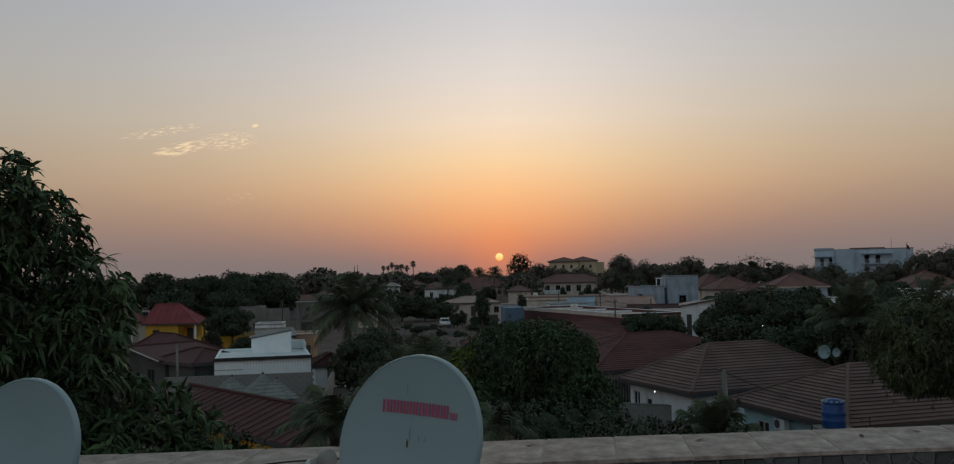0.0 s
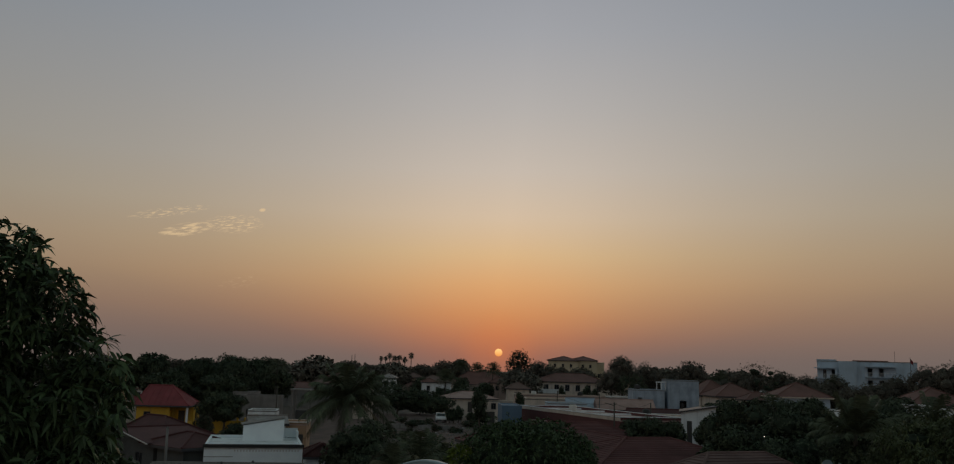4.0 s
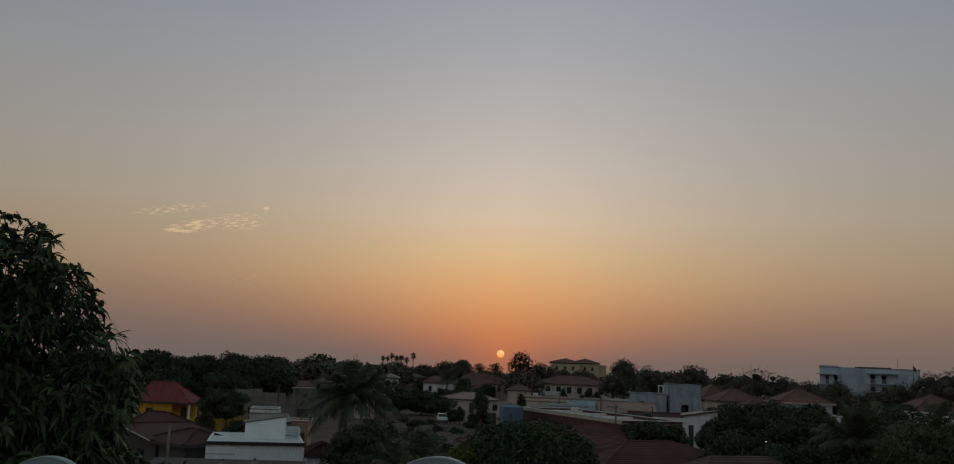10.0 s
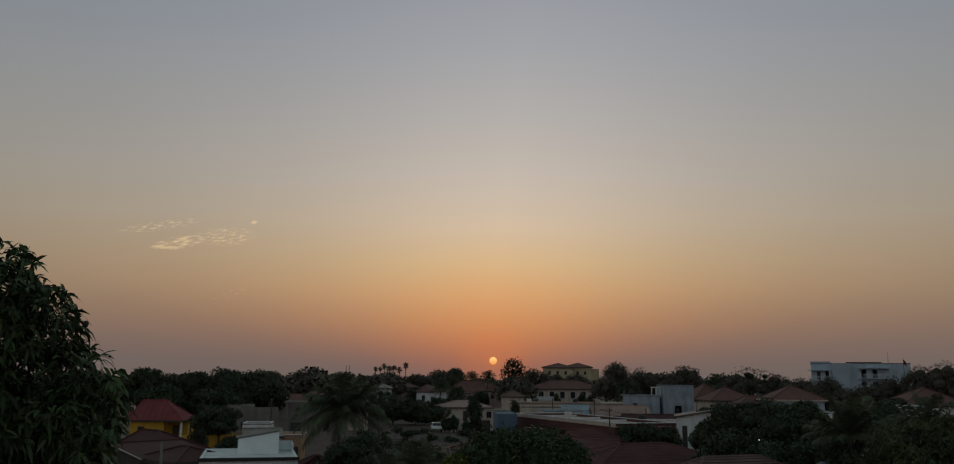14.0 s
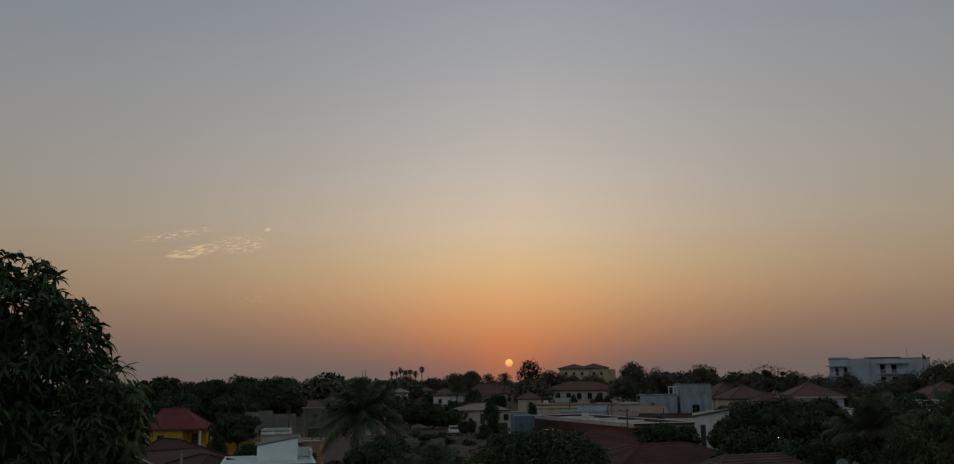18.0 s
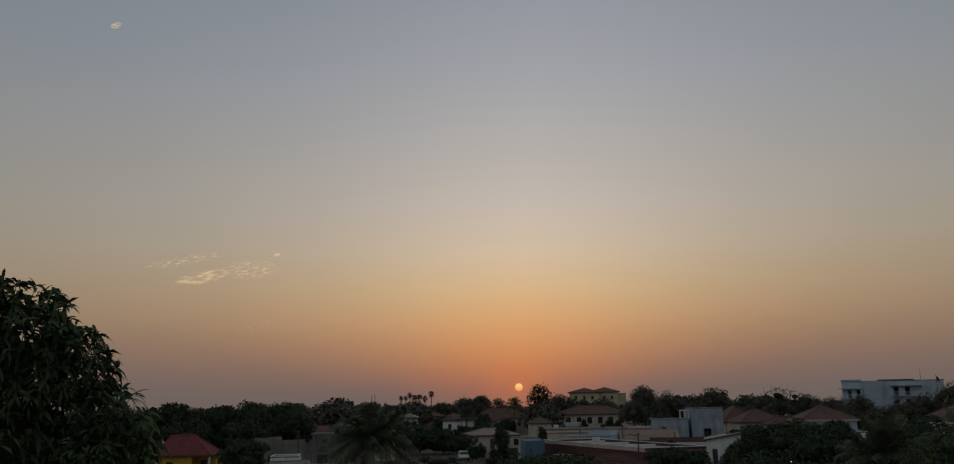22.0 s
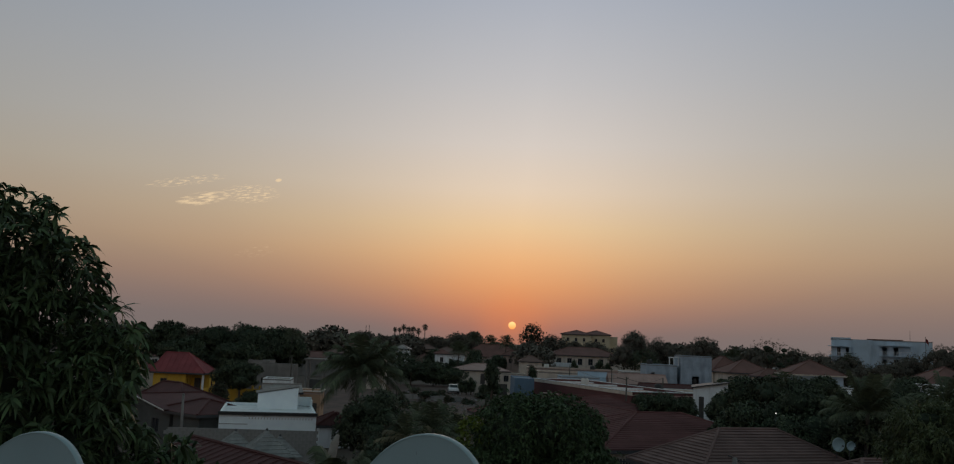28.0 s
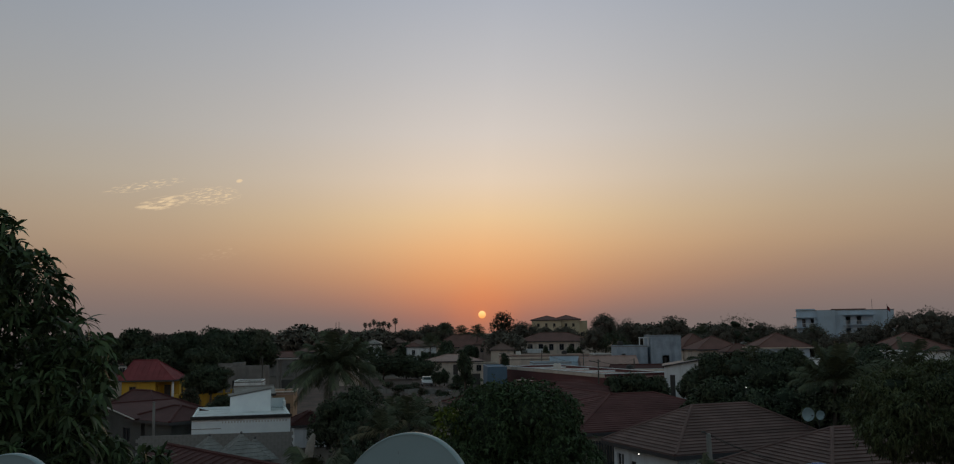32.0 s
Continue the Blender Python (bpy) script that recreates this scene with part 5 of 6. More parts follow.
def hut(x, y, apex, half, label, seed):
    """A small square hut under a steep roof of grey netted thatch."""
    t = thing("hut", x, y, 0, 30, label, "hut")
    low = apex - half * 1.05
    part("wall", Geo().box((0, 0, low / 2), (half * 1.4, half * 1.4, low)), "concrete", t)
    rf = part("roof", Geo().poly([(-half, -half, low), (half, -half, low), (0, 0, apex)]).poly([(half, -half, low), (half, half, low), (0, 0, apex)])
              .poly([(half, half, low), (-half, half, low), (0, 0, apex)]).poly([(-half, half, low), (-half, -half, low), (0, 0, apex)]).poly([(-half, half, low), (half, half, low), (half, -half, low), (-half, -half, low)]), "thatch", t)
    for s in range(4):
        w = s * math.pi / 2
        for i in range(7):
            q0, q1 = i / 7, (i + 1) / 7
            for k in range(7 - i):
                a = (-1 + 2 * k / 7 + i / 7) * half
                pw = 2 * half / 7
                nn = Vector((0, -0.72, 0.69))
                pts = []
                for u, h in ((a + 0.08 * pw, q0 + 0.01), (a + 0.92 * pw, q0 + 0.01), (a + 0.72 * pw, q1 - 0.012), (a + 0.28 * pw, q1 - 0.012)):
                    pts.append(Vector((u, -half * (1 - h), low + (apex - low) * h)) + nn * 0.03)
                g = Geo()
                m = Matrix.Rotation(w, 4, "Z")
                g.poly([m @ p for p in pts])
                for e in range(4):
                    p, q = pts[e], pts[(e + 1) % 4]
                    g.poly([m @ (p - nn * 0.03), m @ (q - nn * 0.03), m @ q, m @ p])
                part("shingle", g, "thatch", rf)
    part("finial", Geo().lathe([(0.06, 0), (0.08, 0.06), (0.02, 0.14)], 8, (0, 0, apex - 0.03)), "frame", t)
    return t


hut(-10.79, 44, 4.17, 1.15, "small hut with a steep roof of grey shingles", 1)
hut(-12.9, 46, 3.86, 1.0, "small hut with a steep roof of grey shingles", 2)
hut(-11.03, 48, 3.46, 1.0, "small hut with a steep roof of grey shingles", 3)

# ---------------------------------------------------------------- along the street
house("house", -6.49, 185, 6, 11, 8, 2.95, 4.24, "cream", "pink_tin", "pale house with a faded sheet roof by the street", {"s": [(5.0, 6.0, 0.1, 2.2, "door")]}, over=0.4)
house("house", -15.66, 235, 0, 9, 8, 5.44, 7.08, "white", "far_roof", "white house with a reddish roof", {"s": [(3.5, 4.7, 0.1, 3.4, "dark"), (6.5, 7.5, 2.0, 3.4, "window")]})
house("house", -7.94, 262, 3, 19, 12, 4.55, 8.21, "cream", "dull_red", "wide house with a dull red hip roof", {"s": row_of(5, 19, 1.3, 1.4, 3.0)})
t = house("two_storey_house", 16.33, 232, 2, 18.5, 11, 6.4, 8.51, "cream", "dull_red", "cream two-storey house with a dull red hip roof",
          {"s": row_of(6, 18.5, 1.2, 4.0, 5.6) + row_of(6, 18.5, 1.2, 0.9, 2.3)})
part("balcony", Geo().box((3.6, -0.7, 3.4), (7.0, 1.4, 0.18)).box((3.6, -1.36, 3.95), (7.0, 0.08, 0.9)), "white", t)
flat_house("boundary_house", 7.79, 172, -1, 24, 6, 4.4, "pink", "long low pinkish house with a flat roof", {"s": row_of(5, 24, 1.2, 1.2, 2.4)}, 0.3, "concrete", "cream")
house("shed", 19.5, 140, 1, 9.0, 4.5, 3.3, 4.85, "cream", "pink_tin", "low shed with a faded pink sheet roof", {}, over=0.2, gable=True, ribs=0.6)
house("shed", 14.9, 143, -3, 4.6, 4, 3.26, 4.75, "pale_blue", "blue_tin", "small shed with a pale blue sheet roof", {}, over=0.2, gable=True, ribs=0.6)
flat_house("blue_building", 3.57, 116, 2, 2.6, 9, 4.4, "blue", "blue painted building with a flat roof", {}, 0.2, "blue")
t = flat_house("flat_roofed_building", 6.7, 127, -70, 28.5, 8.0, 4.05, "maroon_wall", "long flat-roofed building with a white roof edge and maroon walls", {"s": row_of(4, 28.5, 1.2, 1.0, 2.2)}, 0.45, "pink_tin", "white")
part("white_band", Geo().box((14.25, -0.05, 3.83), (28.6, 0.1, 0.36)), "cream", t)
for k in range(4):
    part("roof_beam", Geo().box((3.5 + 7.0 * k, 4.0, 3.81), (0.25, 7.4, 0.24)), "white", t)
t = thing("lean_to", 7.3, 109, 0, -70, "low lean-to with a pale sheet roof against the maroon wall", "shed")
part("roof", Geo().box((4.5, 0.0, 3.05), (9.0, 1.5, 0.08)), "pink_tin", t)
for k in range(4):
    part("post", Geo().box((0.2 + 2.85 * k, -0.6, 1.5), (0.12, 0.12, 3.02)), "concrete", t)
t = thing("yard_wall", 13.7, 92.6, 0, -72, "white yard wall with a pale coping at the lane", "wall")
part("panel", Geo().box((2.6, 0.1, 1.6), (5.2, 0.18, 3.2)), "white", t)
part("coping", Geo().bevel_box((2.6, 0.1, 3.24), (5.4, 0.28, 0.09), 0.02), "white", t)
flat_house("flat_roofed_building", 20.4, 116, -4, 9.0, 7, 3.55, "cream", "cream flat-roofed building behind a feathery tree", {"s": row_of(4, 11, 1.0, 1.0, 2.2)}, 0.35, "concrete", "white")
house("shed", 21.73, 124, -2, 7.5, 5, 3.21, 4.08, "cream", "maroon", "low shed with a maroon sheet roof", {}, over=0.2, gable=True, ribs=0.7)
t = flat_house("water_tower_house", 32.78, 150, 0, 5.2, 5.5, 8.09, "blue_grey", "weathered blue-grey tower block with a flat roof", {"s": [(1.9, 3.1, 3.28, 4.64, "dark")]}, 0.2, "concrete")
part("tank", Geo().lathe([(0.55, 0), (0.58, 0.5), (0.5, 1.0), (0.2, 1.15)], 14, (2.5, 0.8, 3.28)), "black", t, "black plastic water tank")
flat_house("weathered_house", 26.95, 150.5, 0, 5.3, 5.5, 6.4, "blue_grey", "weathered blue-grey house with a flat roof", {"s": [(0.8, 1.5, 4.2, 5.0, "dark")]}, 0.25, "concrete")
flat_house("weathered_house", 32.26, 152.2, 0, 0.5, 4.0, 5.9, "blue_grey", "recessed weathered link between two blue-grey blocks", {}, 0.2, "concrete")
t = thing("pergola", 31.0, 150.6, 6.24 - 0.05, 0, "white roof pergola on the weathered house", "pergola")
for xx in (0, 0.75, 1.5):
    part("post", Geo().box((xx, 0.3, 0.7), (0.14, 0.14, 1.4)), "white", t)
part("beam", Geo().box((0.75, 0.3, 1.48), (1.8, 0.3, 0.16)), "white", t)
t = thing("store_house", 20.95, 90, 0, -13, "white store with a dark sloping roof edge and a dark doorway", "house")
walls(t, 0, 0, 3.4, 6, 0, 5.2, "white", {"s": [(0.55, 1.05, 0.05, 4.4, "door")]})
part("gable", Geo().poly([(0, 0.05, 5.2), (3.4, 0.05, 5.2), (3.4, 0.05, 5.82), (0, 0.05, 5.22)]).poly([(3.4, 0, 5.2), (3.4, 6, 5.2), (3.4, 6, 5.82), (3.4, 0, 5.82)]), "white", t)
part("roof", Geo().box((1.7, 2.9, 0), (3.8, 6.3, 0.12), 0.0, pose(0, 0, 5.30, 0, -10.0, 0)), "frame", t, "dark sloping sheet roof")

# far blocks
t = house("apartment_block", 24.66, 300, -8, 10, 12, 12.82, 14.29, "pale_yellow", "dull_red", "pale yellow apartment block with a red hip roof",
          {"s": [h for f in range(4) for h in row_of(3, 10, 0.8, 1.2 + 3.1 * f, 2.3 + 3.1 * f)]})
t = house("apartment_block", 32.43, 306, -8, 9.5, 11, 13.03, 14.53, "pale_yellow", "dull_red", "pale yellow wing with a red hip roof",
          {"s": [h for f in range(4) for h in row_of(3, 9.5, 0.8, 1.2 + 3.1 * f, 2.3 + 3.1 * f)]})
flat_house("apartment_block", 40.01, 312, -8, 5.5, 9, 12.55, "pale_yellow", "lower pale yellow wing with a flat roof", {"s": [h for f in range(3) for h in row_of(2, 5.5, 1.0, 1.0 + 3.1 * f, 2.3 + 3.1 * f)]}, 0.4)

AP = thing("apartment_building", 85.43, 220, 0, -21, "pale blue four-storey apartment building with balconies", "building")
TOP = 13.81
holes = {"s": [(1.3, 2.1, TOP - 4.5, TOP - 2.5, "window"), (3.3, 4.1, TOP - 4.5, TOP - 2.5, "dark"), (5.6, 6.3, TOP - 1.5, TOP - 0.7, "window"), (5.6, 6.3, TOP - 4.3, TOP - 3.4, "window"),
               (11.5, 12.6, TOP - 4.0, TOP - 2.0, "dark"), (14.0, 15.1, TOP - 4.0, TOP - 2.0, "dark"), (8.6, 9.1, TOP - 3.6, TOP - 2.8, "window"),
               (1.3, 2.1, TOP - 7.4, TOP - 5.3, "window"), (3.3, 4.1, TOP - 7.4, TOP - 5.3, "dark"), (11.5, 12.6, TOP - 7.0, TOP - 4.9, "dark"), (14.0, 15.1, TOP - 7.0, TOP - 4.9, "window"), (5.6, 6.3, TOP - 7.2, TOP - 6.2, "window")],
         "w": [h for f in range(4) for h in row_of(3, 10, 1.0, TOP - 4.3 - 2.9 * f, TOP - 3.0 - 2.9 * f) if f < 3]}
walls(AP, 0, 0, 22.5, 11, 0, TOP - 0.5, "pale_blue", holes)
part("roof", Geo().box((11.25, 5.5, TOP - 0.42), (22.7, 11.2, 0.14)), "concrete", AP)
part("stair_block", Geo().box((2.2, 5.5, TOP - 0.16), (4.6, 10.6, 0.36)), "pale_blue", AP)
part("middle_block", Geo().box((7.0, -0.25, TOP / 2 - 0.2), (4.2, 0.5, TOP - 0.4)), "pale_blue", AP)
part("red_roof", Geo().box((12.2, 1.2, TOP - 0.22), (8.0, 2.0, 0.24)), "dull_red", AP)
for x0, x1, zc in ((-0.8, 4.4, TOP - 2.15), (10.9, 18.0, TOP - 1.6)):
    for f in range(4):
        zz = zc - (0 if f == 0 else 2.5 + 2.9 * (f - 1))
        part("canopy" if f == 0 else "balcony_slab", Geo().box(((x0 + x1) / 2, -0.85, zz), (x1 - x0, 1.7, 0.2)), "pale_blue", AP)
        if f:
            rail = Geo()
            rail.box(((x0 + x1) / 2, -1.62, zz + 1.0), (x1 - x0, 0.06, 0.07))
            k = x0
            while k <= x1:
                rail.box((k, -1.62, zz + 0.55), (0.05, 0.05, 0.9))
                k += 0.3
            part("railing", rail, "white_frame", AP)
    part("column", Geo().box((x1 - 0.15, -1.5, (zc - 0.1) / 2), (0.3, 0.3, zc - 0.1)), "pale_blue", AP)
t = thing("antenna_mast", 113.53, 238, 0, 0, "thin antenna mast beside the apartment building", "mast")
part("pole", Geo().tube([(0, 0, 0), (0, 0, 16.8)], [0.06, 0.04], 6), "frame", t)
t = thing("flag_pole", 84.05, 170, 0, 0, "flag pole with a drooping red flag", "flag")
part("pole", Geo().tube([(0, 0, 0), (0, 0, 13.54)], [0.06, 0.04], 6), "frame", t)
fg = Geo()
for i in range(5):
    a, b = i / 5, (i + 1) / 5
    zt = 13.19
    fg.poly([(0.05 + 0.5 * a, 0.12 * math.sin(6 * a), zt - 0.7 * a * a), (0.05 + 0.5 * b, 0.12 * math.sin(6 * b), zt - 0.7 * b * b), (0.05 + 0.5 * b, 0.12 * math.sin(6 * b), zt - 0.7 * b * b - 0.8), (0.05 + 0.5 * a, 0.12 * math.sin(6 * a), zt - 0.7 * a * a - 0.8)])
part("cloth", fg, "flag", t)

# ---------------------------------------------------------------- to the right
house("bungalow", 42.82, 168, 4, 6.5, 9, 5.29, 8.11, "cream", "dull_red", "cream bungalow with a dull red hip roof", group="bungalows to the right")
house("bungalow", 43.91, 160, 6, 8.0, 8, 5.39, 7.74, "cream", "dull_red", "cream bungalow with a dull red hip roof", group="bungalows to the right")
house("bungalow", 48.0, 140, -4, 8.0, 8, 6.04, 8.28, "pale_blue", "dull_red", "pale bungalow with a dull red hip roof", group="bungalows to the right", fascia="cream")
house("bungalow", 55.35, 112, -6, 7.4, 8, 6.13, 8.24, "white", "dull_red", "white bungalow with a dull red hip roof", group="bungalows to the right")
flat_house("small_house", 44.49, 118, 2, 5.0, 4, 4.89, "white", "small white house among trees", {}, 0.2)
flat_house("small_house", 40.8, 82, -5, 2.8, 4, 6.79, "white", "white house wall among palms", {}, 0.2)

for k, (px_, dep, top, rx, rz, mt_) in enumerate((
        [(18.54, 64, 7.18, 2.2, 2.2, 'leaf'), (19.69, 62, 7.46, 3.0, 2.6, 'twig_leaf'), (20.64, 58, 7.07, 2.6, 2.3, 'leaf'), (24.87, 66, 7.57, 1.8, 2.0, 'leaf'), (16.21, 56, 5.92, 2.2, 1.8, 'leaf'), (18.32, 54, 5.41, 2.2, 1.8, 'leaf'), (23.21, 52, 7.0, 2.5, 2.0, 'leaf'), (33.41, 72, 7.42, 2.6, 2.2, 'leaf'), (31.14, 58, 6.83, 2.5, 2.0, 'leaf'), (34.33, 80, 7.19, 2.2, 2.0, 'dry_leaf'), (23.24, 46, 6.22, 2.0, 1.5, 'leaf'), (20.6, 48.6, 5.8, 1.5, 1.6, 'leaf'), (22.4, 84, 5.0, 1.6, 1.6, 'leaf'), (24.41, 92, 6.19, 1.8, 1.8, 'leaf'), (25.45, 90, 6.66, 2.2, 2.0, 'leaf'), (27.83, 88, 6.78, 2.4, 2.2, 'leaf'), (29.02, 84, 6.71, 2.2, 2.0, 'leaf'), (32.71, 86, 6.9, 2.0, 2.0, 'leaf'), (43.02, 90, 7.39, 2.4, 2.2, 'leaf')])):
    broadleaf("tree", px_, dep, top, rx, rz, 80 + k, 1500, 0.27, 0.12, mt_, 5, "dense dark garden tree behind the tiled roofs" if mt_ == "leaf" else "dusty garden tree with thinning leaves", group="garden trees")
broadleaf("tree", 14.83, 75, 5.39, 2.1, 1.5, 95, 900, 0.4, 0.1, "leaf", 6, "low feathery tree in front of the flat roofs", 0.7)
broadleaf("tree", 16.28, 74, 5.05, 1.4, 1.3, 96, 600, 0.4, 0.1, "leaf", 6, "low feathery tree in front of the flat roofs", 0.7)
broadleaf("tree", 13.9, 78, 5.01, 1.3, 1.2, 97, 500, 0.4, 0.1, "leaf", 6, "low feathery tree in front of the flat roofs", 0.7)

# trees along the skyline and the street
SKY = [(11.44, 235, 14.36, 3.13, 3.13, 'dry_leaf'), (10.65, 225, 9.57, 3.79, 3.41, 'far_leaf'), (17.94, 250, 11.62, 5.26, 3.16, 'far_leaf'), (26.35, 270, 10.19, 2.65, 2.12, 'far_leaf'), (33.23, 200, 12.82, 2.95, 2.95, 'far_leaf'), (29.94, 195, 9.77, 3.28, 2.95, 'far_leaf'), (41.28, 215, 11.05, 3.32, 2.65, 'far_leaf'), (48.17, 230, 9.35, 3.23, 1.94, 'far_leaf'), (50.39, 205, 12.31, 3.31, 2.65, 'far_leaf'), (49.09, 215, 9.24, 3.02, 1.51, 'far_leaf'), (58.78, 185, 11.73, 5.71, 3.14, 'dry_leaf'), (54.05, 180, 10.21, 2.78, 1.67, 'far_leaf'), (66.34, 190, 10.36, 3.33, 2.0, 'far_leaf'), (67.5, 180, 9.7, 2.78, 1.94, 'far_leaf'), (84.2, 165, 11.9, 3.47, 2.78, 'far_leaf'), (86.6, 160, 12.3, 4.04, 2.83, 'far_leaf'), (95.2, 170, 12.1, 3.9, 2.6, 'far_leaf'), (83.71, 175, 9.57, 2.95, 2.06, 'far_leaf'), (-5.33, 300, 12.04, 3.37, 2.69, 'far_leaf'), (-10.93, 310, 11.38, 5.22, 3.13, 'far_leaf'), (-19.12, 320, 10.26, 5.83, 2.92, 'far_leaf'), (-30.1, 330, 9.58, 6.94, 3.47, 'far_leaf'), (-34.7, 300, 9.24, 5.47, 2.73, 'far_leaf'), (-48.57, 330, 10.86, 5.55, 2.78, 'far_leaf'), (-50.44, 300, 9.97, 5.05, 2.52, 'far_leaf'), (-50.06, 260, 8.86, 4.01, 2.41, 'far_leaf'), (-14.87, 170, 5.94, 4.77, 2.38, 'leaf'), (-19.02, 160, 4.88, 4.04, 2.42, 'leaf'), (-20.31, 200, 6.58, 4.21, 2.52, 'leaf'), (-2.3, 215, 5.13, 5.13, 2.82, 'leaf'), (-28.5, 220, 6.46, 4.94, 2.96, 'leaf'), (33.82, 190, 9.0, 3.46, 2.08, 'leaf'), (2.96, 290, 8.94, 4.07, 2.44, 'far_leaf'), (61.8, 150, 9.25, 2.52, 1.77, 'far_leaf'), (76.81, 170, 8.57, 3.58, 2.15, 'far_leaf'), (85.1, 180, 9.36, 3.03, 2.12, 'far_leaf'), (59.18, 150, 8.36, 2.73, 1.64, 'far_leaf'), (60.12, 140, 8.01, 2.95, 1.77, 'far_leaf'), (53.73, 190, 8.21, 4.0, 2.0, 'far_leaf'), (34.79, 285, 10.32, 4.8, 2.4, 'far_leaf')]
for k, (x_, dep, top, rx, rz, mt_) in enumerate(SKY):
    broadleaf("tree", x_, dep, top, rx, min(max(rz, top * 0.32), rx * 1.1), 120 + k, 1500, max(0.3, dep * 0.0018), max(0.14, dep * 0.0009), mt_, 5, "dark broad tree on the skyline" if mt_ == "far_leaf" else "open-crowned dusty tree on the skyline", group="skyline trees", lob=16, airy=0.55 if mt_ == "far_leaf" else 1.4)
for k, (x_, dep, top) in enumerate([(-4.97, 280, 11.44), (0.12, 270, 10.5), (4.66, 250, 10.47), (55.17, 200, 9.32), (60.75, 150, 8.86), (33.3, 100, 6.38), (-7.03, 200, 8.42)]):
    palm("coconut_palm", x_, dep, top - 1.5, 3.0, 170 + k, 34, 14, 1.1, "far bushy palm on the skyline", dead=0, group="skyline palms", high=1.5, sag=0.22, low=-0.45)
for k, (x_, top, r_) in enumerate([(-65.0, 14.7, 2.04), (-62.2, 14.9, 1.92), (-59.9, 16.8, 2.4), (-55.7, 14.9, 2.76), (-52.8, 15.3, 2.52), (-49.4, 14.3, 2.64), (-44.5, 17.2, 2.64)]):
    fan_palm("fan_palm", x_, 600 + 4 * (k % 3), top, r_, 190 + k, "tall fan palm standing above the far trees", "far fan palms")
for k, (x_, top) in enumerate([(-99.21, 17.82), (-96.77, 18.26)]):
    t = thing("antenna_mast", x_, 700, 0, 0, "thin far antenna mast", "mast", "far masts")
    part("pole", Geo().tube([(0, 0, 0), (0, 0, top)], [0.3, 0.22], 5), "frame", t)

broadleaf("tree", -10.6, 172, 4.5, 6.2, 2.2, 801, 2000, 0.42, 0.2, "leaf", 5, "wide flat-crowned dark tree over the street", lob=12, ry=3.5)
flat_house("small_house", 8.69, 152, -2, 7, 5, 4.31, "cream", "small cream flat-roofed house", {"s": row_of(2, 7, 1.0, 1.0, 2.2)}, 0.25, "concrete", "cream")
flat_house("small_house", 11.56, 138, 3, 6, 5, 4.18, "pale_blue", "small pale blue flat-roofed house", {"s": row_of(2, 6, 1.0, 1.0, 2.2)}, 0.25, "concrete")
flat_house("small_house", 1.88, 182, 2, 6, 5, 2.69, "cream", "small cream flat-roofed house by the street", {"s": row_of(2, 6, 1.0, 1.0, 2.2)}, 0.25, "concrete")
flat_house("small_house", 25.13, 164, 2, 5, 5, 4.57, "cream", "small cream flat-roofed house", {}, 0.25, "concrete", "white")


# ---------------------------------------------------------------- small things near by
t = thing("water_tank", 12.46, 31, 0, 0, "blue plastic water tank on a low stand", "water tank")
part("stand", Geo().box((-0.45, -0.45, 3.34 / 2), (0.12, 0.12, 3.34)).box((0.45, -0.45, 3.34 / 2), (0.12, 0.12, 3.34)).box((0.45, 0.45, 3.34 / 2), (0.12, 0.12, 3.34)).box((-0.45, 0.45, 3.34 / 2), (0.12, 0.12, 3.34)).box((0, 0, 3.34 - 0.05), (1.2, 1.2, 0.1)), "concrete", t)
zt = 3.34
part("body", Geo().lathe([(0.37, 0), (0.395, 0.04), (0.395, 0.24), (0.405, 0.26), (0.395, 0.28), (0.395, 0.5), (0.405, 0.52), (0.395, 0.54), (0.395, 0.8), (0.37, 0.86)], 28, (0, 0, zt)), "tank_blue", t, smooth=True)
part("lid", Geo().lathe([(0.4, 0.86), (0.4, 0.9), (0.24, 0.95), (0.22, 0.99), (0.05, 1.0)], 28, (0, 0, zt)), "tank_blue", t, "blue lid", smooth=True)
# Ribs round the lid; their pale colour paints in the rim's white reflections.
for k in range(12):
    w = 2 * math.pi * k / 12
    part("lid_rib", Geo().bevel_box((0.345 * math.cos(w), 0.345 * math.sin(w), zt + 0.925), (0.10, 0.085, 0.055), 0.012, w), "blue_grey", t, "lid rib, pale for the white reflections on the rim")
for xx in (-1.0, 1.0):
    part("rail_post", Geo().tube([(xx, -0.6, zt - 0.9), (xx, -0.6, zt + 0.45)], [0.02, 0.02], 6), "frame", t)


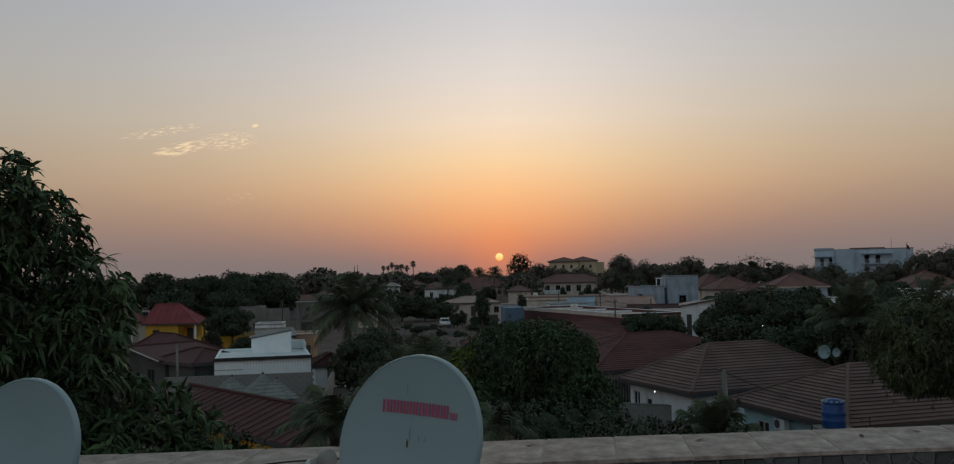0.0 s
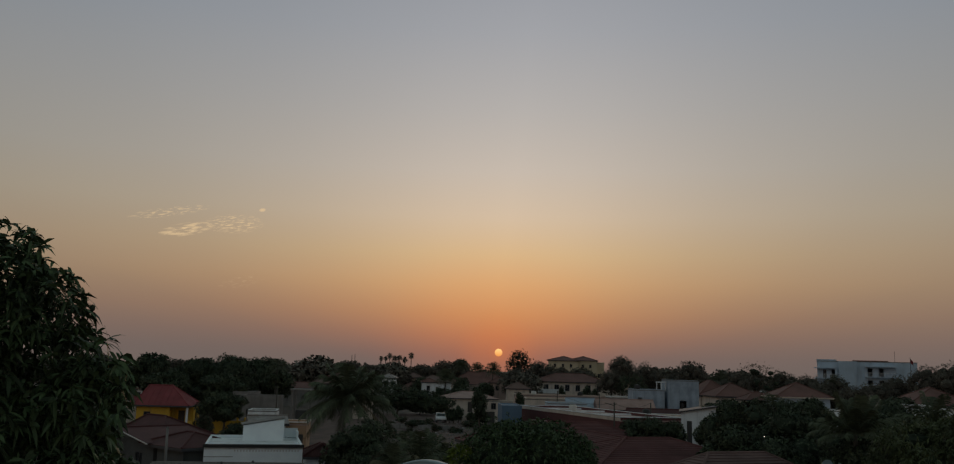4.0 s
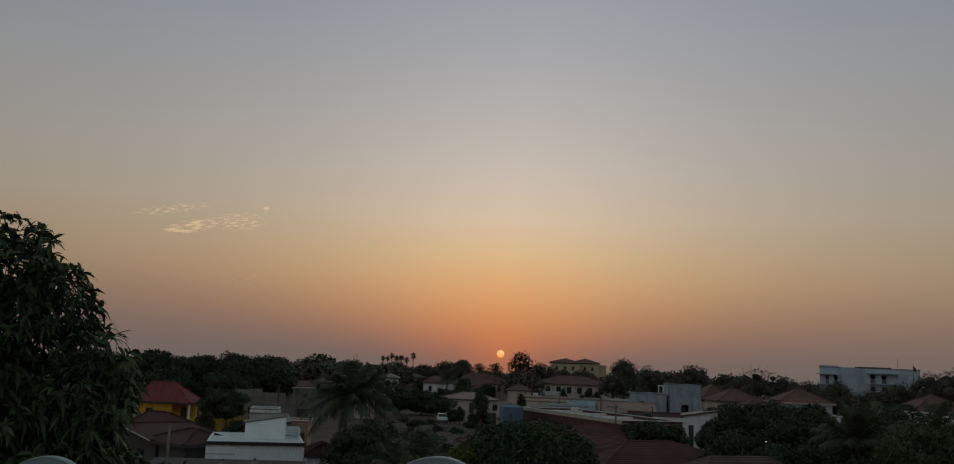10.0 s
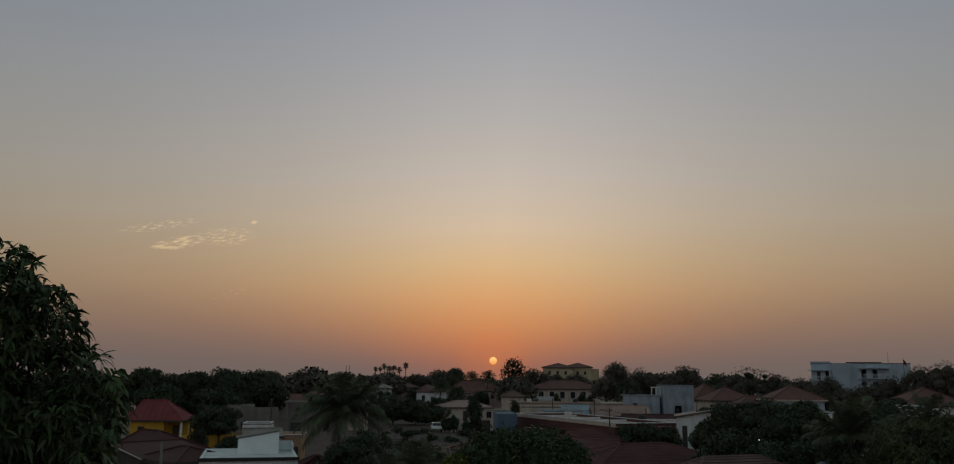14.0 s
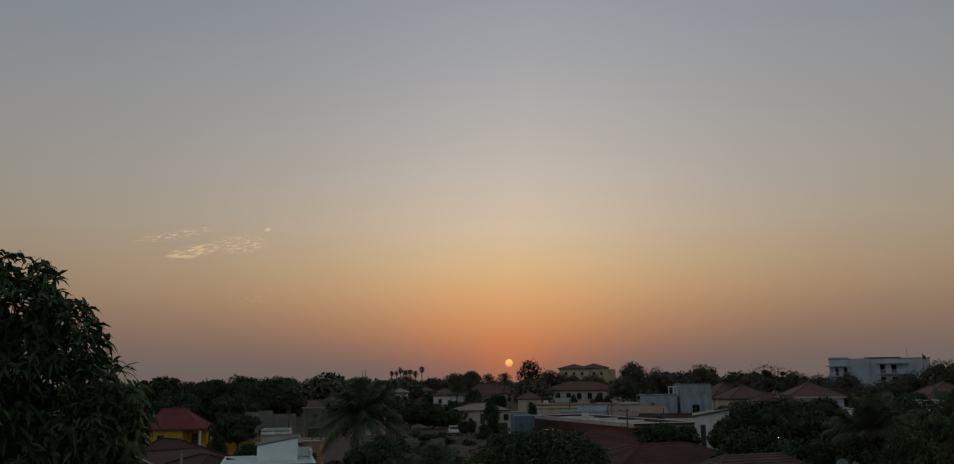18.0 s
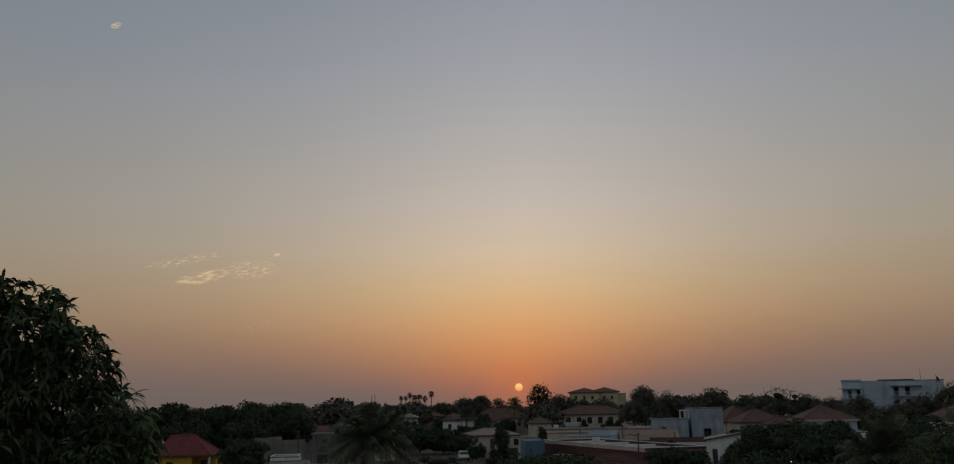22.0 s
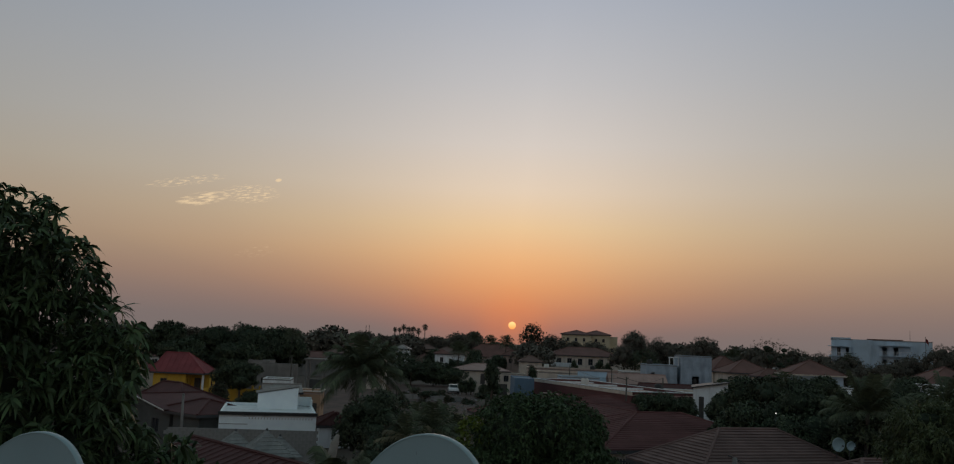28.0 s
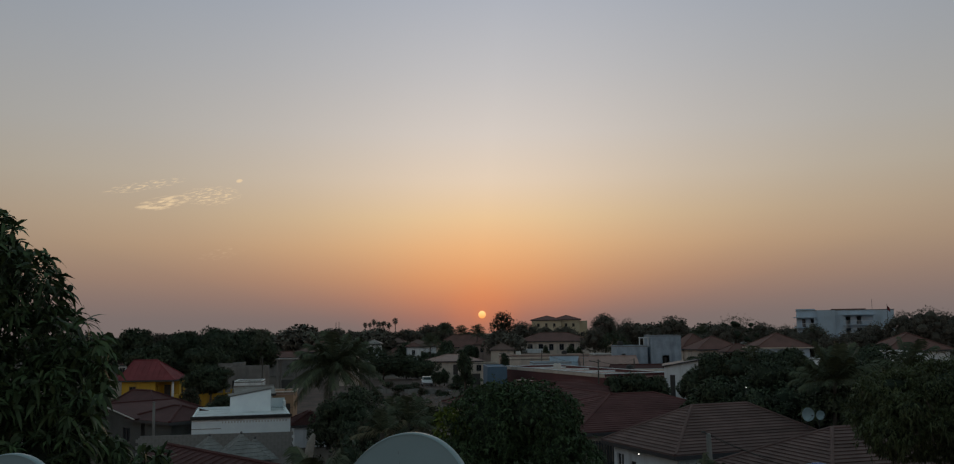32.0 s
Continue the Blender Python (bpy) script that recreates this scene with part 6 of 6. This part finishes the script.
def roof_dish(x, y, z, r, label):
    t = thing("roof_dish", x, y, z, 10, label, "satellite dish", "roof dishes")
    g = Geo()
    n = 24
    for i in range(1, 5):
        q = i / 4
        for k in range(n):
            w = 2 * math.pi * k / n
            g.v.append((r * q * math.cos(w), 0.12 * (1 - q * q), r * q * math.sin(w)))
    g.v.append((0, 0.12, 0))
    for k in range(n):
        g.f.append((len(g.v) - 1, (k + 1) % n, k))
    for i in range(3):
        for k in range(n):
            j = (k + 1) % n
            g.f.append((i * n + k, i * n + j, i * n + n + j, i * n + n + k))
    part("bowl", g, "dish", t, smooth=True)
    part("rim", Geo().tube([(r * math.cos(2 * math.pi * k / n), 0, r * math.sin(2 * math.pi * k / n)) for k in range(n + 1)], [0.018] * (n + 1), 5), "dish", t)
    part("receiver", Geo().tube([(0, -0.35, -0.02), (0, -0.45, -0.02)], [0.04, 0.03], 8), "frame", t)
    part("arm", Geo().tube([(0, 0.02, -r), (0, -0.4, -0.04)], [0.012, 0.012], 5), "steel", t)
    part("pole", Geo().tube([(0, 0.16, -0.75), (0, 0.16, 0.0)], [0.022, 0.022], 6), "frame", t)


roof_dish(18.15, 46, 4.53, 0.34, "pale satellite dish standing behind the roof ridge")
roof_dish(18.91, 46.3, 4.45, 0.23, "smaller pale satellite dish behind the roof ridge")

# outdoor cooling units on the bungalow walls
AC = thing("cooling_unit", 13.04, 37.64, 2.3 - 0.22, -74, "white outdoor cooling unit on the turquoise wall", "cooling unit", "cooling units")
part("case", Geo().bevel_box((0, -0.15, 0.24), (0.72, 0.28, 0.48), 0.02), "white_frame", AC)
part("grille", Geo().tube([(-0.12, -0.292, 0.24), (-0.12, -0.305, 0.24)], [0.19, 0.19], 20), "frame", AC, "dark fan grille")
part("bracket", Geo().box((0, 0.02, -0.03), (0.6, 0.5, 0.05)), "steel", AC)
copy_thing(AC, pose(11.75, 44.15, 1.75, 0, 0, 20.5))

t = thing("lamp_post", 10.06, 36, 0, 0, "grey concrete post with a small bracket beside the bungalow", "post")
part("shaft", Geo().tube([(0.1, 0, 0), (0.06, 0, 2.5), (0, 0, 4.81)], [0.15, 0.13, 0.10], 8), "concrete", t, smooth=True)
part("bracket", Geo().tube([(0, 0, 4.81 - 0.05), (-0.2, -0.05, 4.86 + 0.03)], [0.03, 0.02], 6).box((-0.22, -0.06, 4.86 + 0.02), (0.14, 0.1, 0.06)), "frame", t)

# yard walls round the bungalows
t = thing("yard_wall", 6.95, 47.28, 0, -24, "low grey yard wall of concrete blocks", "wall")
part("core", Geo().box((3.2, 0.1, 0.93), (6.4, 0.14, 1.86)), "concrete", t)
part("coping", Geo().bevel_box((3.2, 0.1, 1.9), (6.5, 0.26, 0.08), 0.02), "concrete", t)
for j in range(4, 9):
    for i in range(13):
        ob = part("block", blk, "block", t)
        ob.matrix_basis = pose(i * 0.48 + (0.24 if j % 2 else 0.0) + 0.2, 0.02, j * 0.21 + 0.08)
t = thing("wooden_shutter", 8.71, 54.0, 0.0, 20, "dark slatted carport gate under the red roof", "gate")
part("frame", Geo().box((0, 0, 1.0), (2.0, 0.06, 0.08)).box((0, 0, 2.2), (2.0, 0.06, 0.08)).box((-1.0, 0, 1.2), (0.08, 0.06, 2.4)).box((1.0, 0, 1.2), (0.08, 0.06, 2.4)), "frame", t)
for k in range(10):
    part("slat", Geo().box((-0.88 + k * 0.195, 0.01, 1.2), (0.12, 0.03, 2.3)), "door", t)

# lit bulbs that are seen in the dusk
for x_, y_, z_, r_ in [(9.32, 46.6, 2.56, 0.04), (-34.43, 230.0, 9.33, 0.11), (-34.43, 420.0, 9.38, 0.14), (-2.31, 150.0, 1.7, 0.07), (0.41, 150.0, 1.44, 0.07), (17.88, 55.0, 5.37, 0.03), (-14.32, 240.0, 5.74, 0.08)]:
    t = thing("outdoor_lamp", x_, y_, 0, 0, "small lit outdoor bulb on a thin pole", "lamp", "lit outdoor lamps")
    if z_ < 3.5 and y_ < 50:
        part("bracket", Geo().tube([(0, -r_, z_), (0.1, 0.35, z_ + 0.05)], [0.015, 0.015], 5), "frame", t)
    else:
        part("pole", Geo().tube([(0, 0.03, 0), (0, 0.03, z_)], [0.03, 0.025], 5), "frame", t)
    part("bulb", Geo().lathe([(r_ * 0.3, -r_), (r_ * 0.8, -r_ * 0.6), (r_, 0), (r_ * 0.8, r_ * 0.6), (r_ * 0.3, r_)], 10, (0, -r_, z_)), "lamp", t, "lit white bulb", smooth=True)


def car(x, y, rz, label, paint):
    """An estate car: body, cabin, wheels, lights."""
    t = thing("car", x, y, 0, rz, label, "car", "parked cars")
    side = [(-2.1, 0.35), (-2.15, 0.75), (-2.05, 0.98), (-1.3, 1.02), (1.15, 0.98), (1.95, 0.85), (2.12, 0.62), (2.1, 0.35)]
    body = Geo()
    for s in (-0.85, 0.85):
        body.poly([(a, s, b) for a, b in (side if s < 0 else side[::-1])])
    for k in range(len(side)):
        (a, b), (c, d) = side[k], side[(k + 1) % len(side)]
        body.poly([(a, 0.85, b), (c, 0.85, d), (c, -0.85, d), (a, -0.85, b)])
    part("body", body, paint, t)
    cab = [(-1.95, 1.0), (-1.7, 1.5), (0.15, 1.52), (0.95, 1.0)]
    cg = Geo()
    for s in (-0.72, 0.72):
        cg.poly([(a, s, b) for a, b in (cab if s < 0 else cab[::-1])])
    for k in range(3):
        (a, b), (c, d) = cab[k], cab[k + 1]
        cg.poly([(a, 0.72, b), (c, 0.72, d), (c, -0.72, d), (a, -0.72, b)])
    part("cabin", cg, paint, t)
    for s in (-1, 1):
        for a, b in ((-1.6, -0.85), (-0.78, 0.05), (0.1, 0.6)):
            part("side_window", Geo().poly([(a, s * 0.728, 1.06), (b, s * 0.728, 1.06), (b - 0.1, s * 0.728, 1.42), (a + 0.1, s * 0.728, 1.42)]), "glass", t)
        for a in (-1.3, 1.35):
            wh = part("wheel", Geo().tube([(a, s * 0.72, 0.32), (a, s * 0.9, 0.32)], [0.32, 0.32], 16), "black", t)
            part("rim", Geo().tube([(a, s * 0.9, 0.32), (a, s * 0.91, 0.32)], [0.19, 0.17], 12), "steel", wh)
        part("headlight", Geo().box((2.08, s * 0.62, 0.68), (0.1, 0.32, 0.16)), "white_frame", t)
        part("tail_light", Geo().box((-2.13, s * 0.68, 0.8), (0.06, 0.2, 0.2)), "flag", t)
    part("windscreen", Geo().poly([(0.25, -0.62, 1.47), (0.25, 0.62, 1.47), (0.9, 0.66, 1.06), (0.9, -0.66, 1.06)]), "glass", t)
    part("rear_window", Geo().poly([(-1.76, -0.6, 1.45), (-1.93, -0.62, 1.1), (-1.93, 0.62, 1.1), (-1.76, 0.6, 1.45)]), "glass", t)
    part("bumper", Geo().bevel_box((2.12, 0, 0.45), (0.16, 1.66, 0.18), 0.03), "black", t)


car(-5.74, 150, -84, "white car parked on the sandy street", "car_paint")

# gate, posts and walls along the street
t = thing("gate_wall", -2.11, 150, 0, 2, "pale street wall with gate posts and a dark metal gate", "wall")
for k in range(5):
    part("post", Geo().bevel_box((k * 1.9, 0, 1.1), (0.35, 0.35, 2.2), 0.04), "cream", t)
    if k != 2 and k < 4:
        part("panel", Geo().box((k * 1.9 + 0.95, 0, 0.9), (1.55, 0.15, 1.8)), "cream", t)
part("gate", Geo().box((4.75, 0, 1.0), (1.5, 0.06, 1.9)), "door", t)
# dark trees standing before the houses along the street
for x_, y_, top_, r_ in [(-14.16, 226, 6.61, 2.0), (-8.72, 224, 3.85, 2.2), (-5.87, 222, 3.74, 1.8), (-3.81, 228, 6.89, 1.9), (2.5, 226, 5.66, 2.2), (0.61, 224, 4.46, 1.7)]:
    broadleaf("tree", x_, y_, top_, r_, max(top_ * 0.42, 1.2), int(abs(x_) * 17) + 700, 700, 0.42, 0.2, "leaf", 5, "dark leafy tree in front of the pale houses", lob=10, group="trees before the houses")
# tall dark shrubs by the gate
for x_, y_, top_, r_ in [(-4.23, 148.5, 2.33, 0.8), (-3.49, 148, 2.4, 0.7), (-2.74, 148.6, 2.7, 0.75), (-0.52, 146, 1.95, 0.8), (0.8, 146.5, 2.32, 1.0), (1.7, 146, 1.84, 0.9), (0.19, 145, 1.6, 0.7)]:
    broadleaf("shrub", x_, y_, top_, r_, top_ * 0.45, int(abs(x_) * 31) + 610, 380, 0.30, 0.13, "leaf", 4, "tall dark shrub growing beside the street gate", lob=8, group="shrubs by the gate")
t = thing("street_wall", -11.99, 132, 0, -12, "low crumbling wall at the edge of the lot", "wall")
for k in range(12):
    part("panel", Geo().bevel_box((k * 0.8, 0, 0.35), (0.78, 0.16, 0.7 + 0.14 * math.sin(k * 2.1)), 0.02), "block", t)
rng = random.Random(77)
for k in range(44):
    broadleaf("shrub", -11.33 + rng.uniform(-2, 14), rng.uniform(76, 140), rng.uniform(0.5, 1.5), rng.uniform(0.5, 1.5), 0.6, 300 + k, 90, 0.28, 0.12, "dry_leaf" if k % 3 else "twig_leaf", 4, "low dusty shrub on the sandy lot", lob=4, group="shrubs on the lot")
rub = Geo()
for k in range(240):
    s = rng.uniform(0.1, 0.4)
    rub.box((-11.79 + rng.uniform(-2, 11), rng.uniform(92, 150), s * 0.2), (s, s * rng.uniform(0.5, 1), s * 0.5), rng.uniform(0, 3))
single("rubble", rub, "block", "scattered stones and rubble on the sandy lot", "rubble", kind="stuff")
dirt = Geo()
for k in range(12):
    dirt.v.append((-12.9 - 9 + 22 * k / 11, 99 + 4 * math.sin(k * 1.3), 0.012))
for k in range(12):
    dirt.v.append((-12.9 - 14 + 24 * k / 11, 172 + 3 * math.cos(k), 0.012))
for k in range(11):
    dirt.f.append((k, k + 1, k + 13, k + 12))
single("road", dirt, "dirt", "reddish bare dirt lot and street", "road", kind="structure")

for x_, y_, top_, arm_ in [(14.93, 95, 5.9, 1.0), (22.21, 112, 5.42, 0.0), (-5.34, 190, 4.44, 0.0), (-10.25, 100, 4.64, 0.0), (13.92, 150, 5.78, 0.0), (-26.9, 120, 5.97, 0.0), (19.65, 140, 5.67, 0.7)]:
    t = thing("utility_pole", x_, y_, 0, 0, "thin weathered utility pole", "pole", "utility poles")
    part("shaft", Geo().tube([(0, 0, 0), (0.02, 0, top_)], [0.11, 0.07], 7), "palm_bark", t, smooth=True)
    if arm_:
        part("cross_arm", Geo().tube([(-arm_, 0, top_ - 0.1), (0, 0, top_ - 0.35), (0.25, 0, top_ - 0.1)], [0.04, 0.04, 0.04], 5), "palm_bark", t)
# dark slim trees by the street
for x_, y_, top_, r_ in [(0.66, 135, 6.32, 1.2), (8.28, 165, 4.9, 0.8), (20.02, 205, 5.74, 1.0), (25.89, 205, 5.91, 1.5), (27.22, 200, 5.39, 1.2)]:
    broadleaf("tree", x_, y_, top_, r_, top_ * 0.42, int(x_ * 7) % 900 + 400, 420, 0.35, 0.15, "leaf", 5, "slim dark tree standing by the street", lob=8, group="street trees")
# undergrowth between the terrace and the bungalows
for k, (x_, y_, top_, r_) in enumerate([(5.2, 33, 3.81, 1.2), (5.96, 31, 3.85, 1.2), (3.57, 29, 4.1, 1.5), (6.49, 29, 4.05, 1.0), (2.03, 30, 4.68, 2.2), (3.17, 31, 4.62, 1.8), (0.75, 29, 4.75, 1.6), (-3.38, 34, 4.33, 1.8), (-5.11, 40, 4.35, 1.7), (-1.03, 44, 4.41, 2.2), (8.1, 27, 4.13, 0.9), (9.33, 26, 4.03, 1.0), (-7.41, 42, 3.59, 1.2), (-7.59, 36, 3.59, 1.2), (-3.27, 50, 3.48, 2.0), (-5.62, 56, 3.83, 1.8), (-9.56, 40, 3.34, 1.0), (4.82, 27, 4.41, 1.4), (3.74, 26, 4.42, 1.3), (9.73, 30, 3.37, 0.9)]):
    broadleaf("bush", x_, y_, top_, r_, top_ * 0.52, 500 + k, 700, 0.22, 0.08, "leaf" if k % 3 else "dry_leaf", 5, "dark tangled bush in the yard below", lob=7, group="yard bushes")

# ---------------------------------------------------------------- the far town
rng = random.Random(99)
# far trees in the leaf colour paled for haze
protos = [broadleaf("tree", -60 + 40 * k, 420 + 15 * k, 7.5 + k, 4.5 + 0.5 * k, 3.2 + 0.4 * k, 700 + k, 420, 1.1, 0.55, "far_leaf", 5, "far tree among the houses, leaves paled for haze", lob=12, group="far trees", airy=0.5) for k in range(4)]
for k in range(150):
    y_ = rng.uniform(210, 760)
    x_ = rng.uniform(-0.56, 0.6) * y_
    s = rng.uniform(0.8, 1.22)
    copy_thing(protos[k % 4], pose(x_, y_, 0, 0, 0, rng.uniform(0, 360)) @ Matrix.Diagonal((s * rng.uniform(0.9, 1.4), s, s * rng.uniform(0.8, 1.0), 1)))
hp = [house("house", -90 + 70 * k, 350 + 10 * k, 10 * k, 11 + k, 8, 3.0, 5.2, ("cream", "white", "pink")[k], ("far_roof", "dull_red", "tin")[k], ("cream house with a faded roof in the far town", "white house with a dull red roof in the far town", "pinkish house with a grey sheet roof in the far town")[k], {"s": row_of(3, 11, 1.2, 1.0, 2.3)}, group="far houses") for k in range(3)]
for k in range(80):
    y_ = rng.uniform(185, 640)
    x_ = rng.uniform(-0.5, 0.55) * y_
    copy_thing(hp[k % 3], pose(x_, y_, 0, 0, 0, rng.uniform(-25, 25)))

# wires and clutter
def wire(a, b, sag, label, r=0.012):
    a, b = Vector(a), Vector(b)
    pts = [a.lerp(b, i / 14) - Vector((0, 0, sag * 4 * (i / 14) * (1 - i / 14))) for i in range(15)]
    single("overhead_wire", Geo().tube(pts, [r] * 15, 5), "black", label, "wire", group="overhead wires")


wire((10.09, 36.0, 4.78), (13.08, 30.0, 3.75), 0.15, "thin black wire running from the concrete post")
wire((10.08, 36.0, 4.73), (13.65, 38.5, 3.38), 0.1, "thin black wire running from the concrete post")
wire((14.89, 95.0, 5.77), (22.17, 112.0, 5.34), 0.5, "thin black wire between street poles", 0.02)
wire((14.89, 95.0, 5.77), (13.9, 150.0, 5.67), 0.8, "thin black wire between street poles", 0.02)
wire((-17.03, 66.0, 3.97), (-12.82, 68.0, 3.45), 0.1, "thin black wire over the flat white roof", 0.015)


def roof_antenna(x, y, z, h, label):
    t = thing("roof_antenna", x, y, z, 15, label, "antenna", "roof antennas")
    part("pole", Geo().tube([(0, 0, 0), (0, 0, h)], [0.03, 0.025], 6), "steel", t)
    part("boom", Geo().tube([(-0.5, 0, h - 0.08), (0.5, 0, h - 0.08)], [0.015, 0.015], 5), "steel", t)
    for k in range(6):
        part("element", Geo().tube([(-0.45 + 0.18 * k, -0.3, h - 0.06), (-0.45 + 0.18 * k, 0.3, h - 0.06)], [0.01, 0.01], 4), "steel", t)


roof_antenna(13.4, 122.0, 3.70, 1.6, "thin roof antenna on the flat-roofed building")
roof_antenna(15.6, 110.5, 3.70, 2.0, "thin roof antenna on the flat-roofed building")
roof_antenna(32.9, 153, 6.4 - 0.3, 2.2, "thin roof antenna on the weathered house")
for x_, y_, z_ in [(27.91, 152.5, 6.1000000000000005), (13.1, 118.5, 3.70), (20.88, 176, 4.050000000000001), (11.66, 176, 4.050000000000001), (23.0, 119, 3.3)]:
    t = thing("roof_tank", x_, y_, z_, 0, "dark plastic water tank on a flat roof", "water tank", "roof tanks")
    part("body", Geo().lathe([(0.5, 0), (0.52, 0.1), (0.52, 0.8), (0.4, 0.98)], 18), "black" if x_ > 20 else "plastic", t, smooth=True)
    part("lid", Geo().lathe([(0.25, 0.97), (0.25, 1.04), (0.05, 1.07)], 14), "frame", t)
# leaves dropped on the coping
for k, (x_, y_, w_) in enumerate(((0.62, 0.02, 0.4), (1.42, -0.03, 1.2), (1.75, 0.05, 2.6), (-0.2, 0.04, 0.2))):
    g = Geo().poly([(0, -0.012, 0.004), (0.035, -0.008, 0.009), (0.07, 0.0, 0.004), (0.035, 0.008, 0.008), (0, 0.012, 0.003), (-0.02, 0, 0.004)])
    ob = single("fallen_leaf", g, "rust", "dry brown leaf lying on the coping", "leaf", PAR @ pose(x_, y_, COPING_Z, 0, 0, math.degrees(w_)), "fallen leaves")

# spiky young palms and dry fronds on the lot
for x_, y_, z_, s_ in [(-4.34, 46, 3.88, 21), (-1.78, 50, 3.59, 22), (-5.09, 62, 3.25, 23), (-3.41, 66, 3.07, 24)]:
    palm("coconut_palm", x_, y_, z_, 1.9, s_ + 900, 13, 20, 0.5, "low spiky palm with half-dry fronds on the open lot", high=1.5, dead=5, sag=0.25, low=0.1, group="low palms")
for k, (x_, y_, top_, r_) in enumerate([(-7.0, 22, 5.3, 0.8), (-7.9, 23, 5.2, 0.9), (-6.4, 21.5, 5.15, 0.7), (-5.84, 22, 5.17, 0.55), (-5.23, 21.5, 5.05, 0.55), (-6.26, 22, 5.3, 0.5), (-4.67, 21, 4.93, 0.5)]):
    broadleaf("bush", x_, y_, top_, r_, top_ * 0.45, 940 + k, 420, 0.2, 0.06, "leaf", 6, "dark leafy bush in front of the yellow shed", lob=6, group="bushes by the shed")

# small houses between the trees
for x_, y_, w_, e_, r_, wm_, rm_, rz_ in [(-20.94, 152, 3.4, 5.98, 6.83, 'cream', 'far_roof', 6), (-21.96, 205, 3.0, 6.54, 7.4, 'white', 'tin', -4), (-30.69, 165, 3.6, 5.65, 6.46, 'concrete', 'far_roof', 5), (-34.84, 210, 5.0, 6.43, 7.31, 'cream', 'dull_red', 3), (-19.69, 240, 4.6, 6.35, 7.52, 'cream', 'far_roof', -6), (-12.82, 215, 3.2, 5.63, 6.53, 'white', 'dull_red', 8), (7.55, 205, 5.0, 4.83, 6.12, 'cream', 'far_roof', 4), (3.68, 232, 5.5, 5.68, 6.97, 'pink', 'dull_red', -3), (32.86, 215, 5.5, 6.55, 7.75, 'cream', 'dull_red', 2), (46.09, 150, 5.0, 5.16, 6.42, 'cream', 'dull_red', 5)]:
    house("small_house", x_, y_, rz_, w_, 4.0, e_, r_, wm_, rm_, "small house with a weathered roof among the town's trees", {"s": [(w_ * 0.3, w_ * 0.3 + 0.8, max(0.9, e_ - 2.0), max(1.9, e_ - 0.9), "window")]}, over=0.35, group="small town houses")
